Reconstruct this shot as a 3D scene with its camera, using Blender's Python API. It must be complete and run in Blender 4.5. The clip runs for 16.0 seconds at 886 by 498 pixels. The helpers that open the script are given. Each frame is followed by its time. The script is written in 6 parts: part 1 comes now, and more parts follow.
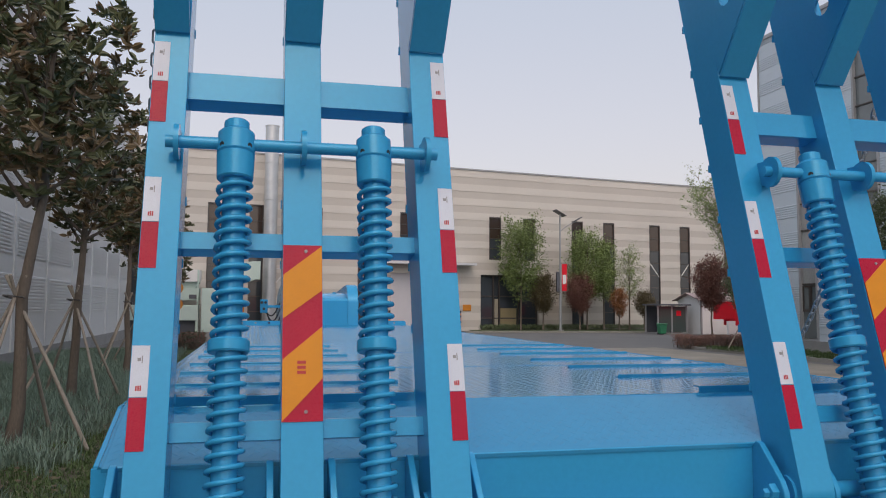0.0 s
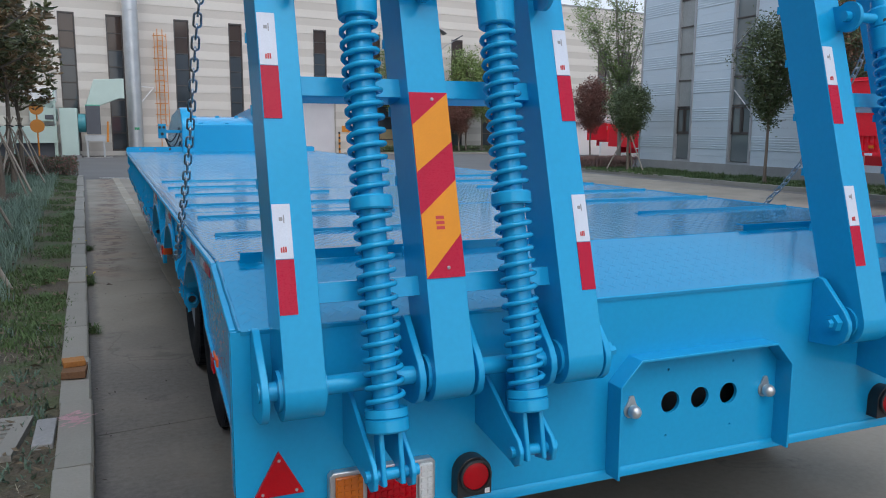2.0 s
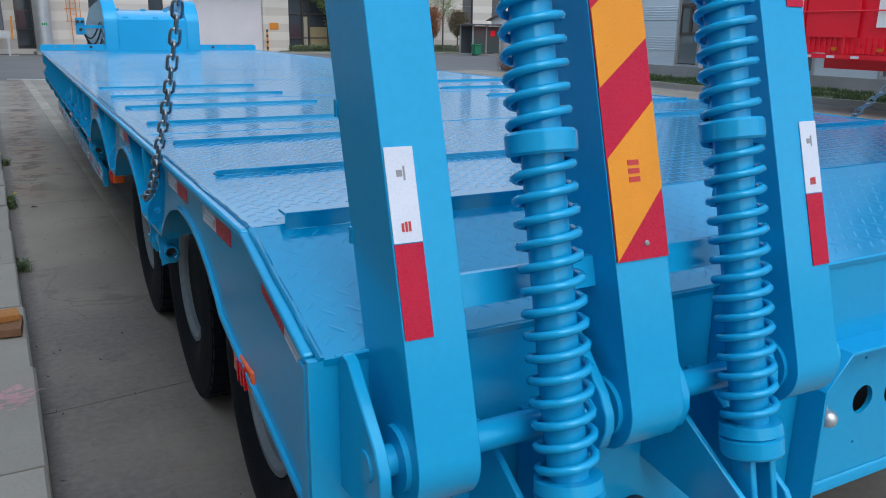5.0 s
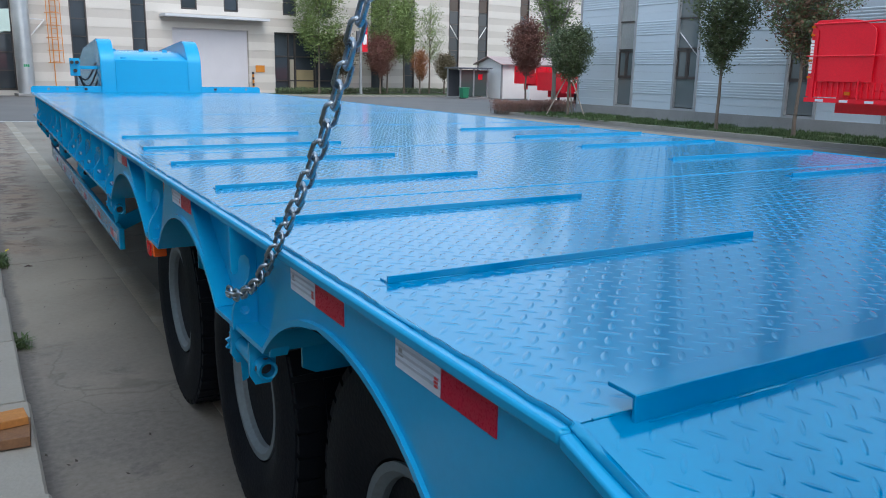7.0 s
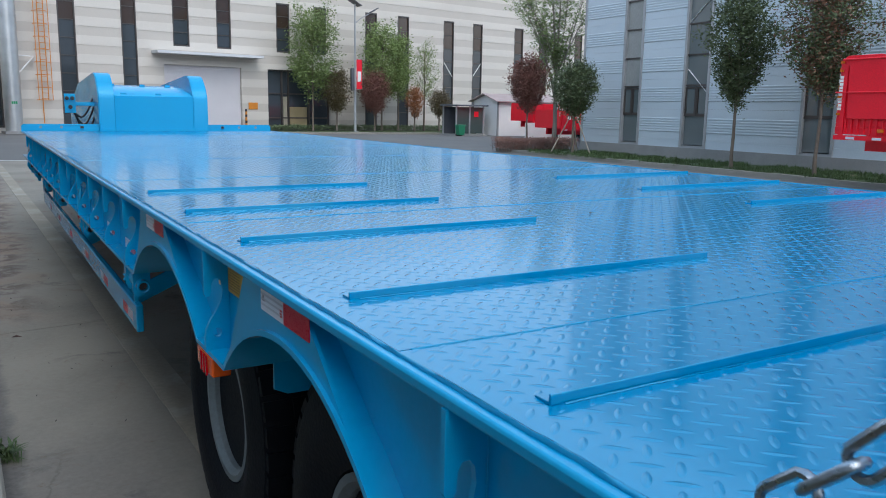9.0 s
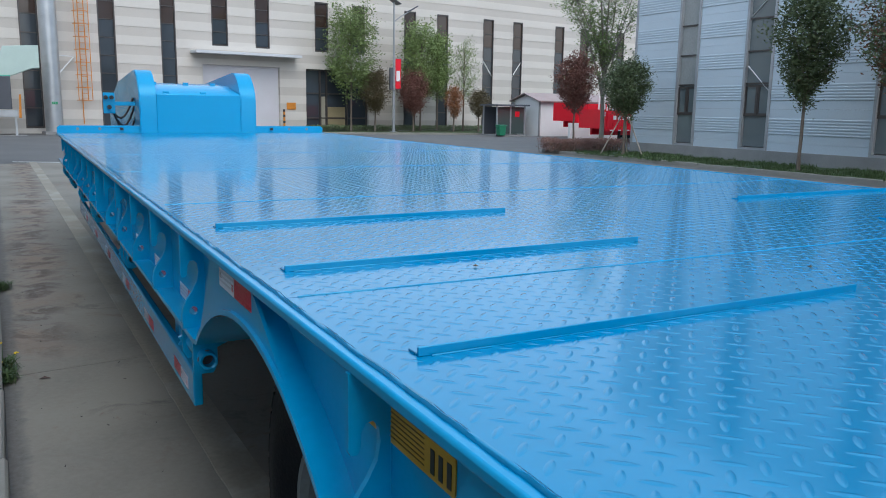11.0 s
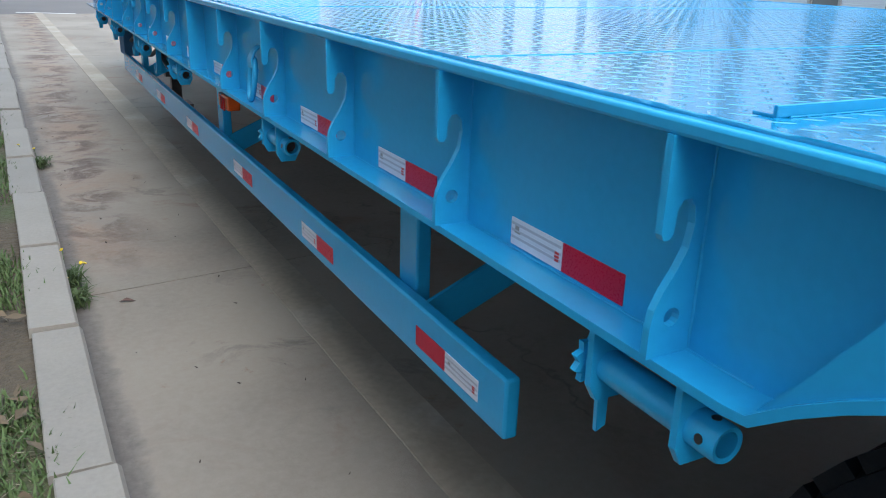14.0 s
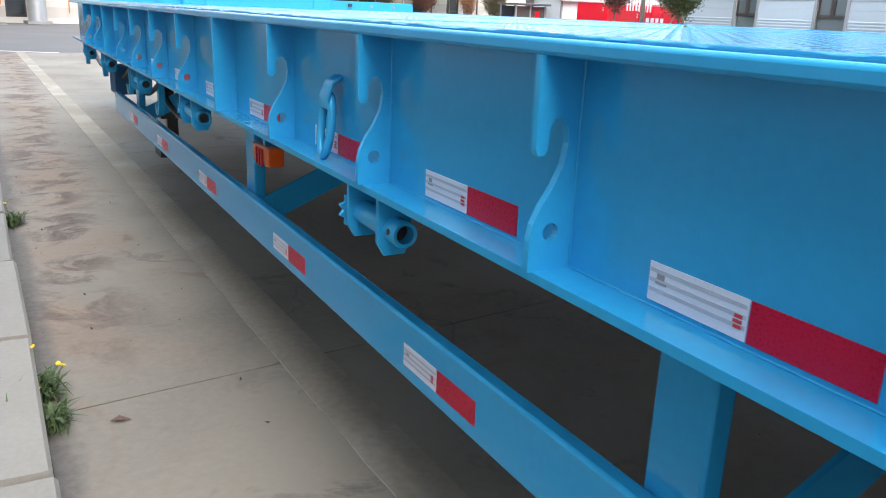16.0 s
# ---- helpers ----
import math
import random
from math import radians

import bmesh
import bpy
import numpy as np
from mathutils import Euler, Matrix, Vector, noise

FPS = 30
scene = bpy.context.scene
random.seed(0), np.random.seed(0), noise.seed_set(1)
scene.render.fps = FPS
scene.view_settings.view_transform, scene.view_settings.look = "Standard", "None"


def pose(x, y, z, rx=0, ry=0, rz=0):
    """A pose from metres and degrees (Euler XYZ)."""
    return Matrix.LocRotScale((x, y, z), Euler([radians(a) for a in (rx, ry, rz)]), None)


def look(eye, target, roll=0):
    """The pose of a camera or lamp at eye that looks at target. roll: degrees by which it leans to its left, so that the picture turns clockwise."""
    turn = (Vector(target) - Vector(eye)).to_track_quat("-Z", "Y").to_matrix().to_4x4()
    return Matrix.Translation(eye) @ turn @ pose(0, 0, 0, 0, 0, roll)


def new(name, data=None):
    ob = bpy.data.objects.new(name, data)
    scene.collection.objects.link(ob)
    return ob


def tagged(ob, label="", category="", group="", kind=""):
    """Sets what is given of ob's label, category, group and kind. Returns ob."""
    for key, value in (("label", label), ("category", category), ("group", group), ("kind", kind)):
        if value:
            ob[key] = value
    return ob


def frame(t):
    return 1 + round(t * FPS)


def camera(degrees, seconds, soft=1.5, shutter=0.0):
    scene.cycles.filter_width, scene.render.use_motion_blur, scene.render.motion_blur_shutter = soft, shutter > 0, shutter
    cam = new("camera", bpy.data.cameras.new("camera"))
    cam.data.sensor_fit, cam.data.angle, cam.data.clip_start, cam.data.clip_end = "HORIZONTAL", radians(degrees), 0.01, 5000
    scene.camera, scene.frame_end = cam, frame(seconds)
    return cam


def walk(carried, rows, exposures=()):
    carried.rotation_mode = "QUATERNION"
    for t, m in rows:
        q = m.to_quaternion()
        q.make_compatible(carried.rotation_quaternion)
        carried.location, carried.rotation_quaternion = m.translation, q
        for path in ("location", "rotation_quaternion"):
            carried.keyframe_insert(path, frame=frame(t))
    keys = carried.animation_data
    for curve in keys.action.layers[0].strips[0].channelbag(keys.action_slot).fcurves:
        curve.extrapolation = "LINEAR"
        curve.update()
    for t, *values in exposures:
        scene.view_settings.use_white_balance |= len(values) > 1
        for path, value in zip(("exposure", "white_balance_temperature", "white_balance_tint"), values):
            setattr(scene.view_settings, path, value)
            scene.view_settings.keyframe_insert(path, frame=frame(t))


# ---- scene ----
cam = camera(58.5, 16.0, soft=1.0, shutter=0.1)
PATH = [
    (0, (-1.23, -2.536, 1.718), (-0.769, -0.595, 1.866), 0.3),
    (0.5, (-1.463, -2.486, 1.701), (-0.92, -0.561, 1.682), 0.1),
    (1, (-1.636, -2.475, 1.714), (-1.048, -0.566, 1.603), 0.2),
    (1.5, (-1.831, -2.355, 1.702), (-1.171, -0.476, 1.514), 0.1),
    (2, (-1.98, -2.211, 1.81), (-1.212, -0.389, 1.508), 0.3),
    (2.5, (-2.086, -2.127, 1.818), (-1.258, -0.347, 1.434), 0.3),
    (3, (-2.191, -2.046, 1.814), (-1.329, -0.3, 1.355), 0.2),
    (3.2, (-2.2, -1.998, 1.818), (-1.324, -0.267, 1.333), 0.4),
    (5.3, (-2.063, -0.997, 1.763), (-1.151, 0.7, 1.223), 0.7),
    (5.5, (-2.064, -0.881, 1.75), (-1.147, 0.814, 1.217), 0.6),
    (6, (-2.074, -0.645, 1.772), (-1.145, 1.046, 1.245), 0.7),
    (6.5, (-2.145, -0.429, 1.763), (-1.203, 1.263, 1.263), 1.0),
    (7, (-2.214, -0.197, 1.759), (-1.25, 1.5, 1.321), 1.0),
    (7.5, (-2.206, 0.101, 1.727), (-1.228, 1.801, 1.335), 1.0),
    (8, (-2.205, 0.338, 1.751), (-1.212, 2.034, 1.383), 1.0),
    (8.2, (-2.224, 0.469, 1.739), (-1.224, 2.164, 1.385), 1.0),
    (10.3, (-2.161, 1.752, 1.742), (-1.175, 3.458, 1.4), 1.3),
    (10.5, (-2.162, 1.839, 1.749), (-1.2, 3.558, 1.403), 1.2),
    (11, (-2.091, 2.15, 1.728), (-1.163, 3.887, 1.378), 0.9),
    (11.5, (-2.053, 2.417, 1.748), (-1.14, 4.157, 1.375), 1.0),
    (12, (-2.066, 2.758, 1.743), (-1.161, 4.493, 1.331), 1.0),
    (12.5, (-2.09, 3.005, 1.727), (-1.189, 4.724, 1.242), 1.0),
    (13, (-2.136, 3.334, 1.624), (-1.239, 5.033, 1.068), 1.0),
    (13.5, (-2.23, 3.611, 1.543), (-1.342, 5.286, 0.907), 1.3),
    (14, (-2.341, 3.894, 1.52), (-1.457, 5.555, 0.844), 1.8),
    (14.5, (-2.34, 4.126, 1.473), (-1.453, 5.778, 0.777), 2.0),
    (15, (-2.278, 4.416, 1.453), (-1.377, 6.077, 0.797), 2.4),
    (15.5, (-2.277, 4.632, 1.416), (-1.353, 6.3, 0.813), 2.3),
    (16, (-2.288, 4.908, 1.392), (-1.351, 6.579, 0.817), 2.3),
]
EXPOSURES = [(0, -0.22, 7350, 18), (0.6, -0.10, 7250, 17), (1.5, -0.03, 6550, 13), (3.0, 0.36, 6350, 10), (5.5, 0.28, 6250, 10), (6.5, 0.42, 6250, 9), (7.0, 0.52, 6250, 9), (8.0, 0.36, 6200, 9), (10.5, 0.30, 6150, 8), (11.0, 0.28, 6150, 8), (12.5, 0.28, 6200, 8), (13.5, 0.88, 6550, 11), (14.5, 1.42, 6650, 13), (15.5, 1.52, 6900, 14), (16, 1.60, 6950, 14)]
SKY_STRENGTH, SUN_STRENGTH = 0.110, 0.45
walk(cam, [(t, look(eye, target, roll)) for t, eye, target, roll in PATH], EXPOSURES)
from mathutils.geometry import tessellate_polygon

# ---- light ----
world = bpy.data.worlds.new("sky")
scene.world = world
world.use_nodes = True
_n = world.node_tree.nodes
_sky = _n.new("ShaderNodeTexSky")
_sky.sky_type, _sky.sun_disc = "NISHITA", False
_sky.sun_elevation, _sky.sun_rotation = radians(52), radians(188)
_sky.air_density, _sky.dust_density, _sky.ozone_density = 1.0, 3.0, 1.0
_hsv = _n.new("ShaderNodeHueSaturation")
_hsv.inputs["Saturation"].default_value = 0.7
world.node_tree.links.new(_sky.outputs[0], _hsv.inputs["Color"])
_haze = _n.new("ShaderNodeMixRGB")
_haze.blend_type = "ADD"
_haze.inputs[0].default_value = 1.0
_cloud = _n.new("ShaderNodeMixRGB")  # high cloud, warmer towards the horizon
_cloud.inputs[1].default_value, _cloud.inputs[2].default_value = (3.55, 3.42, 3.52, 1), (2.15, 3.36, 4.55, 1)
world.node_tree.links.new(_cloud.outputs[0], _haze.inputs[2])
world.node_tree.links.new(_hsv.outputs[0], _haze.inputs[1])
_dir = _n.new("ShaderNodeTexCoord")
_up = _n.new("ShaderNodeSeparateXYZ")
world.node_tree.links.new(_dir.outputs["Generated"], _up.inputs[0])
_rise = _n.new("ShaderNodeMapRange")  # an overcast sky is brighter overhead than at the horizon
_rise.inputs[1].default_value, _rise.inputs[2].default_value, _rise.inputs[3].default_value, _rise.inputs[4].default_value = 0.0, 1.0, 0.97, 1.32
world.node_tree.links.new(_up.outputs[2], _rise.inputs[0])
_low = _n.new("ShaderNodeMapRange")
_low.inputs[1].default_value, _low.inputs[2].default_value = 0.05, 0.6
world.node_tree.links.new(_up.outputs[2], _low.inputs[0])
world.node_tree.links.new(_low.outputs[0], _cloud.inputs[0])
_deep = _n.new("ShaderNodeVectorMath")
_deep.operation = "SCALE"
world.node_tree.links.new(_haze.outputs[0], _deep.inputs[0])
world.node_tree.links.new(_rise.outputs[0], _deep.inputs["Scale"])
world.node_tree.links.new(_deep.outputs[0], _n["Background"].inputs[0])
_n["Background"].inputs[1].default_value = SKY_STRENGTH
sun = new("sun", bpy.data.lights.new("sun", "SUN"))
sun.data.energy, sun.data.angle, sun.data.color = SUN_STRENGTH, radians(60), (1.0, 0.94, 0.88)
sun.matrix_world = look((0, 0, 30), (0.15 * 30, 30, 30 - 39))


# ---- materials ----
def mk(name, col, rough=0.5, metal=0.0, var=0.12, scale=1.5, fine=45.0, bump=0.08, coat=0.0, col2=None, mix2=0.0, rand=0.0, spec=0.5, rvar=0.1, stretch=None, depth=0.01, tint=None, ior=1.5):
    m = bpy.data.materials.new(name)
    m.use_nodes = True
    nt = m.node_tree
    N, L = nt.nodes, nt.links
    p = N["Principled BSDF"]
    tc = N.new("ShaderNodeTexCoord")
    src = tc.outputs["Object"]
    if stretch:
        mp = N.new("ShaderNodeMapping")
        mp.inputs["Scale"].default_value = stretch
        L.new(src, mp.inputs[0])
        src = mp.outputs[0]
    big, small = N.new("ShaderNodeTexNoise"), N.new("ShaderNodeTexNoise")
    for t, s, d in ((big, scale, 5.0), (small, fine, 3.0)):
        t.inputs["Scale"].default_value, t.inputs["Detail"].default_value = s, d
        L.new(src, t.inputs["Vector"])
    base = N.new("ShaderNodeRGB")
    base.outputs[0].default_value = (*col, 1)
    out = base.outputs[0]
    if col2:
        ramp = N.new("ShaderNodeValToRGB")
        ramp.color_ramp.elements[0].position, ramp.color_ramp.elements[1].position = 0.62 - mix2, 0.72 - mix2 * 0.6
        L.new(big.outputs["Fac"], ramp.inputs[0])
        mx = N.new("ShaderNodeMixRGB")
        mx.inputs[2].default_value = (*col2, 1)
        L.new(ramp.outputs[0], mx.inputs[0])
        L.new(out, mx.inputs[1])
        out = mx.outputs[0]
    hs = N.new("ShaderNodeHueSaturation")
    L.new(out, hs.inputs["Color"])
    add = N.new("ShaderNodeMath")
    add.operation = "ADD"
    L.new(big.outputs["Fac"], add.inputs[0])
    L.new(small.outputs["Fac"], add.inputs[1])
    last = add
    if rand:
        oi = N.new("ShaderNodeObjectInfo")
        ge = N.new("ShaderNodeNewGeometry")
        a2 = N.new("ShaderNodeMath")
        a2.operation = "ADD"
        L.new(oi.outputs["Random"], a2.inputs[0])
        L.new(ge.outputs["Random Per Island"], a2.inputs[1])
        a3 = N.new("ShaderNodeMath")
        a3.operation = "MULTIPLY_ADD"
        a3.inputs[1].default_value = rand
        L.new(a2.outputs[0], a3.inputs[0])
        L.new(add.outputs[0], a3.inputs[2])
        last = a3
    rg = N.new("ShaderNodeMapRange")
    rg.inputs[1].default_value, rg.inputs[2].default_value = 0.6, 1.4 + 2 * rand
    rg.inputs[3].default_value, rg.inputs[4].default_value = 1 - var, 1 + var
    L.new(last.outputs[0], rg.inputs[0])
    L.new(rg.outputs[0], hs.inputs["Value"])
    L.new(hs.outputs[0], p.inputs["Base Color"])
    rr = N.new("ShaderNodeMapRange")
    rr.inputs[3].default_value, rr.inputs[4].default_value = max(0.02, rough - rvar), min(1, rough + rvar)
    L.new(small.outputs["Fac"], rr.inputs[0])
    L.new(rr.outputs[0], p.inputs["Roughness"])
    p.inputs["Metallic"].default_value = metal
    p.inputs["Specular IOR Level"].default_value = spec
    p.inputs["Coat Weight"].default_value = coat
    p.inputs["Coat Roughness"].default_value = 0.10
    p.inputs["IOR"].default_value = ior
    if tint:
        p.inputs["Specular Tint"].default_value = (*tint, 1)
    if bump:
        b = N.new("ShaderNodeBump")
        b.inputs["Strength"].default_value, b.inputs["Distance"].default_value = bump, depth
        L.new(add.outputs[0], b.inputs["Height"])
        L.new(b.outputs[0], p.inputs["Normal"])
    return m


def glass(name, tint=(0.045, 0.055, 0.065), rough=0.06):
    m = bpy.data.materials.new(name)
    m.use_nodes = True
    p = m.node_tree.nodes["Principled BSDF"]
    p.inputs["Base Color"].default_value = (*tint, 1)
    p.inputs["Roughness"].default_value = rough
    p.inputs["Specular IOR Level"].default_value = 0.9
    return m


def concrete(name):
    """Worn slab concrete: soft clouds, rust-brown stains, dark specks and fine cracks."""
    m = bpy.data.materials.new(name)
    m.use_nodes = True
    N, L = m.node_tree.nodes, m.node_tree.links
    p = N["Principled BSDF"]
    tc = N.new("ShaderNodeTexCoord")

    def tex(scale, detail, distort=0.0, rough=0.5):
        t = N.new("ShaderNodeTexNoise")
        t.inputs["Scale"].default_value, t.inputs["Detail"].default_value, t.inputs["Distortion"].default_value, t.inputs["Roughness"].default_value = scale, detail, distort, rough
        L.new(tc.outputs["Object"], t.inputs["Vector"])
        return t.outputs["Fac"]

    def step(src, lo, hi, top=1.0):
        r = N.new("ShaderNodeMapRange")
        r.inputs[1].default_value, r.inputs[2].default_value, r.inputs[4].default_value = lo, hi, top
        L.new(src, r.inputs[0])
        return r.outputs[0]

    def mixed(fac, c0, c1):
        x = N.new("ShaderNodeMixRGB")
        L.new(fac, x.inputs[0])
        for i, c in ((1, c0), (2, c1)):
            if isinstance(c, tuple):
                x.inputs[i].default_value = (*c, 1)
            else:
                L.new(c, x.inputs[i])
        return x.outputs[0]

    def times(a, b):
        x = N.new("ShaderNodeMath")
        x.operation = "MULTIPLY"
        L.new(a, x.inputs[0])
        L.new(b, x.inputs[1])
        return x.outputs[0]

    col = mixed(step(tex(0.55, 6, 0.4), 0.35, 0.65), (0.178, 0.158, 0.126), (0.275, 0.245, 0.198))
    col = mixed(times(step(tex(1.7, 9, 1.6, 0.65), 0.54, 0.66, 0.75), step(tex(0.45, 2), 0.45, 0.6)), col, (0.19, 0.115, 0.075))
    col = mixed(times(step(tex(2.6, 10, 0.8, 0.7), 0.56, 0.64, 0.7), step(tex(0.8, 2), 0.42, 0.6)), col, (0.10, 0.085, 0.075))
    # old rust and soil stains in a line a little off the kerb
    pos = N.new("ShaderNodeSeparateXYZ")
    L.new(tc.outputs["Object"], pos.inputs[0])
    off = N.new("ShaderNodeMath")
    off.operation = "ADD"
    off.inputs[1].default_value = 1.66
    wob = N.new("ShaderNodeMath")
    wob.operation = "MULTIPLY_ADD"
    wob.inputs[1].default_value = 0.75
    L.new(tex(0.9, 4, 0.5), wob.inputs[0])
    L.new(pos.outputs[0], wob.inputs[2])
    L.new(wob.outputs[0], off.inputs[0])
    far = N.new("ShaderNodeMath")
    far.operation = "ABSOLUTE"
    L.new(off.outputs[0], far.inputs[0])
    line = times(step(far.outputs[0], 0.36, 0.10), step(pos.outputs[1], 7.8, 8.8))
    col = mixed(times(step(tex(1.4, 6, 0.8, 0.6), 0.40, 0.58, 0.7), line), col, (0.26, 0.175, 0.115))
    col = mixed(times(step(tex(2.6, 10, 0.9, 0.66), 0.47, 0.57, 0.85), line), col, (0.085, 0.05, 0.038))
    # small rust spots nearer the tail
    col = mixed(times(step(tex(11, 6, 0.3, 0.7), 0.60, 0.68, 0.7), step(tex(1.3, 3), 0.50, 0.62)), col, (0.20, 0.115, 0.065))
    # grey dirt along the foot of the kerb
    foot = N.new("ShaderNodeMath")
    foot.operation = "MULTIPLY_ADD"
    foot.inputs[1].default_value = 0.026
    L.new(pos.outputs[1], foot.inputs[0])
    L.new(pos.outputs[0], foot.inputs[2])
    rag = N.new("ShaderNodeMath")
    rag.operation = "MULTIPLY_ADD"
    rag.inputs[1].default_value = -0.16
    L.new(tex(5.5, 8, 0.5, 0.65), rag.inputs[0])
    L.new(foot.outputs[0], rag.inputs[2])
    col = mixed(step(rag.outputs[0], -2.055, -2.105, 0.75), col, (0.095, 0.085, 0.078))
    col = mixed(times(step(tex(0.7, 5, 0.6), 0.26, 0.55, 0.92), times(step(pos.outputs[1], 7.0, 2.5), step(pos.outputs[0], -0.9, -1.7))), col, (0.074, 0.069, 0.067))  # shade beside the trailer's tail, painted as a darker lane
    col = mixed(step(tex(26, 6, 0, 0.7), 0.35, 0.75, 0.35), col, (0.30, 0.28, 0.25))
    vo = N.new("ShaderNodeTexVoronoi")
    vo.feature = "DISTANCE_TO_EDGE"
    vo.inputs["Scale"].default_value = 0.33
    warp = N.new("ShaderNodeVectorMath")
    warp.operation = "MULTIPLY_ADD"
    wn = N.new("ShaderNodeTexNoise")
    wn.inputs["Scale"].default_value, wn.inputs["Detail"].default_value = 1.8, 6
    L.new(tc.outputs["Object"], wn.inputs["Vector"])
    warp.inputs[1].default_value = (0.9, 0.9, 0)
    L.new(wn.outputs["Color"], warp.inputs[0])
    L.new(tc.outputs["Object"], warp.inputs[2])
    L.new(warp.outputs[0], vo.inputs["Vector"])
    crack = times(step(vo.outputs["Distance"], 0.004, 0.0, 0.42), step(tex(0.6, 2), 0.5, 0.56))
    col = mixed(crack, col, (0.07, 0.06, 0.052))
    L.new(col, p.inputs["Base Color"])
    p.inputs["Roughness"].default_value = 0.82
    b = N.new("ShaderNodeBump")
    b.inputs["Strength"].default_value, b.inputs["Distance"].default_value = 0.3, 0.006
    L.new(tex(22, 8, 0, 0.7), b.inputs["Height"])
    L.new(b.outputs[0], p.inputs["Normal"])
    return m


BLUE = mk("blue_paint", (0.011, 0.318, 0.60), 0.18, 0, 0.05, 1.2, 60, 0.012, 0.0, spec=0.6, rvar=0.05, depth=0.002, tint=(0.42, 0.85, 1.0), ior=1.6)
DECKBLUE = mk("deck_paint", (0.0005, 0.222, 0.452), 0.115, 0, 0.06, 1.1, 19, 0.11, 0.05, rvar=0.03, depth=0.002, spec=0.62, tint=(0.35, 0.88, 1.0), ior=2.0)
BROWNINK = mk("brown_print", (0.16, 0.09, 0.02), 0.5)
WORNPLUG = mk("worn_plug", (0.16, 0.24, 0.27), 0.6, 0, 0.3, 30, 200, 0.1)
# trailer blue darkened, so the under-frame carries its shade in the colour
UNDER_SHADE = mk("under_shade_paint", (0.006, 0.085, 0.19), 0.6, 0, 0.2, 2, 40, 0.1)
RED = mk("red_paint", (0.80, 0.008, 0.026), 0.35, 0, 0.15, 0.8, 40, 0.04, 0.2)
TAPE_R = mk("red_tape", (0.46, 0.006, 0.036), 0.28, 0, 0.12, 9, 300, 0.15, rvar=0.04, depth=0.001, spec=0.22)
TAPE_W = mk("white_tape", (0.60, 0.64, 0.72), 0.30, 0, 0.10, 9, 300, 0.15, rvar=0.04, depth=0.001)
# pale grey that paints a reflection onto a window's upper panes
PANE_REFLECT = mk("reflection_pane", (0.30, 0.31, 0.30), 0.2, 0, 0.15, 1.2, 20, 0.02)
TAPE_G = mk("grey_tape", (0.40, 0.43, 0.50), 0.32, 0, 0.08, 9, 300, 0.1, depth=0.001)
TAPE_Y = mk("yellow_tape", (0.72, 0.27, 0.02), 0.30, 0, 0.10, 9, 300, 0.15, rvar=0.04, depth=0.001, spec=0.22)
INK = mk("grey_ink", (0.26, 0.26, 0.27), 0.5, bump=0)
INKR = mk("red_ink", (0.5, 0.03, 0.03), 0.5, bump=0)
AMBER = mk("amber_lens", (0.55, 0.13, 0.005), 0.15, 0, 0.1, 20, 200, 0.1, 0.5)
LENSR = mk("red_lens", (0.42, 0.002, 0.008), 0.14, 0, 0.1, 20, 200, 0.1, 0.1, spec=0.3)
LENSW = mk("clear_lens", (0.62, 0.63, 0.62), 0.18, 0, 0.1, 20, 200, 0.1, 0.5)
RUBBER = mk("rubber", (0.005, 0.007, 0.011), 0.6, 0, 0.3, 6, 80, 0.15, spec=0.14)
PLASTIC = mk("black_plastic", (0.02, 0.02, 0.022), 0.45, 0, 0.2, 6, 80, 0.05)
RIM = mk("rim_paint", (0.17, 0.20, 0.215), 0.5, 0.2, 0.2, 5, 60, 0.06)
ZINC = mk("zinc_chain", (0.34, 0.38, 0.42), 0.30, 0.95, 0.2, 30, 200, 0.1)
CONCRETE = concrete("concrete_lane")
BAND = mk("pale_concrete", (0.30, 0.262, 0.205), 0.85, 0, 0.2, 1.6, 30, 0.3, 0, (0.33, 0.30, 0.25), 0.1, depth=0.006)
ASPHALT = mk("asphalt", (0.13, 0.125, 0.12), 0.85, 0, 0.18, 0.4, 60, 0.3, depth=0.006)
KERB = mk("kerb_stone", (0.242, 0.228, 0.20), 0.85, 0, 0.22, 2.4, 55, 0.35, 0, (0.24, 0.22, 0.19), -0.02, rand=0.35, depth=0.008)
SOIL = mk("soil", (0.085, 0.068, 0.045), 0.95, 0, 0.35, 1.3, 35, 0.7, 0, (0.045, 0.075, 0.022), 0.12, depth=0.03)
TURF = mk("turf", (0.045, 0.075, 0.022), 0.95, 0, 0.35, 1.3, 35, 0.7, 0, (0.09, 0.075, 0.04), 0.05, depth=0.03)
GRASS = mk("grass", (0.075, 0.125, 0.042), 0.8, 0, 0.35, 1.1, 30, 0, rand=0.5)
LIRIO = mk("bluegreen_grass", (0.17, 0.245, 0.19), 0.8, 0, 0.3, 1.1, 30, 0, rand=0.5)
LEAF_D = mk("dark_leaf", (0.045, 0.065, 0.022), 0.5, 0, 0.45, 1.4, 15, 0, rand=0.7)
LEAF_E = mk("magnolia_leaf", (0.105, 0.118, 0.052), 0.42, 0, 0.45, 1.4, 15, 0, rand=0.7)
LEAF_F = mk("young_magnolia_leaf", (0.18, 0.12, 0.058), 0.45, 0, 0.45, 1.4, 15, 0, rand=0.7)
LEAF_B = mk("bronze_leaf", (0.10, 0.075, 0.03), 0.5, 0, 0.45, 1.4, 15, 0, rand=0.7)
LEAF_G = mk("spring_leaf", (0.17, 0.235, 0.068), 0.6, 0, 0.35, 1.1, 15, 0, rand=0.6)
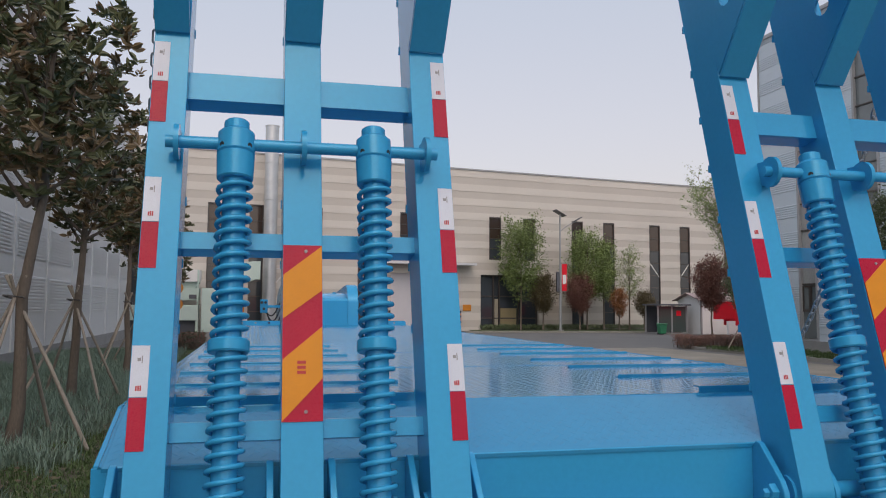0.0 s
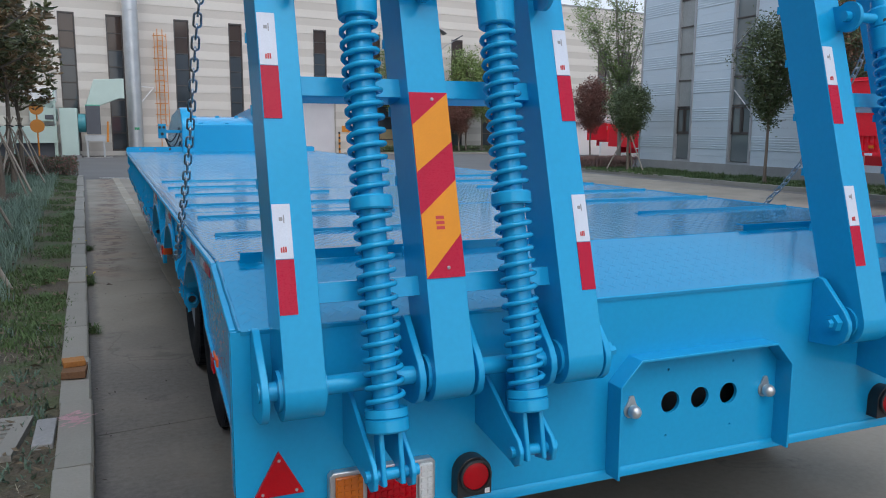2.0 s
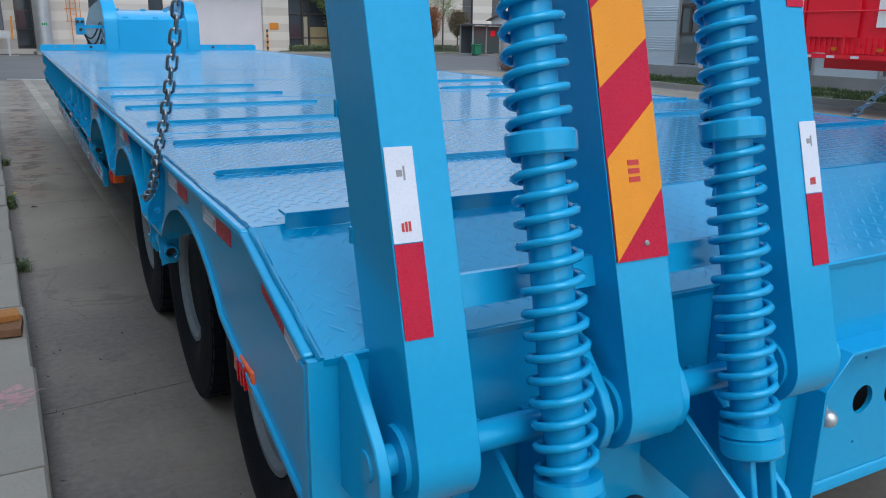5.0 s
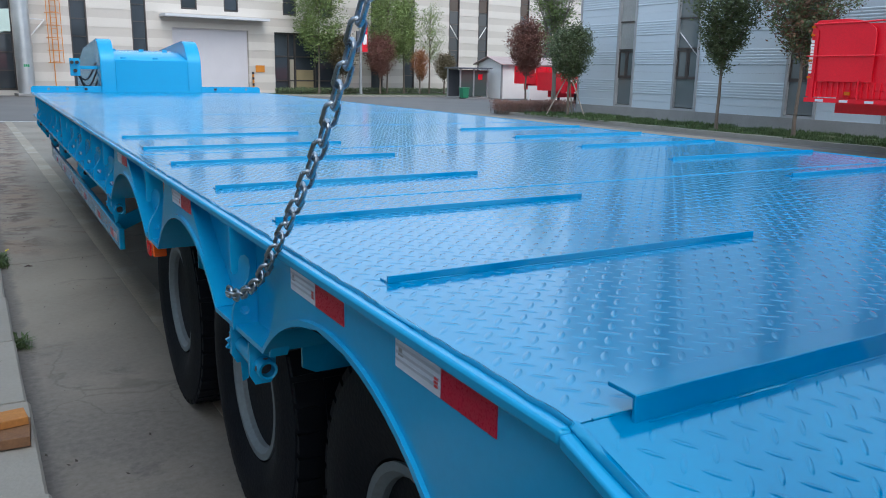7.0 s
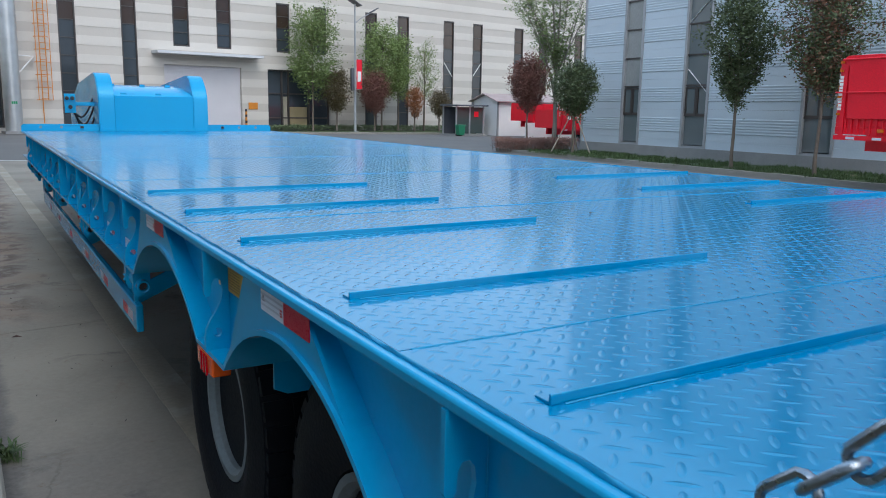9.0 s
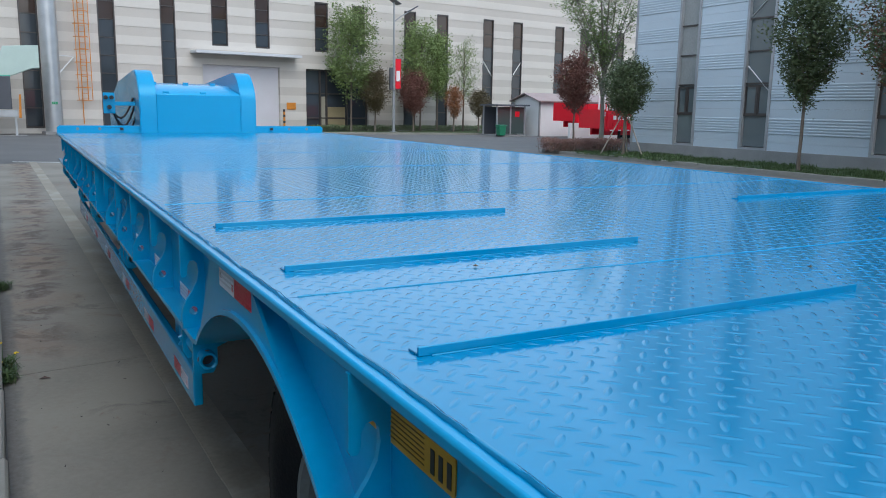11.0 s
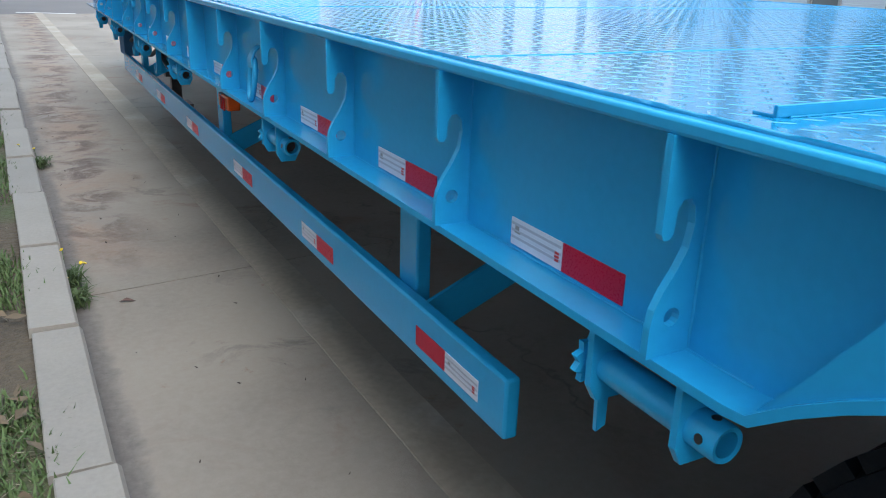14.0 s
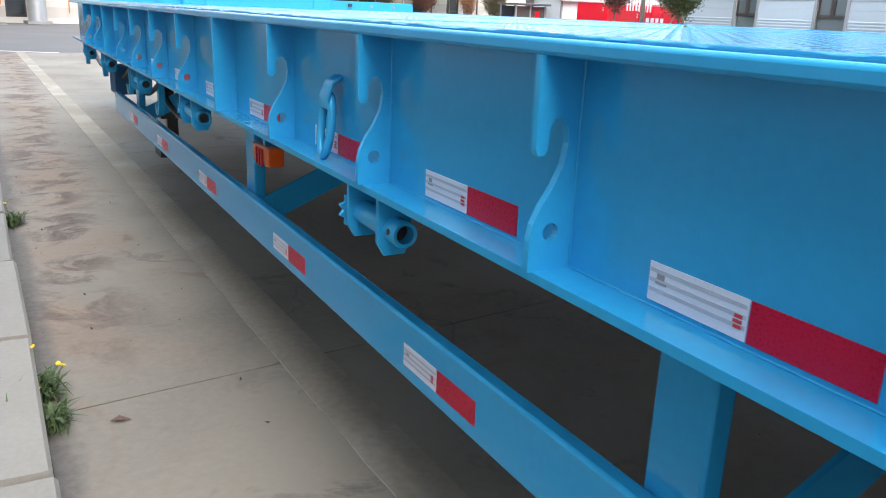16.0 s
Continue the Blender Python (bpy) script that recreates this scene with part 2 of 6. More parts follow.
LEAF_T = mk("copper_leaf", (0.17, 0.088, 0.05), 0.6, 0, 0.4, 1.1, 15, 0, rand=0.6)
LEAF_R = mk("purple_leaf", (0.165, 0.068, 0.05), 0.6, 0, 0.4, 1.1, 15, 0, rand=0.6)
LEAF_O = mk("orange_leaf", (0.28, 0.10, 0.03), 0.6, 0, 0.4, 1.1, 15, 0, rand=0.6)
LEAF_M = mk("mid_leaf", (0.085, 0.118, 0.05), 0.6, 0, 0.4, 1.1, 15, 0, rand=0.6)
PALEBARK = mk("pale_bark", (0.24, 0.21, 0.175), 0.9, 0, 0.3, 6, 60, 0.6, stretch=(1, 1, 0.25), depth=0.01)
BARK = mk("bark", (0.15, 0.12, 0.095), 0.9, 0, 0.3, 6, 60, 0.6, stretch=(1, 1, 0.25), depth=0.01)
POLEWOOD = mk("stake_wood", (0.33, 0.285, 0.235), 0.85, 0, 0.3, 5, 60, 0.4, stretch=(1, 1, 0.2), depth=0.006)
PLANK = mk("block_wood", (0.36, 0.15, 0.035), 0.75, 0, 0.25, 8, 60, 0.3, stretch=(1, 6, 1), depth=0.004)
CLAD_L = mk("pale_cladding", (0.63, 0.585, 0.525), 0.55, 0, 0.07, 0.3, 20, 0.05)
CLAD_G = mk("grey_cladding", (0.535, 0.49, 0.435), 0.55, 0, 0.07, 0.3, 20, 0.05)
CLAD_B = mk("bluegrey_cladding", (0.53, 0.605, 0.66), 0.42, 0.1, 0.07, 0.4, 20, 0.04)
CLAD_W = mk("white_cladding", (0.62, 0.63, 0.64), 0.5, 0.1, 0.07, 0.4, 20, 0.04)
PLINTH = mk("plinth_concrete", (0.27, 0.265, 0.26), 0.85, 0, 0.2, 1.5, 40, 0.3)
FRAME = mk("bronze_frame", (0.07, 0.06, 0.055), 0.5, 0.2, 0.1, 3, 40, 0.03)
FRAME_G = mk("grey_frame", (0.36, 0.37, 0.38), 0.45, 0.3, 0.1, 3, 40, 0.03)
GLASS = glass("window_glass")
GLASS_B = glass("bronze_glass", (0.05, 0.03, 0.022), 0.08)
GALV = mk("galvanised", (0.55, 0.57, 0.58), 0.4, 0.75, 0.15, 2, 40, 0.05)
SHUTTER = mk("shutter", (0.66, 0.64, 0.66), 0.5, 0, 0.06, 1, 30, 0.04)
MINT = mk("mint_paint", (0.50, 0.62, 0.56), 0.5, 0, 0.08, 1, 30, 0.04)
WHITE = mk("white_paint", (0.80, 0.79, 0.77), 0.6, 0, 0.08, 1, 30, 0.05)
ROOFR = mk("red_roof", (0.36, 0.27, 0.25), 0.6, 0, 0.15, 2, 30, 0.1)
BIN = mk("green_bin", (0.02, 0.20, 0.10), 0.45, 0, 0.15, 2, 30, 0.05)
ORANGE = mk("orange_paint", (0.62, 0.22, 0.02), 0.5, 0, 0.15, 2, 30, 0.05)
DGREY = mk("dark_grey_paint", (0.09, 0.095, 0.11), 0.5, 0, 0.15, 2, 30, 0.05)
CHALK = mk("pink_chalk", (0.42, 0.25, 0.265), 0.9, 0, 0.2, 9, 60, 0.1)
LINE = mk("road_paint", (0.55, 0.55, 0.53), 0.8, 0, 0.25, 4, 40, 0.2)


# ---- mesh helpers ----
class M:
    """Vertices and faces of one mesh, in world metres."""

    def __init__(self):
        self.v, self.f = [], []

    def add(self, vs, fs):
        k = len(self.v)
        self.v += [tuple(p) for p in vs]
        self.f += [tuple(i + k for i in f) for f in fs]
        return self

    def box(self, x0, x1, y0, y1, z0, z1):
        return self.add([(x, y, z) for z in (z0, z1) for y in (y0, y1) for x in (x0, x1)],
                        [(0, 2, 3, 1), (4, 5, 7, 6), (0, 1, 5, 4), (2, 6, 7, 3), (0, 4, 6, 2), (1, 3, 7, 5)])

    def beam(self, a, b, w, h, up=(0, 0, 1)):
        """A bar from a to b, w wide and h high."""
        a, b, up = Vector(a), Vector(b), Vector(up)
        d = (b - a).normalized()
        s = d.cross(up).normalized()
        u = s.cross(d)
        vs = [p + s * i * w / 2 + u * j * h / 2 for p in (a, b) for i, j in ((-1, -1), (1, -1), (1, 1), (-1, 1))]
        return self.add(vs, [(0, 1, 2, 3), (7, 6, 5, 4), (0, 4, 5, 1), (1, 5, 6, 2), (2, 6, 7, 3), (3, 7, 4, 0)])

    def tube(self, pts, r, n=8, cap=True, closed=False):
        """A round bar along a line of points; r is one radius or one for each point."""
        pts = [Vector(p) for p in pts]
        rs = r if isinstance(r, (list, tuple)) else [r] * len(pts)
        k, m = len(self.v), len(pts)
        u = None
        for i, p in enumerate(pts):
            if closed:
                d = (pts[(i + 1) % m] - pts[i - 1]).normalized()
            else:
                d = (pts[min(i + 1, m - 1)] - pts[max(i - 1, 0)]).normalized()
            if u is None:
                u = d.orthogonal().normalized()
            u = (u - d * u.dot(d)).normalized()
            w = d.cross(u)
            for j in range(n):
                a = 2 * math.pi * j / n
                self.v.append(tuple(p + (u * math.cos(a) + w * math.sin(a)) * rs[i]))
        for i in range(m if closed else m - 1):
            i2 = (i + 1) % m
            for j in range(n):
                j2 = (j + 1) % n
                self.f.append((k + i * n + j, k + i * n + j2, k + i2 * n + j2, k + i2 * n + j))
        if cap and not closed:
            self.f.append(tuple(k + j for j in reversed(range(n))))
            self.f.append(tuple(k + (m - 1) * n + j for j in range(n)))
        return self

    def lathe(self, prof, o, axis, n=24):
        """Turns a profile of (along, radius) round an axis through o."""
        o, d = Vector(o), Vector(axis).normalized()
        u = d.orthogonal().normalized()
        w = d.cross(u)
        k, m = len(self.v), len(prof)
        for a, r in prof:
            for j in range(n):
                t = 2 * math.pi * j / n
                self.v.append(tuple(o + d * a + (u * math.cos(t) + w * math.sin(t)) * r))
        for i in range(m - 1):
            for j in range(n):
                j2 = (j + 1) % n
                self.f.append((k + i * n + j, k + i * n + j2, k + (i + 1) * n + j2, k + (i + 1) * n + j))
        self.f.append(tuple(k + j for j in reversed(range(n))))
        self.f.append(tuple(k + (m - 1) * n + j for j in range(n)))
        return self

    def plate(self, outline, at, a, b, holes=()):
        """A plate cut to an outline of (p, q), with holes, from a to b along the axis `at`."""
        put = {"x": lambda p, q, s: (s, p, q), "y": lambda p, q, s: (p, s, q), "z": lambda p, q, s: (p, q, s)}[at]
        loops = [list(outline)] + [list(h) for h in holes]
        flat = [p for l in loops for p in l]
        tris = tessellate_polygon([[Vector((p, q, 0)) for p, q in l] for l in loops])
        n = len(flat)
        vs = [put(p, q, a) for p, q in flat] + [put(p, q, b) for p, q in flat]
        fs = [tuple(t) for t in tris] + [tuple(i + n for i in reversed(t)) for t in tris]
        k = 0
        for l in loops:
            c = len(l)
            fs += [(k + i, k + (i + 1) % c, n + k + (i + 1) % c, n + k + i) for i in range(c)]
            k += c
        return self.add(vs, fs)

    def strip(self, line, t, a, b, at="x"):
        """A bent flat bar of thickness t that follows a line of (p, q), from a to b along the axis `at`."""
        out = []
        for s in (0.5, -0.5):
            row = []
            for i, (p, q) in enumerate(line):
                p0, q0 = line[max(i - 1, 0)]
                p1, q1 = line[min(i + 1, len(line) - 1)]
                l = math.hypot(p1 - p0, q1 - q0) or 1
                row.append((p - (q1 - q0) / l * t * s, q + (p1 - p0) / l * t * s))
            out.append(row)
        return self.plate(out[0] + out[1][::-1], at, a, b)

    def move(self, m):
        self.v = [tuple(m @ Vector(p)) for p in self.v]
        return self


def circle(cx, cy, r, n=16):
    return [(cx + r * math.cos(2 * math.pi * i / n), cy + r * math.sin(2 * math.pi * i / n)) for i in range(n)]


def mesh_of(name, m, material, smooth=None, flat=False):
    me = bpy.data.meshes.new(name)
    me.from_pydata(m.v, [], m.f)
    if not flat:
        bm = bmesh.new()
        bm.from_mesh(me)
        bmesh.ops.recalc_face_normals(bm, faces=bm.faces)
        bm.to_mesh(me)
        bm.free()
    me.materials.append(material)
    if smooth:
        me.polygons.foreach_set("use_smooth", [True] * len(me.polygons))
        me.set_sharp_from_angle(angle=radians(smooth))
    me.update()
    return me


def thing(name, at, label, category, group="", kind=""):
    ob = new(name)
    ob.location = at
    ob.empty_display_size = 0.2
    return tagged(ob, label, category, group, kind)


def part(name, m, material, parent, label="", bevel=0.0, smooth=None, flat=False, kind=""):
    ob = new(name, mesh_of(name, m, material, smooth or (35 if bevel else None), flat))
    if parent:
        ob.parent = parent
        if parent.type == "EMPTY":
            ob.matrix_parent_inverse = Matrix.Translation(-parent.location)
    if bevel:
        b = ob.modifiers.new("bevel", "BEVEL")
        b.width, b.segments, b.limit_method, b.angle_limit = bevel, 2, "ANGLE", radians(40)
    return tagged(ob, label, kind=kind)


def solid(name, m, material, label, category, group="", kind="", **k):
    return tagged(part(name, m, material, None, **k), label, category, group, kind)


# ---- ground ----
def kx(y):
    """The face of the kerb beside the lane."""
    return -2.08 - 0.026 * y


solid("ground", M().box(-900, 900, -900, 900, -0.5, -0.012), ASPHALT, "grey worn asphalt yard and cross road", "ground", kind="structure")
lane = M()
for i in range(10):
    y0, y1 = -22.31 + 5.0 * i, -17.31 + 5.0 * i - 0.010
    y1 = min(y1, 28.6)
    if y0 > 28:
        break
    d = 2.05
    lane.add([(kx(y0), y0, -0.3), (16.2, y0 + d, -0.3), (16.2, y1 + d, -0.3), (kx(y1), y1, -0.3), (kx(y0), y0, 0), (16.2, y0 + d, 0), (16.2, y1 + d, 0), (kx(y1), y1, 0)],
             [(0, 3, 2, 1), (4, 5, 6, 7), (0, 1, 5, 4), (1, 2, 6, 5), (2, 3, 7, 6), (3, 0, 4, 7)])
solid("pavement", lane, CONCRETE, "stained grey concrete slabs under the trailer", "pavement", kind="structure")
band = M()
n = 260
for i in range(n + 1):
    y = -16 + 44.2 * i / n
    x = -1.285 - 0.023 * (y - 6.6)
    x0, x1 = x - 0.10 + 0.006 * noise.noise((1, y * 5.1, 0)), x + 0.10 + 0.005 * noise.noise((7, y * 5.3, 0))
    band.v += [(x0, y, -0.002), (x0 + 0.003, y, 0.005), (x1 - 0.003, y, 0.005), (x1, y, -0.002)]
    if i:
        k = 4 * i
        band.f += [(k - 4 + q, k - 3 + q, k + 1 + q, k + q) for q in range(3)]
solid("pale_strip", band, BAND, "pale strip of worn concrete along the lane", "pavement", kind="structure", flat=True)
# markings at the end of the lane
solid("road_marking", M().add([(-2.3, 28.3, 0.004), (-0.9, 27.7, 0.004), (-0.9, 27.95, 0.004), (-2.3, 28.55, 0.004)], [(0, 1, 2, 3)]), LINE, "worn white line at the lane's end", "marking", kind="structure", flat=True)


def verge(name, outline, z, material, label, amp=0.02, step=0.7):
    """Uneven planted ground inside a four-cornered outline."""
    m = M()
    (ax, ay), (bx, by), (cx, cy), (dx, dy) = outline
    nu = max(2, int(math.hypot(bx - ax, by - ay) / step))
    nv = max(2, int(math.hypot(dx - ax, dy - ay) / step))
    for j in range(nv + 1):
        for i in range(nu + 1):
            u, v = i / nu, j / nv
            x = (ax * (1 - u) + bx * u) * (1 - v) + (dx * (1 - u) + cx * u) * v
            y = (ay * (1 - u) + by * u) * (1 - v) + (dy * (1 - u) + cy * u) * v
            m.v.append((x, y, z + amp * noise.noise((x * 0.9, y * 0.9, 3)) + amp * noise.noise((x * 3, y * 3, 1)) * 0.5))
    for j in range(nv):
        for i in range(nu):
            k = j * (nu + 1) + i
            m.f.append((k, k + 1, k + nu + 2, k + nu + 1))
    k = len(m.v)
    return solid(name, m, material, label, "ground", kind="structure", smooth=60)


verge("verge", [(kx(-14) - 0.17, -14), (kx(27.5) - 0.17, 27.5), (-8.4, 27.5), (-7.6, -14)], 0.11, SOIL, "bare brown soil with weeds behind the kerb", 0.03, 0.35)
verge("verge_corner", [(kx(27.5) - 0.17, 27.5), (-3.6, 30.4), (-8.6, 30.4), (-8.4, 27.5)], 0.11, TURF, "planted ground at the corner of the kerb", 0.03, 0.5)
verge("verge_east", [(16.45, -14), (17.3, 29.5), (20.1, 29.5), (20.1, -14)], 0.10, TURF, "narrow grass strip before the cladded hall", 0.03, 0.5)
verge("verge_far", [(13.6, 51.2), (36.0, 47.6), (40.0, 57.5), (14.2, 54.1)], 0.09, TURF, "grass strip before the long factory hall", 0.03, 0.8)


# ---- the long factory hall across the road ----
TH = math.atan(0.15)
FAR = Matrix.Translation((0, 52.2, 0)) @ Matrix.Rotation(TH, 4, "Z")
hall = thing("factory_hall", FAR @ Vector((12, 0, 0)), "long factory hall with pale and grey striped cladding and tall windows", "building", kind="structure")
SHORT = [(16.1, 17.1), (18.98, 19.98), (9.0, 10.04), (11.86, 12.84)]
TALL = [(23.29, 24.32), (26.21, 27.27), (30.67, 31.73), (33.74, 34.78), (38.41, 39.46), (41.4, 42.4), (46, 47), (49, 50), (5.87, 6.77), (2.34, 3.29), (-1.7, -0.75), (-4.4, -3.46), (-9, -8.05), (-12, -11.05), (-17, -16), (-20, -19)]
DOORS = [(8.35, 13.5, 4.2), (15.4, 20.3, 4.2)]


def gaps(z0, z1):
    g = [(a, b) for a, b in SHORT if z1 > 5.35 and z0 < 8.6] + [(a, b) for a, b in TALL if z0 < 8.6 and z1 > 0.3] + [(a, b) for a, b, t in DOORS if z0 < t]
    return sorted(g)


edges = sorted({0.0, 0.3, 4.2, 5.35, 8.6, 12.05} | {round(12.05 - 0.535 * k, 3) for k in range(1, 23)})
for k, (z0, z1) in enumerate(zip(edges, edges[1:])):
    if z1 - z0 < 0.01:
        continue
    dark = int((12.05 - (z0 + z1) / 2) / 0.535) % 2
    m, u = M(), -60.0
    for a, b in gaps(z0, z1) + [(70.0, 70.0)]:
        if a > u:
            m.box(u, a, 0.02 if dark else 0.0, 0.35, z0, z1)
        u = max(u, b)
    part("cladding_band", m.move(FAR), CLAD_G if dark else CLAD_L, hall, flat=False)
part("roof_edge", M().box(-60, 70, -0.06, 0.5, 12.05, 12.16).move(FAR), FRAME_G, hall)
part("roof", M().box(-60, 70, 0.5, 40, 11.6, 11.8).move(FAR), PLINTH, hall)
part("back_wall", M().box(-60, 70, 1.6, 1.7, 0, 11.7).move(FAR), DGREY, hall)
part("plinth", M().box(20.4, 70, -0.05, 0.0, 0, 0.3).move(FAR), PLINTH, hall)


def hall_window(a, b, z0, z1, pane_h, bronze):
    w = part("window", M().box(a, b, 0.0, 0.12, z1 - 0.09, z1).box(a, b, 0.0, 0.12, z0, z0 + 0.09).box(a, a + 0.07, 0.0, 0.12, z0 + 0.09, z1 - 0.09).box(b - 0.07, b, 0.0, 0.12, z0 + 0.09, z1 - 0.09).move(FAR), FRAME, hall)
    n = max(1, round((z1 - z0) / pane_h))
    for i in range(n):
        y0, y1 = z0 + 0.09 + (z1 - z0 - 0.18) * i / n, z0 + 0.09 + (z1 - z0 - 0.18) * (i + 1) / n
        part("pane", M().box(a + 0.07, b - 0.07, 0.09, 0.10, y0 + 0.025, y1).move(FAR), GLASS_B if (bronze and i >= n - 2) else GLASS, w)
        if i:
            part("glazing_bar", M().box(a + 0.07, b - 0.07, 0.05, 0.12, y0 - 0.025, y0 + 0.025).move(FAR), FRAME, w)


BRACE = mk("white_brace", (0.7, 0.7, 0.68), 0.5)
for u0, u1, z0, z1 in ((30.72, 31.68, 4.3, 5.5), (34.73, 33.79, 4.3, 5.5)):
    part("wind_brace", M().beam(FAR @ Vector((u0, 0.08, z1)), FAR @ Vector((u1, 0.08, z0)), 0.07, 0.015, (0, 1, 0)), BRACE, hall)
for a, b in SHORT:
    hall_window(a, b, 5.35, 8.6, 0.8, True)
for a, b in TALL:
    hall_window(a, b, 0.3, 8.6, 1.0, True)
# roller shutter with its guide posts and canopy
shutter = part("roller_shutter", M().box(8.35, 13.5, 0.25, 0.30, 0, 4.2).move(FAR), SHUTTER, hall, "white ribbed roller shutter, closed")
for i in range(42):
    part("slat", M().plate([(8.4, i * 0.1 + 0.005), (13.45, i * 0.1 + 0.005), (13.45, i * 0.1 + 0.092), (8.4, i * 0.1 + 0.092)], "y", 0.2, 0.25).move(FAR), SHUTTER, shutter)
part("canopy", M().box(7.6, 14.6, -1.1, 0.0, 4.82, 4.98).move(FAR), CLAD_W, hall)
part("sign_board", M().box(13.95, 14.6, -0.03, 0, 1.5, 1.95).move(FAR), ORANGE, hall, "small yellow notice board")
# glazed entrance
entrance = part("entrance", M().box(15.4, 20.3, 0.3, 0.36, 0, 4.2).move(FAR), GLASS, hall, "dark glazed entrance")
for u in (15.4, 16.5, 17.0, 18.6, 20.2):
    part("mullion", M().box(u, u + 0.1, 0.18, 0.3, 0, 4.2).move(FAR), FRAME, entrance)
for z in (0.9, 2.55, 4.1):
    part("transom", M().box(15.5, 20.2, 0.2, 0.29, z, z + 0.09).move(FAR), FRAME, entrance)
part("inner_panel", M().box(17.15, 18.5, 0.22, 0.28, 0.3, 1.7).move(FAR), mk("ochre_board", (0.30, 0.24, 0.13), 0.7), entrance)
part("inner_panel", M().box(16.65, 16.95, 0.22, 0.28, 0.3, 2.4).move(FAR), mk("pale_board", (0.35, 0.31, 0.24), 0.7), entrance)
# striped guard posts beside the shutter
for u in (8.15, 13.62):
    post = part("guard_post", M().tube([FAR @ Vector((u, -0.3, 0)), FAR @ Vector((u, -0.3, 1.5))], 0.07, 10), ORANGE, hall, "black and yellow guard post")
    for z in (0.2, 0.6, 1.0, 1.35):
        part("stripe", M().tube([FAR @ Vector((u, -0.3, z)), FAR @ Vector((u, -0.3, z + 0.16))], 0.074, 10), PLASTIC, post)

# chimney of sheet metal
chim = thing("exhaust_stack", FAR @ Vector((-0.75, -1.0, 0)), "tall galvanised sheet metal exhaust stack by the hall", "chimney")
for i in range(11):
    z = 0.15 + i * 1.24
    part("duct_section", M().lathe([(0, 0.445), (1.19, 0.445), (1.19, 0.475), (1.24, 0.475)], FAR @ Vector((-0.49, -1.2, z)), (0, 0, 1), 20), GALV, chim, smooth=35)
part("foot", M().box(-1.05, 0.07, -1.75, -0.6, 0, 0.15).move(FAR), PLINTH, chim)
for i in range(3):
    part("stencil_bar", M().box(-0.63 + 0.10 * i, -0.55 + 0.10 * i, -1.655, -1.645, 1.62, 1.76).move(FAR), mk("green_stencil", (0.02, 0.30, 0.12), 0.6), chim)
bar = FAR @ Vector((0.95, -0.05, 4.27))
part("side_bracket", M().beam(FAR @ Vector((-0.1, -1.0, 4.27)), bar, 0.05, 0.05), WHITE, chim)
part("side_bracket", M().beam(FAR @ Vector((-0.05, -1.0, 3.3)), bar, 0.05, 0.05), WHITE, chim)
part("wall_bracket", M().beam(FAR @ Vector((-0.49, 0, 7)), FAR @ Vector((-0.49, -0.78, 7)), 0.1, 0.1), GALV, chim)


# ---- cladded hall on the far side of the verge ----
EX = 20.0
HALL_GLASS = glass("hall_glass", (0.135, 0.16, 0.165), 0.05)
hall2 = thing("cladded_hall", (EX, 10, 0), "blue-grey metal cladded hall with tall narrow windows", "building", kind="structure")
W2 = [(23.93, 24.98), (20.62, 21.82), (15.74, 16.95), (12.4, 13.6), (7.6, 8.8), (4.2, 5.4), (-0.6, 0.6), (-4, -2.8)]
part("plinth", M().box(EX - 0.06, EX + 0.3, -14, 27.33, -0.1, 0.5), PLINTH, hall2, "weathered concrete plinth")
runs, v = [], -14.0
for a, b in sorted(W2):
    runs.append((v, a))
    v = b
runs.append((v, 27.27))
z = 0.5
k = 0
while z < 13.3:
    h = min(0.55, 13.35 - z)
    for a, b in runs:
        m = M()
        if k % 2 == 0:
            m.box(EX, EX + 0.2, a, b, z, z + h * 0.49).box(EX + 0.004, EX + 0.2, a, b, z + h * 0.5, z + h - 0.006)
        else:
            for r in range(6):
                z0 = z + h * r / 6
                m.plate([(EX, z0), (EX - 0.015, z0 + 0.012), (EX - 0.015, z0 + h / 12), (EX, z0 + h / 12 + 0.012), (EX, z0 + h / 6), (EX + 0.2, z0 + h / 6), (EX + 0.2, z0)], "y", a, b)
        part("cladding_panel", m, CLAD_B, hall2)
    z += h
    k += 1
part("end_wall", M().box(EX + 0.2, EX + 30, 27.0, 27.27, 0, 13.35), CLAD_B, hall2)
part("corner_trim", M().box(EX - 0.04, EX + 0.12, 27.275, 27.36, 0.5, 13.35), FRAME_G, hall2)
part("roof", M().box(EX - 0.08, EX + 30, -14, 27.4, 13.35, 13.5), FRAME_G, hall2)
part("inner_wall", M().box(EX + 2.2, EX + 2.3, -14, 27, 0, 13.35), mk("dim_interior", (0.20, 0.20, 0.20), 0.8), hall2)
part("floor", M().box(EX, EX + 2.3, -14, 27, 0.1, 0.5), PLINTH, hall2)
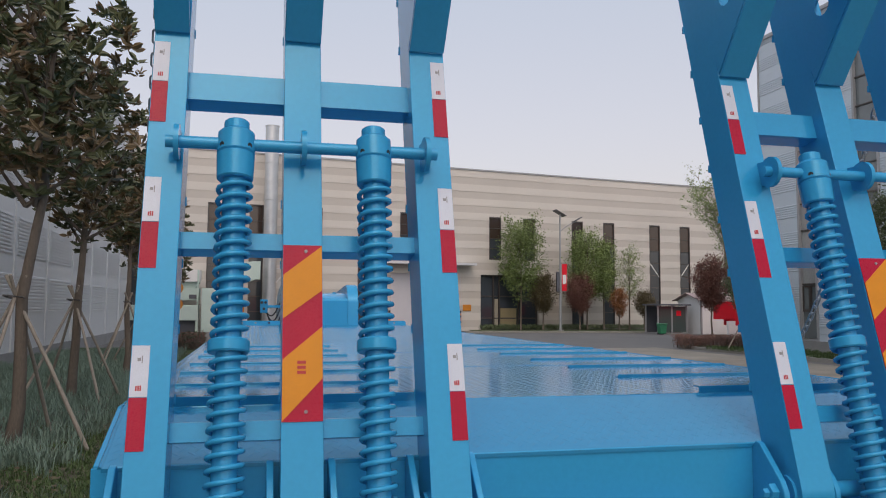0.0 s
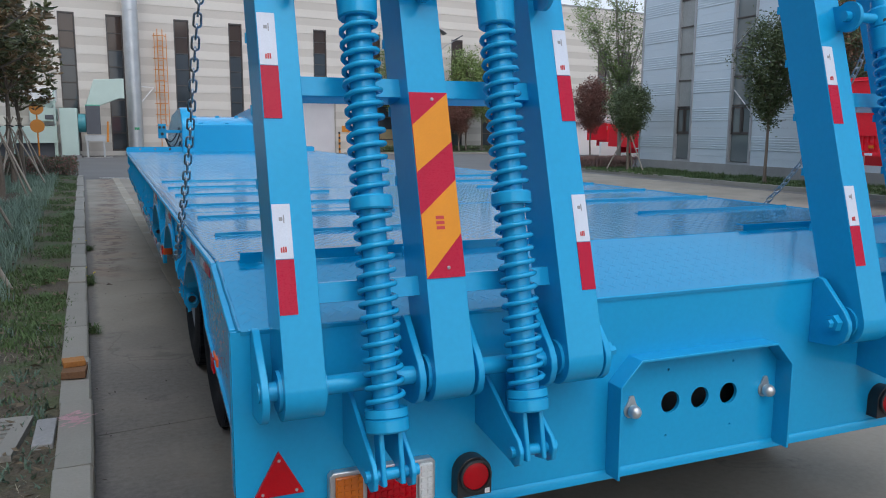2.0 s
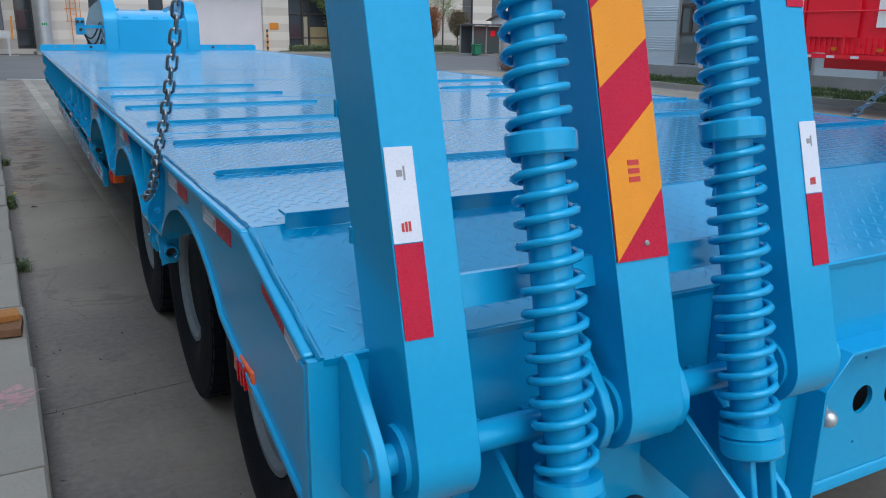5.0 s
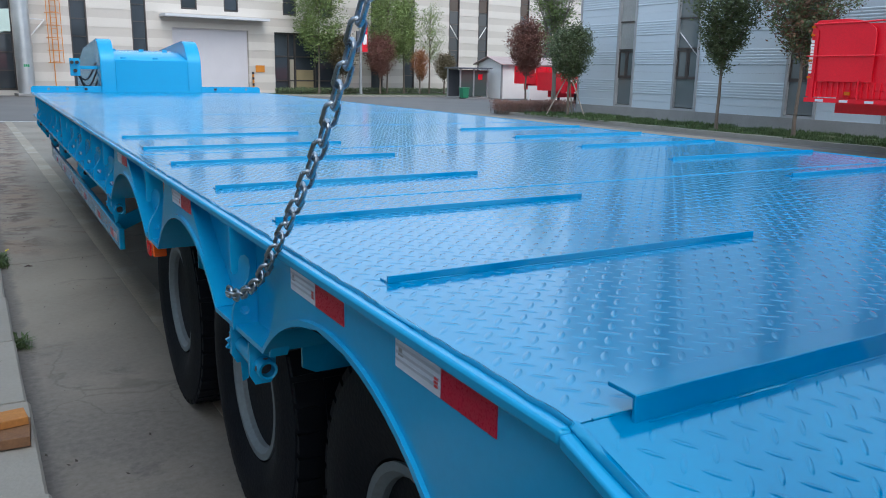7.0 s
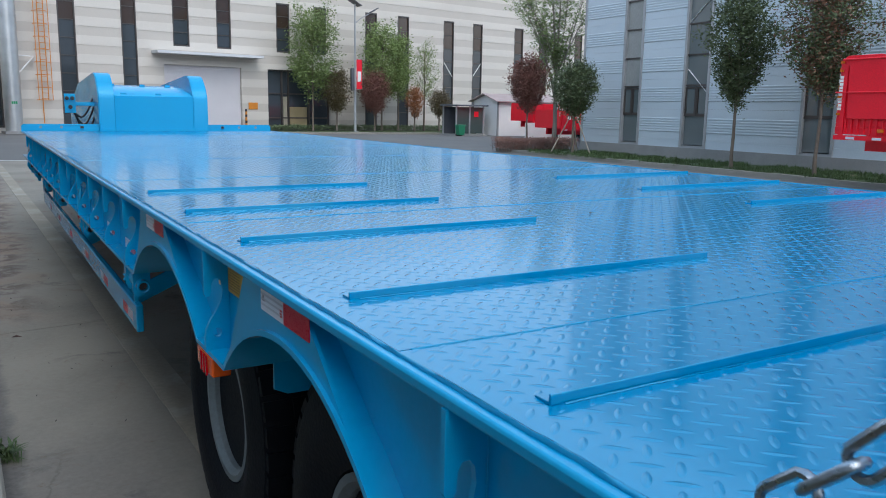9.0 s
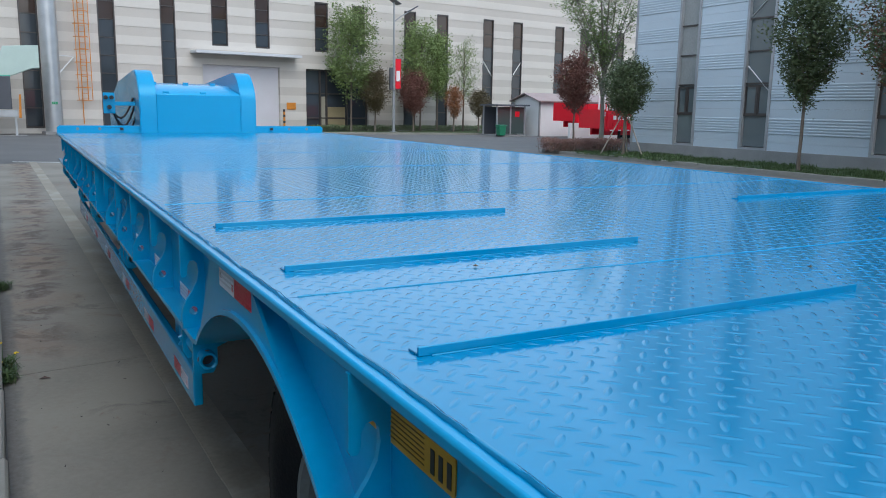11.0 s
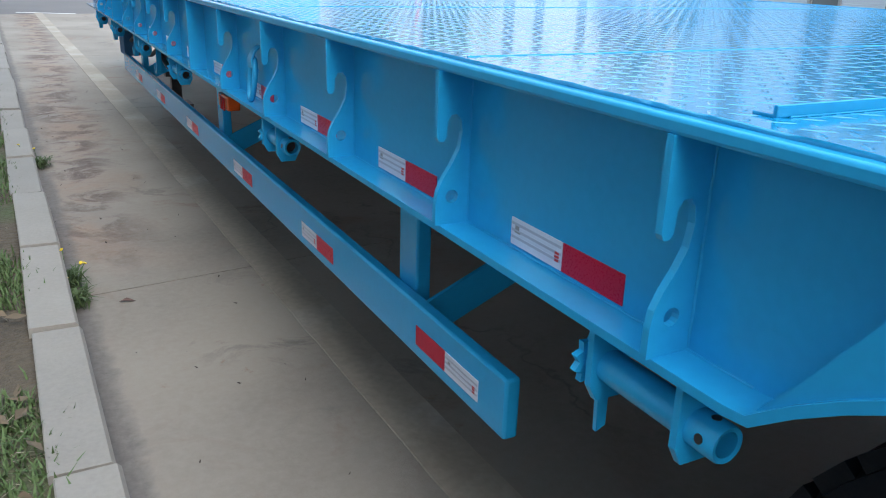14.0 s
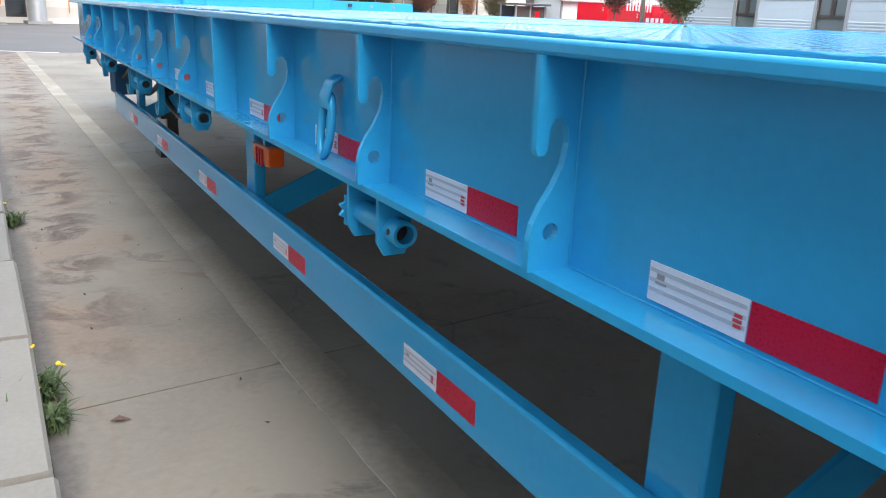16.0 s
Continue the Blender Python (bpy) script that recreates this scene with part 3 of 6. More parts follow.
for a, b in W2:
    w = part("window", M().box(EX - 0.05, EX + 0.15, a, a + 0.09, 0.5, 13.35).box(EX - 0.05, EX + 0.15, b - 0.09, b, 0.5, 13.35).box(EX - 0.03, EX + 0.15, a + 0.09, b - 0.09, 0.5, 0.58), FRAME_G, hall2)
    zz = 0.58
    while zz < 13.2:
        z1 = min(zz + 1.05, 13.35)
        part("pane", M().box(EX + 0.08, EX + 0.09, a + 0.09, b - 0.09, zz + 0.03, z1), PANE_REFLECT if (zz > 2.2 and a > 23) else HALL_GLASS, w)
        part("glazing_bar", M().box(EX + 0.03, EX + 0.12, a + 0.09, b - 0.09, z1, z1 + 0.05), FRAME, w)
        zz = z1 + 0.02
    for z0, z1 in ((3.30, 2.45), (4.95, 5.75)) if a < 23 else ():
        part("brace", M().beam((EX + 0.072, b - 0.13, z0), (EX + 0.072, a + 0.13, z1), 0.012, 0.09, (1, 0, 0)), CLAD_W, w)
    c = (a + b) / 2
    part("mullion", M().box(EX + 0.02, EX + 0.075, c - 0.03, c + 0.03, 1.66, 2.66), FRAME, w)
    for y0, y1 in ((a + 0.09, c - 0.03), (c + 0.03, b - 0.09)):
        part("sash", M().box(EX + 0.035, EX + 0.078, y0, y0 + 0.045, 1.68, 2.66).box(EX + 0.035, EX + 0.078, y1 - 0.045, y1, 1.68, 2.66).box(EX + 0.035, EX + 0.078, y0 + 0.045, y1 - 0.045, 1.68, 1.73).box(EX + 0.035, EX + 0.078, y0 + 0.045, y1 - 0.045, 2.61, 2.66), FRAME, w)


# ---- cladded hall beside the planted strip ----
WX = -7.35
hall3 = thing("ribbed_hall", (WX, 15, 0), "pale grey ribbed metal hall beside the planted strip", "building", kind="structure")
ROT3 = Matrix.Translation((WX, 0, 0)) @ Matrix.Rotation(radians(0.8), 4, "Z")
part("plinth", M().box(-0.35, 0.05, -14, 44, -0.1, 0.45).move(ROT3), PLINTH, hall3)
for c in range(15):
    y0, y1 = -13 + 3.8 * c, -13 + 3.8 * (c + 1) - 0.06
    m = M()
    for z0, z1, ribs in ((0.45, 1.5, 0), (1.5, 2.6, 11), (2.6, 3.1, 0), (3.1, 4.2, 11), (4.2, 4.7, 0), (4.7, 5.8, 11), (5.8, 6.3, 0), (6.3, 7.4, 11), (7.4, 7.9, 0), (7.9, 9.0, 11), (9.0, 11.0, 0)):
        m.box(-0.3, 0, y0, y1, z0, z1)
        for r in range(ribs):
            z = z0 + (z1 - z0) * (r + 0.25) / ribs
            m.plate([(0, z), (0.03, z - 0.01), (0.03, z + 0.035), (0, z + 0.05)], "y", y0 + 0.25, y1 - 0.25)
    part("cladding_bay", m.move(ROT3), CLAD_W, hall3)
    part("joint_cover", M().box(0.001, 0.05, y1 - 0.08, y1 + 0.14, 0.45, 11).move(ROT3), CLAD_W, hall3)
part("corner_trim", M().box(-0.3, 0.06, 44, 44.1, 0.45, 11.0).move(ROT3), FRAME_G, hall3)
part("end_wall", M().box(-30, -0.3, 43.7, 44, 0, 11.0).move(ROT3), CLAD_W, hall3)
part("roof", M().box(-30, 0.08, -14, 44.1, 11.0, 11.2).move(ROT3), FRAME_G, hall3)


# ---- the low-bed trailer ----
DZ = 1.368                   # height of the deck
KINK = 0.455                 # where the deck bends down to the tail
WEB, LIP = 1.622, 1.685      # side web and outer edge
AXLES = (1.30, 2.65, 4.0)
ARCHES = ((1.186, 0.442, 1.078), (2.565, 0.467, 1.056), (3.865, 0.540, 1.056))  # middle, half length and foot of each wheel arch
FLANGE = 1.052               # underside flange of the side beam
trailer = thing("lowbed_trailer", (0, 6, 0), "bright blue low-bed semi-trailer with checker-plate deck and raised ramps", "trailer")


def deck_z(y):
    return DZ if y > KINK else DZ - (KINK - y) * 0.130 / (KINK - 0.02)


def arch(c, n=18):
    """The edge of a wheel arch, from its front foot to its rear foot, as (y, z)."""
    c, half, z0 = ARCHES[AXLES.index(c)]
    rise = 1.252 - z0
    r = (half * half + rise * rise) / (2 * rise)
    a = math.asin(half / r)
    return [(c + r * math.sin(t), z0 - (r - rise) + r * math.cos(t)) for t in (a - 2 * a * i / n for i in range(n + 1))]


LOW = [(12.85, FLANGE), (4.44, FLANGE)] + arch(AXLES[2]) + arch(AXLES[1]) + arch(AXLES[0]) + [(0.62, 1.045), (0.037, 0.90)]

# deck plates: sheets 1.5 m long, and the sloped tail
SEAMS = [KINK, 2.07, 3.58, 5.14, 6.68, 8.22, 9.76, 11.30, 12.85]
for a, b in zip(SEAMS, SEAMS[1:]):
    for x0, x1 in ((-1.663, 1.663),):
        part("deck_plate", M().box(x0, x1, a + 0.002, b - 0.002, DZ - 0.012, DZ), DECKBLUE, trailer)
for x0, x1 in ((-1.663, 1.663),):
    part("tail_plate", M().plate([(0.016, deck_z(0.016) - 0.012), (KINK - 0.002, DZ - 0.012), (KINK - 0.002, DZ), (0.016, deck_z(0.016))], "x", x0 + 0.0015, x1 - 0.0015), DECKBLUE, trailer)
for y in SEAMS[:-1]:
    pts = [(x, y + 0.004 * noise.noise((x * 6, y, 0)), DZ + 0.0004 * noise.noise((x * 9, y, 2))) for x in np.linspace(-1.64, 1.64, 90)]
    part("weld_seam", M().tube(pts, 0.0022, 6), DECKBLUE, trailer, smooth=60)
for s in (-1, 1):
    pts = [(s * (1.667 + 0.0022 * noise.noise((y * 7, s, 0)) + 0.0022 * noise.noise((y * 23, s, 4))), y, DZ - 0.0012 + 0.0014 * noise.noise((y * 17, s, 9))) for y in np.arange(KINK, 12.84, 0.02)]
    part("edge_weld", M().tube(pts, 0.005, 6), DECKBLUE, trailer, smooth=60)
    pts = [(s * (1.665 + 0.003 * noise.noise((y * 9, s, 0))), y, deck_z(y) - 0.004) for y in np.arange(0.02, KINK + 0.01, 0.02)]
    part("edge_weld", M().tube(pts, 0.008, 6), DECKBLUE, trailer, smooth=60)

# raised marks of the checker plate: round-backed lenses, crossed in turn
def lens(fine):
    """One mark of the checker plate: its points and faces, along the x axis."""
    n = 10 if fine else 6
    ring = [(0.0215 * math.cos(2 * math.pi * i / n), 0.0064 * math.sin(2 * math.pi * i / n) * (0.75 + 0.25 * abs(math.sin(2 * math.pi * i / n)))) for i in range(n)]
    vs = [(p, q, 0.0) for p, q in ring]
    fs = []
    levels = ((0.80, 0.62, 0.0008), (0.55, 0.25, 0.0014)) if fine else ((0.7, 0.3, 0.0013),)
    for k, (f, g, h) in enumerate(levels):
        vs += [(p * f, q * g, h) for p, q in ring]
        fs += [(k * n + i, k * n + (i + 1) % n, (k + 1) * n + (i + 1) % n, (k + 1) * n + i) for i in range(n)]
    m = len(vs) - n
    fs.append(tuple(range(m, m + n)))
    return vs, fs


vs, fs = [], []
LENS = {True: lens(True), False: lens(False)}
for j in range(int(12.83 / 0.025)):
    y = 0.065 + j * 0.025
    if abs(y - KINK) < 0.02 or y > 12.84:
        continue
    cx, sx = (0.7071, -0.7071) if j % 2 else (0.7071, 0.7071)
    for i in range(66):
        x = -1.635 + i * 0.05 + (0.025 if j % 2 else 0.0)
        if x > 1.645:
            continue
        mv, mf = LENS[y < 5.6 and x < 0.2]
        k = len(vs)
        up = 0.85 if y < KINK else 0.62
        vs += [(x + p * cx - q * sx, y + p * sx + q * cx, deck_z(y + p * sx + q * cx) - 0.0001 + h * up) for p, q, h in mv]
        fs += [tuple(k + t for t in f) for f in mf]
tread = M()
tread.v, tread.f = vs, fs
part("tread_relief", tread, DECKBLUE, trailer, flat=True, smooth=75, kind="stuff")

# angle bars across the deck
for k, (first, second) in enumerate(((0.435, 0.462), (1.10, 1.22), (1.774, 1.88), (2.41, 2.535), (3.149, 3.21), (3.813, 3.85), (4.507, 4.51))):
    for x0, x1, y in ((-1.595, -0.575, first), (0.585, 1.63, second)):
        if k == 0:
            line = [(y, deck_z(y) - 0.003), (y + 0.006, deck_z(y) - 0.003), (y + 0.006, DZ + 0.024), (y + 0.05, DZ + 0.024), (y + 0.05, DZ + 0.030), (y, DZ + 0.030)]
        else:
            line = [(y, DZ), (y + 0.036, DZ), (y + 0.036, DZ + 0.004), (y + 0.007, DZ + 0.004), (y + 0.006, DZ + 0.015), (y, DZ + 0.015)]
        skew = 0.012
        bar = M().plate(line, "x", x0, x1)
        bar.v = [(v[0], v[1] + skew * (v[0] - x0) / (x1 - x0), v[2]) for v in bar.v]
        part("cleat_bar", bar, DECKBLUE, trailer, bevel=0.0015)
        pts = [(x, y - 0.003 + skew * (x - x0) / (x1 - x0) + 0.002 * noise.noise((x * 20, y, 1)), deck_z(y - 0.003) + 0.001) for x in np.linspace(x0 + 0.02, x1 - 0.02, 40)]
        part("bar_weld", M().tube(pts, 0.0016, 5), DECKBLUE, trailer, smooth=60)

# side beams
for s in (-1, 1):
    lo, hi = sorted((s * WEB, s * (WEB - 0.012)))
    web_line = [(0.037, deck_z(0.037) - 0.02), (KINK, DZ - 0.02), (12.85, DZ - 0.02)] + LOW
    part("side_web", M().plate(web_line, "x", lo, hi), BLUE, trailer)
    a, b = sorted((s * LIP, s * 1.50))
    part("bottom_flange", M().strip(LOW, 0.014, a, b), BLUE, trailer, bevel=0.0055)
    a, b = sorted((s * 1.69, s * 1.56))
    part("deck_edge", M().plate([(KINK, DZ - 0.024), (12.85, DZ - 0.024), (12.85, DZ - 0.002), (KINK, DZ - 0.002)], "x", a, b), BLUE, trailer, bevel=0.006)
    part("tail_edge", M().plate([(0.046, deck_z(0.046) - 0.024), (KINK, DZ - 0.024), (KINK, DZ - 0.006), (0.046, deck_z(0.046) - 0.006)], "x", a, b), BLUE, trailer, bevel=0.004)
    # flush plates round the arches
    a, b = sorted((s * 1.676, s * 1.668))
    for k, c in enumerate(AXLES):
        lowline = arch(c)
        if k == 0:
            line = lowline + [(0.62, 1.05), (0.037, 0.905), (0.037, deck_z(0.037) - 0.022), (KINK, DZ - 0.022), (c + 0.16, DZ - 0.022)]
        else:
            line = lowline + [(c - 0.20, DZ - 0.022), (c + 0.20, DZ - 0.022)]
        part("arch_plate", M().plate(line, "x", a, b), BLUE, trailer)
        front, rear = lowline[0][0], lowline[-1][0]
        for e, top in ((front, c + (0.16 if k == 0 else 0.20)),) + (() if k == 0 else ((rear, c - 0.20),)):
            a2, b2 = sorted((s * 1.668, s * WEB))
            part("arch_side", M().strip([(e, 1.062), (top, DZ - 0.045)], 0.008, a2, b2), BLUE, trailer)

# hooked ribs along the web
HOOK = [(0, 1.336), (0.07, 1.336), (0.07, 1.207), (0.066, 1.199), (0.056, 1.199), (0.051, 1.207), (0.049, 1.237), (0.042, 1.251), (0.030, 1.252), (0.021, 1.240), (0.018, 1.215), (0.023, 1.183), (0.038, 1.152), (0.055, 1.125), (0.066, 1.10), (0.070, 1.075), (0.070, 1.029), (0, 1.029)]
RIBS = [4.567 + 0.588 * k for k in range(13) if k not in (5, 10)]
for s in (-1, 1):
    for y in RIBS + [3.19, 1.88]:
        line = [(s * (WEB + d), 1.058 + (z - 1.029) * 0.935) for d, z in HOOK]
        part("hook_rib", M().plate(line, "y", y - 0.006, y + 0.006, [circle(s * (WEB + 0.036), 1.112, 0.013, 14)]), BLUE, trailer)
        for d in (-0.008, 0.008):
            bead = [(s * (WEB + 0.001 + 0.001 * noise.noise((y, z * 30, d))), y + d * 0.85 + 0.001 * noise.noise((y * 3, z * 40, d)), z) for z in np.arange(1.062, 1.34, 0.012)]
            part("rib_weld", M().tube(bead, 0.0018, 5), BLUE, trailer, smooth=60)
    bead = [(s * (WEB + 0.001), y, 1.060 + 0.001 * noise.noise((y * 25, s, 3))) for y in np.arange(4.45, 12.8, 0.03)]
    part("flange_weld", M().tube(bead, 0.0018, 5), BLUE, trailer, smooth=60)
    for y in (7.507, 10.447):
        a, b = sorted((s * WEB, s * (WEB + 0.07)))
        part("flat_rib", M().box(a, b, y - 0.008, y + 0.008, 1.058, 1.345), BLUE, trailer)


def tape(y0, z0, x, s, length=0.15, h=0.048, slope=0.0, turned=False):
    """A red and white marking strip on the side; the white end is the forward one."""
    d = -1 if turned else 1
    for name, m, a, b in (("red_strip", TAPE_R, y0 - d * length, y0 - d * 0.001), ("white_strip", TAPE_W, y0 + d * 0.001, y0 + d * length)):
        a, b = sorted((a, b))
        o = part(name, M().plate([(a, z0 + slope * (a - y0)), (b, z0 + slope * (b - y0)), (b, z0 + h + slope * (b - y0)), (a, z0 + h + slope * (a - y0))], "x", *sorted((s * x, s * (x + 0.0015)))), m, trailer)
        if name == "white_strip" and s < 0:
            for q in (0.012, 0.024, 0.036):
                part("tape_band", M().plate([(a + 0.002, z0 + q + slope * (a - y0)), (b - 0.002, z0 + q + slope * (b - y0)), (b - 0.002, z0 + q + 0.005 + slope * (b - y0)), (a + 0.002, z0 + q + 0.005 + slope * (a - y0))], "x", -x - 0.0021, -x - 0.0016), TAPE_G, o)
            for q in (0.012, 0.018, 0.024):
                zz = z0 + q + slope * (a - y0)
                part("logo_bar", M().box(-x - 0.0028, -x - 0.0022, a + 0.006, a + 0.018 - 0.2 * abs(q - 0.018), zz, zz + 0.004), INKR, o)
            zz = z0 + 0.029 + slope * (b - y0)
            part("logo_bar", M().box(-x - 0.0028, -x - 0.0022, b - 0.026, b - 0.014, zz, zz + 0.007), INK, o)
            part("logo_bar", M().box(-x - 0.0028, -x - 0.0022, b - 0.030, b - 0.012, zz - 0.006, zz - 0.003), INK, o)


for s in (-1, 1):
    for k in range(9):
        tape(4.842 + 0.588 * k, 1.067, WEB, s)
    for y in (0.748, 1.268, 2.565, 3.944):
        tape(y, 1.290, 1.676, s)
    tape(0.195, 1.216, 1.676, s, slope=0.30, turned=True)
label = part("maker_label", M().box(-WEB - 0.002, -WEB, 2.98, 3.285, 1.228, 1.308), mk("yellow_label", (0.58, 0.33, 0.025), 0.4), trailer, "yellow maker's label")
for i in range(8):
    part("label_line", M().box(-WEB - 0.003, -WEB - 0.0021, 3.07, 3.16 + 0.11 * random.random(), 1.238 + 0.0078 * i, 1.2396 + 0.0078 * i), BROWNINK, label)
for i in range(3):
    part("label_line", M().box(-WEB - 0.003, -WEB - 0.0021, 2.99 + 0.024 * i, 3.002 + 0.024 * i, 1.236, 1.272), PLASTIC, label)

# rear panel
panel = [(-1.69, 0.73), (-1.60, 0.575), (1.60, 0.575), (1.69, 0.73), (1.69, 1.236), (-1.69, 1.236)]
holes = [circle(x, 0.825, 0.041, 20) for x in (-0.135, 0, 0.135)] + [circle(x, z, 0.005, 8) for x in (-0.15, 0.15) for z in (0.70, 0.95)]
part("rear_panel", M().plate(panel, "y", 0.02, 0.035, holes), BLUE, trailer, bevel=0.001)
for s in (-1, 1):
    part("corner_plate", M().box(*sorted((s * 1.692, s * 1.66)), 0.036, 0.075, 0.74, 1.222), BLUE, trailer, bevel=0.003)
part("tail_weld", M().tube([(x, 0.022 + 0.0015 * noise.noise((x * 20, 1, 1)), 1.236 + 0.001 * noise.noise((x * 9, 4, 1))) for x in np.linspace(-1.64, 1.64, 110)], 0.005, 6), BLUE, trailer, smooth=60)
part("rear_lip", M().plate([(0.012, 0.576), (0.019, 0.576), (0.019, 0.615), (0.012, 0.605)], "x", -1.60, 1.60), BLUE, trailer, bevel=0.002)
part("bottom_turn", M().box(-1.60, 1.60, 0.035, 0.16, 0.565, 0.577), BLUE, trailer)
# black sheet added behind the panel holes for the shade inside them
part("hole_shade_back", M().box(-0.3, 0.3, 0.12, 0.13, 0.65, 1.0), PLASTIC, trailer)
fl = [(-0.405, 0.60), (-0.405, 0.935), (-0.325, 1.02), (0.29, 1.02), (0.37, 0.935), (0.37, 0.60)]
part("plate_frame", M().strip(fl, 0.010, -0.058, 0.02, "y"), BLUE, trailer, bevel=0.002)
for x in (-0.31, 0.31):
    b = part("lamp_bolt", M().lathe([(0, 0.030), (0.004, 0.030), (0.004, 0.017), (0.012, 0.015), (0.015, 0.024), (0.030, 0.024), (0.042, 0.018), (0.048, 0.006)], (x, 0.02, 0.82), (0, -1, 0), 16), GALV, trailer, "small grey plate lamp", smooth=40)
    part("flange", M().plate([(x - 0.02, 0.80), (x + 0.02, 0.80), (x + 0.02, 0.84), (x + 0.008, 0.872), (x - 0.008, 0.872), (x - 0.02, 0.84)], "y", 0.014, 0.02), GALV, b)


def rear_lamps(s):
    tri = part("warning_triangle", M().plate([(s * 1.565 - 0.075, 0.73), (s * 1.565 + 0.075, 0.73), (s * 1.565, 0.868)], "y", 0.006, 0.019), LENSR, trailer, "red triangular reflector", bevel=0.002)
    for p, q in ((-0.05, 0.742), (0.05, 0.742), (0, 0.84)):
        part("screw", M().lathe([(0, 0.005), (0.003, 0.004)], (s * 1.565 + p, 0.006, q), (0, -1, 0), 8), GALV, tri)
    x0, x1 = (-1.42, -1.075) if s < 0 else (1.075, 1.42)
    lamp = part("tail_lamp", M().plate([(x0 + 0.012, 0.635), (x1 - 0.012, 0.635), (x1, 0.647), (x1, 0.768), (x1 - 0.012, 0.78), (x0 + 0.012, 0.78), (x0, 0.768), (x0, 0.647)], "y", -0.012, 0.02), GALV, trailer, "combined amber, red and clear tail lamp", bevel=0.004)
    w = x1 - x0
    for a, b, m, nm in ((0.05, 0.30, AMBER, "amber_lens"), (0.34, 0.80, LENSR, "red_lens"), (0.83, 0.96, LENSW, "clear_lens")):
        a, b = (x0 + a * w, x0 + b * w) if s < 0 else (x1 - b * w, x1 - a * w)
        o = part(nm, M().box(a, b, -0.024, -0.012, 0.648, 0.768), m, lamp, bevel=0.003)
        n = max(1, round((b - a) / 0.021))
        beads = M()
        for i in range(n):
            for j in range(6):
                cx, cz = a + (i + 0.5) * (b - a) / n, 0.658 + j * 0.02
                beads.box(cx - 0.0065, cx + 0.0065, -0.029, -0.024, cz - 0.0062, cz + 0.0062)
        beads.v = list(beads.v)
        ob = new("lens_pattern", mesh_of("lens_pattern", beads, m))
        ob.parent = lamp
    h = part("round_lamp", M().plate(circle(s * 0.945, 0.704, 0.061, 24)[0:13] + [(s * 0.945 - 0.061, 0.634), (s * 0.945 + 0.061, 0.634)], "y", -0.030, 0.02, ), PLASTIC, trailer, "round red lamp in a black rubber housing", bevel=0.006)
    part("lens_rim", M().lathe([(-0.01, 0.055), (0.012, 0.055), (0.014, 0.052), (0.014, 0.048), (0.004, 0.047)], (s * 0.945, -0.030, 0.704), (0, -1, 0), 28), PLASTIC, h, smooth=50)
    part("round_lens", M().lathe([(0, 0.046), (0.008, 0.045), (0.011, 0.036), (0.0125, 0.01)], (s * 0.945, -0.030, 0.704), (0, -1, 0), 28), LENSR, h, smooth=50)
    part("maker_tag", M().box(s * 0.945 + 0.036, s * 0.945 + 0.053, -0.032, -0.030, 0.638, 0.654), WHITE, h)



rear_lamps(-1)
rear_lamps(1)

# hinge ears, hinge pins and spring brackets on the rear panel
EAR = [(0.02, 1.225), (0.0, 1.25), (-0.025, 1.245), (-0.135, 1.135), (-0.155, 1.10), (-0.158, 1.07), (-0.145, 1.03), (-0.115, 1.005), (-0.08, 0.995), (0.02, 0.985)]
for s in (-1, 1):
    for x in (1.625, 1.173, 0.985, 0.735, 0.535):
        part("hinge_ear", M().plate(EAR, "x", s * x - 0.011, s * x + 0.011), BLUE, trailer, bevel=0.003)
    part("hinge_pin", M().tube([(s * 1.64, -0.10, 1.09), (s * 0.505, -0.10, 1.09)], 0.028, 18), BLUE, trailer, smooth=40)
    part("pin_nut", M().lathe([(0, 0.035), (0.025, 0.033), (0.026, 0.018), (0.045, 0.016)], (s * 0.522, -0.10, 1.09), (-s, 0, 0), 6), BLUE, trailer)
    for x in (1.306, 0.862):
        tip = [(0.02, 1.06), (-0.03, 1.055), (-0.275, 0.905), (-0.292, 0.875), (-0.285, 0.838), (-0.255, 0.822), (-0.22, 0.83), (0.02, 0.86)]
        for d in (-0.055, 0.055):
            part("spring_bracket", M().plate(tip, "x", s * x + d - 0.007, s * x + d + 0.007), BLUE, trailer, bevel=0.003)
        part("spring_pin", M().tube([(s * x - 0.075, -0.25, 0.866), (s * x + 0.08, -0.25, 0.866)], 0.017, 12), BLUE, trailer, smooth=40)

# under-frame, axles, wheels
# beam webs made deep to block light from the trailer's far side
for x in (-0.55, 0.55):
    part("main_beam", M().box(x - 0.008, x + 0.008, 0.45, 12.9, 0.62, DZ - 0.015).box(x - 0.008, x + 0.008, 0.16, 0.448, 0.62, 1.21).box(x - 0.09, x + 0.09, 0.16, 12.9, 0.605, 0.62), UNDER_SHADE, trailer)
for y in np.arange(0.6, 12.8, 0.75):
    part("cross_member", M().box(-1.60, 1.60, y - 0.03, y + 0.03, 1.20, DZ - 0.015), UNDER_SHADE, trailer)
for y, low, x in ((1.87, 0.90, 1.50), (3.18, 0.90, 1.50), (4.52, 0.92, 1.38)):
    for s in (-1, 1):
        part("cross_plate", M().plate([(s * x, low + 0.02), (s * (x - 0.04), low), (s * 0.66, low), (s * 0.66, 1.30), (s * x, 1.30)], "y", y - 0.005, y + 0.005), BLUE, trailer)
RO, RR = 0.56, 0.272


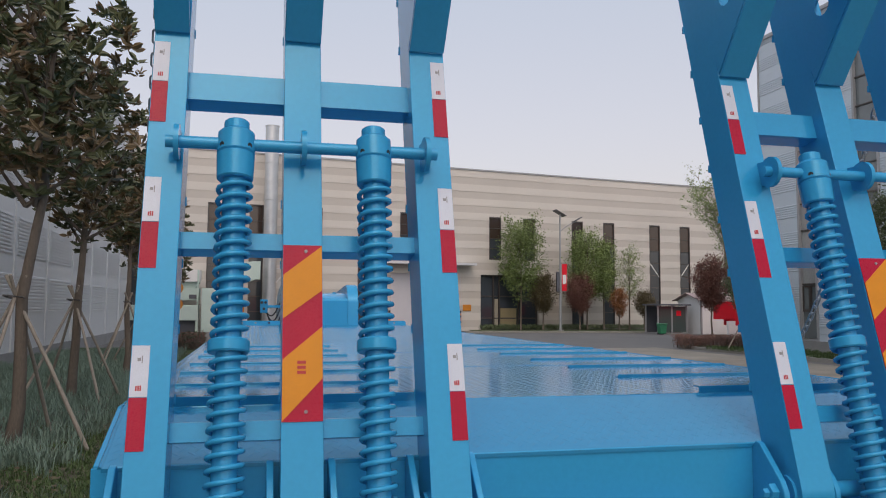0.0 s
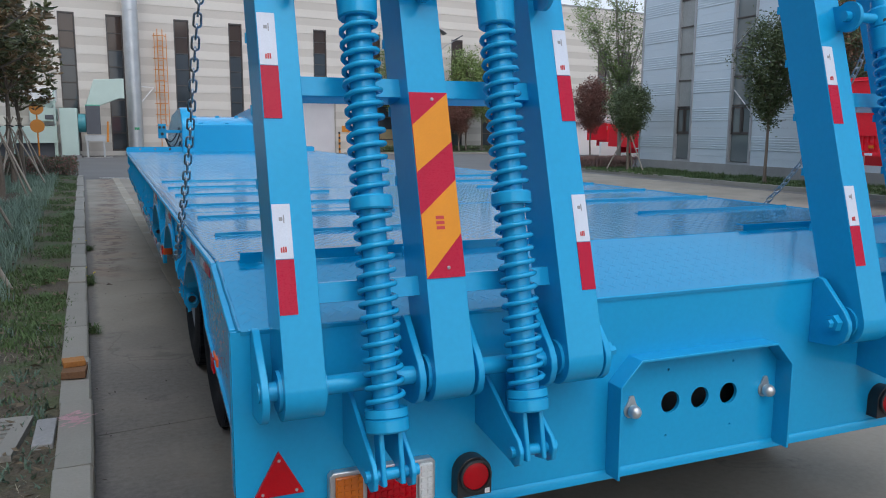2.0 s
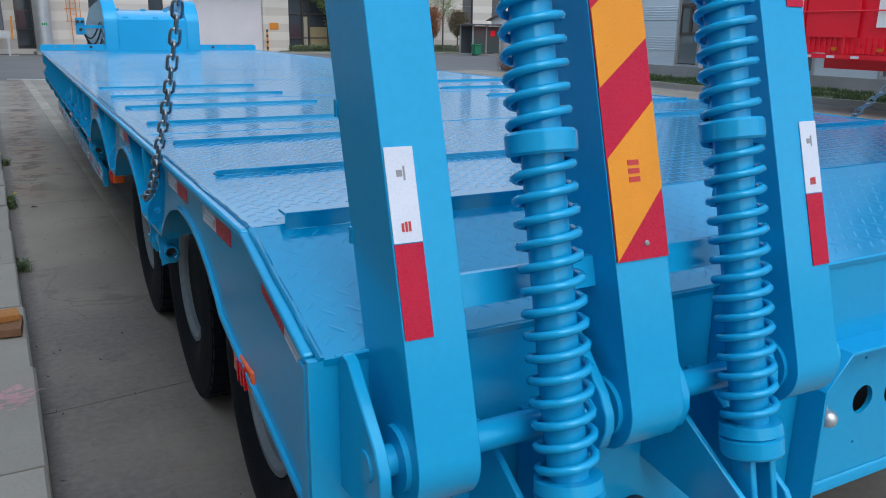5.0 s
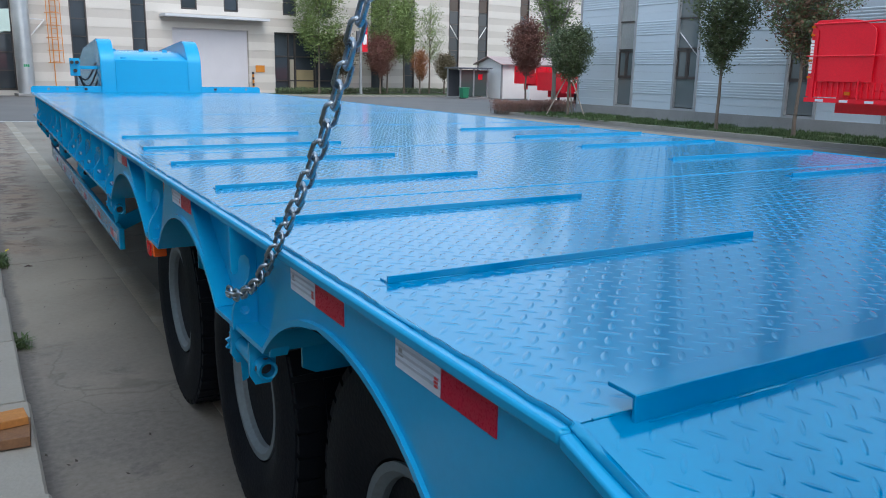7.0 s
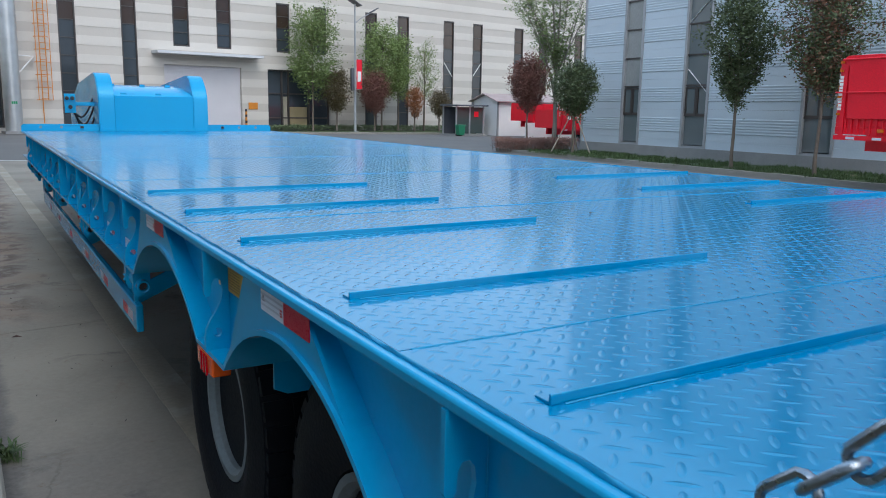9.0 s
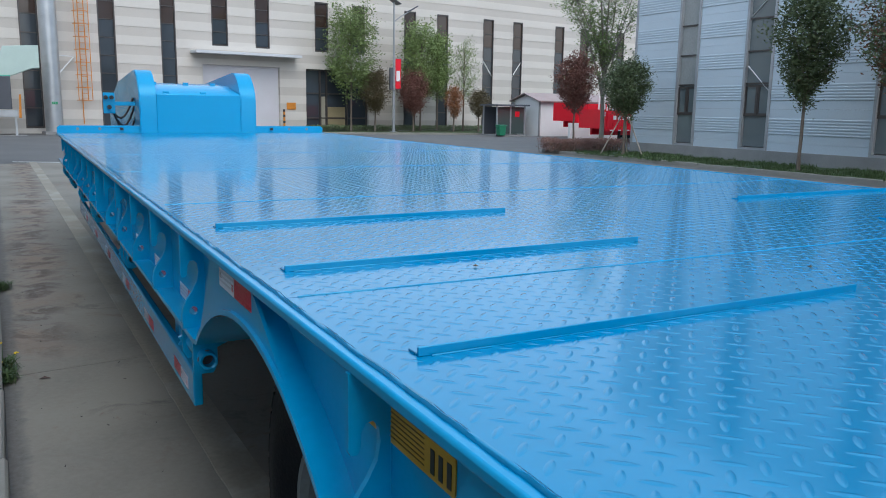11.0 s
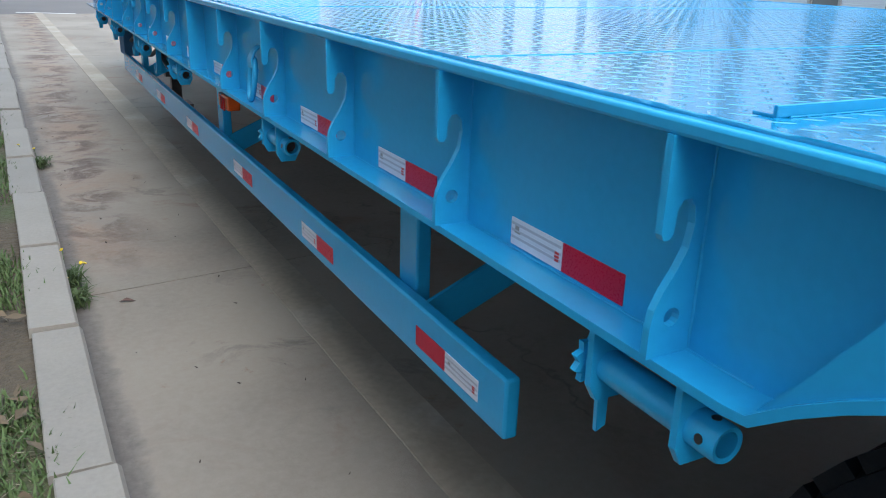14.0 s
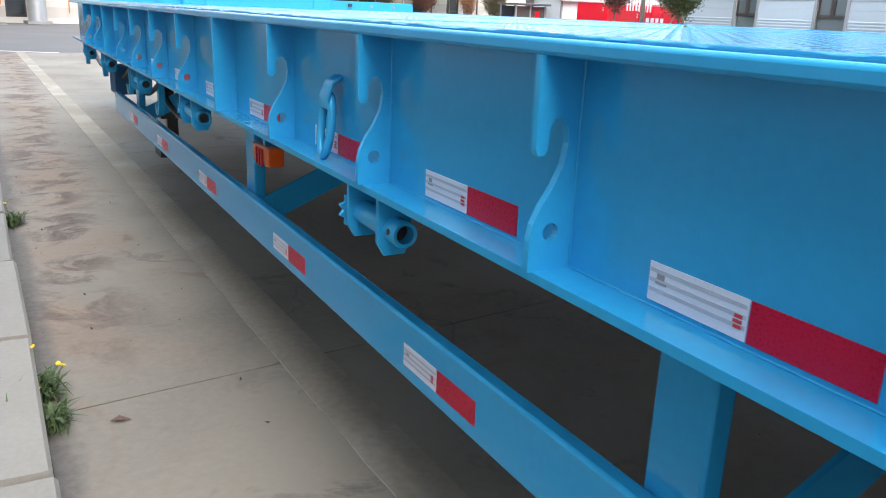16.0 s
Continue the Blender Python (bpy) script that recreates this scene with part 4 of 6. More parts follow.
def wheel(x, y, s):
    """A dual-tyre wheel; its outer face is at x, on side s."""
    o = part("wheel", M().lathe([(-0.20, RR - 0.02), (0.0, RR - 0.01), (0.012, RR + 0.012), (0.022, RR + 0.012), (0.022, RR - 0.012), (0.0, RR - 0.03), (-0.16, RR - 0.04), (-0.17, RR - 0.06)], (x, y, RO), (s, 0, 0), 36), RIM, trailer, "grey steel wheel with black tyre", smooth=35)
    prof = [(-0.02, RR + 0.004), (0.02, RR + 0.02), (0.045, RR + 0.09), (0.055, 0.41), (0.047, 0.47), (0.035, 0.535), (-0.01, 0.553), (-0.06, RO - 0.003), (-0.13, RO), (-0.20, RO - 0.003), (-0.24, 0.545), (-0.29, 0.47), (-0.30, 0.41), (-0.26, RR)]
    part("wheel_disc", M().lathe([(-0.16, 0.24), (-0.15, 0.16), (-0.17, 0.12), (-0.13, 0.115), (-0.12, 0.09), (-0.09, 0.08), (-0.085, 0.03)], (x, y, RO), (s, 0, 0), 30), RIM, o, smooth=35)
    part("tyre", M().lathe(prof, (x, y, RO), (s, 0, 0), 48), RUBBER, o, smooth=35)
    blocks = M()
    for i in range(40):
        t = 2 * math.pi * i / 40
        c, d = math.cos(t), math.sin(t)
        for a0, a1, r in ((0.030, -0.05, RO - 0.006), (-0.21, -0.27, RO - 0.012), (-0.07, -0.19, RO - 0.001)):
            p = Vector((x + s * (a0 + a1) / 2, y + c * r, RO + d * r))
            blocks.beam(p - Vector((0, c, d)) * 0.03, p + Vector((0, c, d)) * 0.006, 0.066, abs(a0 - a1), (1, 0, 0))
    part("tyre_tread", blocks, RUBBER, o)
    part("inner_tyre", M().lathe([(a - 0.34, r) for a, r in prof], (x, y, RO), (s, 0, 0), 32), RUBBER, o, smooth=35)
    for i in range(10):
        t = 2 * math.pi * i / 10
        part("wheel_nut", M().lathe([(0, 0.016), (0.025, 0.015), (0.04, 0.009)], (x - s * 0.148, y + 0.143 * math.cos(t), RO + 0.143 * math.sin(t)), (s, 0, 0), 6), UNDER_SHADE, o)


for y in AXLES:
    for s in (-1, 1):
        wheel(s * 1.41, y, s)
    part("axle", M().beam((-1.2, y, RO), (1.2, y, RO), 0.15, 0.15), UNDER_SHADE, trailer)
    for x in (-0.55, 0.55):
        part("leaf_spring", M().strip([(y - 0.5, 0.72), (y - 0.25, 0.66), (y, 0.64), (y + 0.25, 0.66), (y + 0.5, 0.72)], 0.10, x - 0.05, x + 0.05), UNDER_SHADE, trailer)
        part("spring_hanger", M().box(x - 0.06, x + 0.06, y + 0.58, y + 0.70, 0.62, 0.80), UNDER_SHADE, trailer)

# winches, marker lamps and tie rings under the side flange
WZ = 0.978  # height of the winch tubes


def winch(y0, y1, s):
    x = s * 1.638
    w = part("winch", M().tube([(x, y0 + 0.03, WZ), (x, y1, WZ)], 0.026, 16).lathe([(-0.03, 0.027), (0.032, 0.027), (0.035, 0.025), (0.033, 0.0185), (-0.025, 0.0185)], (x, y0, WZ), (0, -1, 0), 20), BLUE, trailer, "blue ratchet winch under the flange", smooth=40)
    # black discs stand for the shade in the tube's bore and bar holes
    part("drum_bore", M().tube([(x, y0 - 0.004, WZ), (x, y0, WZ)], 0.018, 16), PLASTIC, w)
    for dx, dz in ((s * 0.0266, 0.004), (0.0, 0.0266)):
        part("bar_hole_shade", M().tube([(x + dx, y0 - 0.012, WZ + dz), (x + dx * 1.03, y0 - 0.012, WZ + dz * 1.03)], 0.007, 10), PLASTIC, w)
    for y in (y0 + 0.02, y1 - 0.02):
        part("bracket", M().plate([(x - 0.036, 1.046), (x + 0.036, 1.046), (x + 0.036, 0.952), (x + 0.022, 0.926), (x - 0.022, 0.926), (x - 0.036, 0.952)], "y", y - 0.006, y + 0.006), BLUE, w)
    teeth = []
    for i in range(24):
        t = 2 * math.pi * i / 24
        teeth.append((x + (0.046 if i % 2 else 0.036) * math.cos(t), WZ + (0.046 if i % 2 else 0.036) * math.sin(t)))
    part("ratchet", M().plate(teeth, "y", y1, y1 + 0.012), BLUE, w)
    if y0 < 5:
        part("pawl", M().plate([(x - 0.008, 0.955), (x + 0.014, 0.955), (x + 0.014, 0.868), (x - 0.003, 0.860)], "y", y1 - 0.012, y1 - 0.004), BLUE, w)


for s in (-1, 1):
    for y0, y1 in ((1.775, 2.0), (4.495, 4.71), (6.25, 6.44), (7.95, 8.20), (9.25, 9.50), (10.6, 10.85), (11.8, 12.05)):
        winch(y0, y1, s)
    for y, x, z in ((0.535, 1.648, 1.055), (3.245, 1.648, 1.062), (7.35, 1.56, 0.985), (10.1, 1.56, 0.985)):
        x *= s
        lamp = part("marker_lamp", M().box(x - 0.02, x + 0.02, y - 0.012, y + 0.012, z - 0.03, z + 0.02), BLUE, trailer, "orange side marker lamp")
        part("marker_lens", M().box(*sorted((x - 0.02 * s, x + 0.035 * s)), y - 0.085, y + 0.085, z - 0.075, z - 0.016), mk("orange_lens", (0.75, 0.10, 0.01), 0.2, 0, 0.1, 20, 200, 0.1, 0.4), lamp, bevel=0.006)
        for d in (-0.03, 0.0, 0.03):
            part("lens_rib", M().box(*sorted((x + 0.034 * s, x + 0.040 * s)), y + d - 0.006, y + d + 0.006, z - 0.08, z - 0.025), LENSR, lamp)
    # lashing ring
    x = s * (WEB + 0.012)
    ring = part("lashing_ring", M().tube([(x + s * 0.018 - s * 0.008 * math.sin(t), 6.605 + 0.030 * math.cos(t), 1.135 + 0.068 * math.sin(t)) for t in np.linspace(0, 2 * math.pi, 25)[:-1]], 0.010, 8, closed=True), BLUE, trailer, "blue D-shaped lashing ring", smooth=60)
    part("ring_clip", M().strip([(x - s * 0.012, 1.245), (x + s * 0.01, 1.23), (x + s * 0.022, 1.20), (x + s * 0.02, 1.175), (x, 1.165)], 0.008, 6.58, 6.63, "y"), BLUE, ring, bevel=0.003)

# side guard
for s in (-1, 1):
    guard = part("side_guard", M().plate([(5.034, 0.625), (11.0, 0.625), (11.0, 0.762), (5.034, 0.762)], "x", *sorted((s * 1.585, s * 1.55))), BLUE, trailer, "blue side guard rail", bevel=0.007)
    for y in (5.57, 7.64, 10.2):
        part("guard_post", M().box(*sorted((s * 1.548, s * 1.508)), y - 0.052, y + 0.052, 0.66, 1.046), BLUE, guard, bevel=0.006)
        part("guard_brace", M().beam((s * 1.54, y - 0.10, 0.70), (s * 0.75, y - 0.10, 1.05), 0.012, 0.09), BLUE, guard)
        part("brace_bolt", M().lathe([(0, 0.018), (0.02, 0.016)], (s * 1.53, y - 0.107, 0.70), (0, -1, 0), 6), UNDER_SHADE, guard)
    for k, y in enumerate((5.288, 6.165, 7.105, 8.165, 9.175, 10.15)):
        d = 1 if k else -1
        for nm, m, a, b in (("red_strip", TAPE_R, 0, -0.15 * d), ("white_strip", TAPE_W, 0, 0.15 * d)):
            lo, hi = sorted((y + a, y + b))
            o = part(nm, M().box(*sorted((s * 1.585, s * 1.5865)), lo + 0.001, hi - 0.001, 0.658, 0.708), m, guard)
            if nm == "white_strip" and s < 0:
                for q in (0.012, 0.024, 0.036):
                    part("tape_band", M().box(-1.5871, -1.5866, lo + 0.003, hi - 0.003, 0.658 + q, 0.663 + q), TAPE_G, o)
                for q in (0.014, 0.020, 0.026):
                    part("logo_bar", M().box(-1.5878, -1.5872, lo + 0.012, lo + 0.022, 0.658 + q, 0.662 + q), INKR, o)
                part("logo_bar", M().box(-1.5878, -1.5872, hi - 0.028, hi - 0.017, 0.686, 0.692), INK, o)

# front lip and gooseneck
part("front_lip", M().plate([(-1.68, 1.345), (-1.68, 1.43), (-1.65, 1.455), (1.65, 1.455), (1.68, 1.43), (1.68, 1.345)], "y", 12.855, 12.88, [circle(x, 1.415, 0.017, 10) for x in (-0.95, 0.95)]), BLUE, trailer, bevel=0.003)
for x in (-1.45, -1.2, 1.2, 1.45):
    part("hole_plug", M().lathe([(0, 0.0), (0, 0.018), (-0.006, 0.02)], (x, 12.853, 1.415), (0, -1, 0), 12), WORNPLUG, trailer)
for x in (-0.95, 0.95):
    part("front_bolt", M().box(x - 0.02, x + 0.02, 12.83, 12.85, 1.40, 1.43), PLASTIC, trailer)
goose = part("gooseneck", M().plate([(12.80, 1.36), (12.80, 1.845), (12.815, 1.86), (13.62, 2.005), (13.75, 2.0), (16.4, 1.62), (16.4, 1.36), (14.2, 1.30), (13.4, 1.0), (12.9, 1.0), (12.9, 1.36)], "x", -0.526, 0.526), BLUE, trailer, "blue gooseneck with raised cheeks", bevel=0.004)
for s in (-1, 1):
    prof = [(12.803, 1.36), (12.803, 1.80), (12.812, 1.86), (12.86, 1.94), (12.94, 2.03), (13.03, 2.10), (13.12, 2.14), (13.24, 2.155), (13.36, 2.15), (15.1, 2.04), (16.4, 1.70), (16.4, 1.36)]
    part("cheek_plate", M().plate(prof, "x", *sorted((s * 0.735, s * 0.722))), BLUE, goose, bevel=0.005)
    part("cheek_plate", M().plate(prof, "x", *sorted((s * 0.540, s * 0.528))), BLUE, goose)
    part("cheek_cover", M().strip(prof[:10], 0.012, *sorted((s * 0.722, s * 0.540))), BLUE, goose, smooth=50)
    part("support_leg", M().box(s * 1.06 - 0.06, s * 1.06 + 0.06, 12.0, 12.12, 0.42, 1.3), PLASTIC, trailer, "black support leg")
    part("leg_foot", M().box(s * 1.02 - 0.13, s * 1.02 + 0.13, 11.93, 12.21, 0.10, 0.16).box(s * 1.02 - 0.045, s * 1.02 + 0.045, 12.025, 12.115, 0.16, 0.42), PLASTIC, trailer)
    # hoses and hooks below the front of the web
    sag = [(s * 1.50, y, 0.93 - 0.10 * math.sin(math.pi * ((y - 8.6) % 1.1) / 1.1)) for y in np.arange(8.6, 13.0, 0.11)]
    part("air_hose", M().tube(sag, 0.016, 6), PLASTIC, trailer, smooth=60)
    for y in (9.05, 10.05, 11.3, 12.55):
        part("hose_hook", M().strip([(y, 1.02), (y + 0.01, 0.90), (y + 0.05, 0.84), (y + 0.10, 0.84), (y + 0.13, 0.89)], 0.014, *sorted((s * 1.61, s * 1.58))), BLUE, trailer, bevel=0.002)
    part("valve_box", M().box(*sorted((s * 1.56, s * 1.40)), 11.15, 11.45, 0.72, 0.92), UNDER_SHADE, trailer, bevel=0.006)
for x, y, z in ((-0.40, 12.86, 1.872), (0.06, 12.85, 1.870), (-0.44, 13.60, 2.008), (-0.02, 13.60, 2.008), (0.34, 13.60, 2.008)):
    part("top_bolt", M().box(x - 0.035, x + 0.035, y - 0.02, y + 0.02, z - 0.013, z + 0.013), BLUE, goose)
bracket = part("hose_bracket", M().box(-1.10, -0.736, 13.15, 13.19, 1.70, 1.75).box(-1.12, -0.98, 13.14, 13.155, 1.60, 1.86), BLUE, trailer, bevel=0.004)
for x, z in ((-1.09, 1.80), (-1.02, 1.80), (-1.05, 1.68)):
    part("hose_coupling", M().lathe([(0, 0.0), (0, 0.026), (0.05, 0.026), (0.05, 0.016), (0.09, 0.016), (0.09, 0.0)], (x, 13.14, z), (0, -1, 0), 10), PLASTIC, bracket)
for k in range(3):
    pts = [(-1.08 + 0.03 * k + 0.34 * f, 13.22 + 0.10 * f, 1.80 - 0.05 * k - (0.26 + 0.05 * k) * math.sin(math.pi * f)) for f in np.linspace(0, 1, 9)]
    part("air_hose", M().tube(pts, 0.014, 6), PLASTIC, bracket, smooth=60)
part("front_stage", M().box(-1.3, 1.3, 12.9, 16.4, 1.34, 1.36), UNDER_SHADE, trailer)


# ---- loading ramps ----
def ry(z):
    """The rear face of a raised ramp."""
    return -0.106 + 0.282 * (z - 1.376)


def ramp(s):
    r = thing("loading_ramp", (s * 1.08, -0.1, 1.0), "raised blue loading ramp with springs and red-white marking strips", "ramp", "ramps at the trailer's tail")
    bx = [(1.579, 1.465), (1.145, 1.020), (0.700, 0.572)]
    top = 3.35
    for k, (a, b) in enumerate(bx):
        x0, x1 = sorted((s * a, s * b))
        zb = 1.02
        lean = math.atan(0.282)
        mid, rad = ry(1.09) + 0.0895, 0.0895 * math.cos(lean)
        foot = [(mid + rad * math.cos(t), 1.09 + rad * math.sin(t)) for t in (math.pi - lean + math.pi * q / 16 for q in range(17))]
        line = foot + [(ry(top) + 0.179, top), (ry(top), top)]
        beam = part("ramp_beam", M().plate(line, "x", x0, x1), BLUE, r, bevel=0.005, smooth=25)
        for x in (x0, x1):
            part("hinge_boss", M().tube([(x - 0.010, -0.10, 1.09), (x + 0.010, -0.10, 1.09)], 0.058, 24), BLUE, beam, smooth=40)
        for i in range(9):
            z = 1.43 + i * 0.215
            part("grip_bar", M().beam((x0 - 0.003, ry(z) + 0.182, z), (x1 + 0.003, ry(z) + 0.182, z), 0.010, 0.03), BLUE, beam)
        # folded foot plate near the ramp's end
        z0, z1 = 2.655, 3.02
        part("foot_plate", M().plate([(ry(z0) - 0.002, z0), (ry(z0) - 0.27, z1), (ry(z0) - 0.285, z1), (ry(z0) - 0.016, z0 - 0.004)], "x", x0, x1), BLUE, r, bevel=0.002)
        xm = (x0 + x1) / 2
        gus = [(ry(z0) - 0.004, z0 + 0.01), (ry(z0) - 0.27, z1), (ry(z1 + 0.1), z1 + 0.12), (ry(z1 + 0.1), z1)]
        part("gusset", M().plate(gus, "x", x0 - 0.001, x0 + 0.009, [circle(ry(z0) - 0.055, z1 - 0.05, 0.042, 16)]), BLUE, r)
    part("top_bar", M().box(min(s * 1.59, s * 0.572), max(s * 1.59, s * 0.572), ry(2.655) - 0.30, ry(2.655) - 0.20, 3.02, 3.15), BLUE, r, bevel=0.004)
    part("end_bar", M().box(min(s * 1.59, s * 0.572), max(s * 1.59, s * 0.572), ry(3.3) + 0.03, ry(3.3) + 0.17, 3.28, 3.4), BLUE, r, bevel=0.004)
    for (a, _), (b0, b1) in (((bx[0][1], 0), bx[1]), ((bx[1][1], 0), bx[2])):
        for z, h, d in ((1.345, 0.055, 0.06), (1.93, 0.055, 0.06), (2.475, 0.10, 0.045)):
            x0, x1 = sorted((s * a, s * b0))
            y = ry(z) + d
            part("cross_bar", M().plate([(y, z - h / 2), (y + 0.012, z - h / 2 - 0.004), (y + 0.012 + 0.28 * h, z + h / 2), (y + 0.28 * h, z + h / 2)], "x", x0, x1).plate([(y + 0.012, z - h / 2 - 0.004), (y + 0.09, z - h / 2 - 0.02), (y + 0.09, z - h / 2 - 0.008), (y + 0.012, z - h / 2 + 0.008)], "x", x0, x1), BLUE, r)

    def face(x0, x1, za, zb, lift):
        """A flat strip on the rear face of a beam."""
        a, b = sorted((x0, x1))
        return M().plate([(ry(za) - lift, za), (ry(zb) - lift, zb), (ry(zb) - lift + 0.0015, zb), (ry(za) - lift + 0.0015, za)], "x", a, b)

    for k, edge in ((0, 1.5765), (2, 0.6235)):
        for zc in (1.455, 1.982, 2.468):
            h = 0.147
            rd = part("red_strip", face(s * edge, s * (edge - 0.05), zc - h, zc - 0.001, 0.0025), TAPE_R, r)
            wh = part("white_strip", face(s * edge, s * (edge - 0.05), zc + 0.001, min(zc + h, 2.64), 0.0025), TAPE_W, r)
            e = s * (edge - 0.025)
            for q in (-0.009, -0.003, 0.003):
                part("logo_bar", face(e + q, e + q + 0.0042, zc + 0.018, zc + 0.034 - 0.3 * abs(q), 0.0036), INKR, wh)
            zt = min(zc + h, 2.64) - 0.045
            part("logo_bar", face(e - 0.008, e + 0.002, zt, zt + 0.010, 0.0036), INK, wh)
            part("logo_bar", face(e + 0.004, e + 0.007, zt - 0.006, zt + 0.016, 0.0036), INK, wh)
    # striped marker board on the middle beam
    x0, x1 = sorted((s * 1.144, s * 1.021))
    za, zb = 1.376, 1.916
    board = part("marker_board", face(x0, x1, za, zb, 0.004), TAPE_R, r, "red and yellow striped rear marker board")
    for l0, l1, r0, r1 in ((0.0, 0.182, 0.125, 0.281), (0.304, 0.443, 0.394, 0.538)):
        pts = [(x0 + 0.001, za + l0 + 0.002), (x1 - 0.001, za + r0), (x1 - 0.001, za + r1), (x0 + 0.001, za + l1)]
        vs = [(p, ry(q) - 0.0062, q) for p, q in pts] + [(p, ry(q) - 0.0042, q) for p, q in pts]
        n = len(pts)
        part("yellow_stripe", M().add(vs, [tuple(range(n)), tuple(range(2 * n - 1, n - 1, -1))] + [(i, (i + 1) % n, n + (i + 1) % n, n + i) for i in range(n)]), TAPE_Y, board)
    for q in (za + 0.028, zb - 0.02):
        part("rivet", M().lathe([(0, 0.006), (0.004, 0.004)], ((x0 + x1) / 2 + 0.01, ry(q) - 0.005, q), (0, -1, 0), 8), GALV, board)
    for q in (1.515, 1.530, 1.545):
        part("board_mark", face((x0 + x1) / 2 - 0.016, (x0 + x1) / 2 + 0.010, q, q + 0.009, 0.0075), INKR, board)

    # springs between the ramp rod and the brackets
    rod_z = 2.24
    ryod = ry(rod_z) - 0.065
    part("spring_rod", M().tube([(s * 1.515, ryod, rod_z), (s * 0.635, ryod, rod_z)], 0.020, 14), BLUE, r, smooth=40)
    for x in (1.480, 1.083, 0.672):
        disc = circle(ryod + 0.004, rod_z, 0.058, 22)
        part("rod_lug", M().plate(disc, "x", s * x - 0.008, s * x + 0.008).plate([(ryod + 0.02, rod_z - 0.045), (ryod + 0.052, rod_z - 0.05), (ryod + 0.08, rod_z + 0.045), (ryod + 0.02, rod_z + 0.045)], "x", s * x - 0.0075, s * x + 0.0075), BLUE, r, smooth=30)
    for x, xt in ((1.306, 1.298), (0.862, 0.852)):
        a, b = Vector((s * x, -0.25, 0.866)), Vector((s * xt, ryod, rod_z))
        d = (b - a).normalized()
        ln = (b - a).length
        sp = part("lift_spring", M().tube([a + d * 0.14, b], 0.037, 18), BLUE, r, "blue coil spring round a telescopic tube", smooth=40)
        part("top_cap", M().lathe([(-0.125, 0.052), (-0.12, 0.057), (-0.04, 0.060), (-0.036, 0.055), (-0.03, 0.060), (0.035, 0.058), (0.045, 0.048), (0.048, 0.040), (0.075, 0.040), (0.08, 0.034)], b, d, 24), BLUE, sp, smooth=35)
        part("bottom_cap", M().lathe([(0.115, 0.058), (0.12, 0.062), (0.15, 0.062), (0.154, 0.056), (0.158, 0.062), (0.18, 0.060)], a, d, 24), BLUE, sp, smooth=35)
        part("mid_collar", M().lathe([(ln * 0.519, 0.058), (ln * 0.519 + 0.005, 0.062), (ln * 0.519 + 0.035, 0.062), (ln * 0.519 + 0.04, 0.058)], a, d, 24), BLUE, sp, smooth=35)
        u = d.orthogonal().normalized()
        w2 = d.cross(u)
        for c0, c1 in ((0.185, ln * 0.519), (ln * 0.519 + 0.042, ln - 0.13)):
            turns = (c1 - c0) / 0.0385
            n = int(turns * 14)
            pts = [a + d * (c0 + (c1 - c0) * i / n) + (u * math.cos(2 * math.pi * turns * i / n) + w2 * math.sin(2 * math.pi * turns * i / n)) * 0.0505 for i in range(n + 1)]
            part("coil", M().tube(pts, 0.0082, 7), BLUE, sp, smooth=60)
        for dx in (-0.027, 0.027):
            part("fork", M().beam(a + Vector((dx, 0, 0)) - d * 0.03, a + Vector((dx, 0, 0)) + d * 0.118, 0.054, 0.015, (1, 0, 0)), BLUE, sp, bevel=0.004)
        # small black discs paint the shaded holes of the cap
        for t in (0.6, 2.2):
            part("cap_hole_shade", M().tube([b - d * 0.01 + Vector((math.sin(t - 1.4) * 0.0585, -math.cos(t - 1.4) * 0.0585, 0)), b - d * 0.01 + Vector((math.sin(t - 1.4) * 0.0605, -math.cos(t - 1.4) * 0.0605, 0))], 0.009, 10), PLASTIC, sp)
    return r


ramp(-1)
ramp(1)


# ---- chains ----
def chain(points, label, size=1.0):
    """Welded links along a line."""
    c = thing("lashing_chain", points[0], label, "chain", "chains from ramp to trailer side")
    pts = [Vector(p) for p in points]
    ls = [0]
    for p, q in zip(pts, pts[1:]):
        ls.append(ls[-1] + (q - p).length)

    def at(t):
        for i in range(len(pts) - 1):
            if t <= ls[i + 1]:
                return pts[i].lerp(pts[i + 1], (t - ls[i]) / (ls[i + 1] - ls[i]))
        return pts[-1]

    pitch = 0.0435 * size
    n = int(ls[-1] / pitch)
    for i in range(n):
        p, d = at((i + 0.5) * pitch), (at((i + 1) * pitch) - at(i * pitch)).normalized()
        a = d.orthogonal().normalized()
        a = Matrix.Rotation(radians(90 * (i % 2) + 35), 3, d) @ a
        link = []
        for k in range(16):
            t = 2 * math.pi * k / 16
            st = 0.0150 * size * (1 if math.cos(t) > 0 else -1)
            link.append(p + d * (math.cos(t) * 0.0120 * size + st) + a * math.sin(t) * 0.0132 * size)
        part("chain_link", M().tube(link, 0.0045 * size, 6, closed=True), ZINC, c, smooth=60)
    return c


left = [(-1.695, 1.905, 1.164), (-1.70, 1.779, 1.183), (-1.70, 1.66, 1.23), (-1.705, 1.547, 1.289), (-1.699, 1.437, 1.388), (-1.692, 1.31, 1.506), (-1.685, 1.195, 1.63), (-1.677, 1.093, 1.77), (-1.673, 0.98, 1.925), (-1.664, 0.855, 2.131), (-1.642, 0.731, 2.38), (-1.623, 0.609, 2.627), (-1.601, 0.50, 2.873), (-1.59, 0.44, 3.05)]
chain(left, "zinc-plated steel chain hanging from ramp to trailer side")
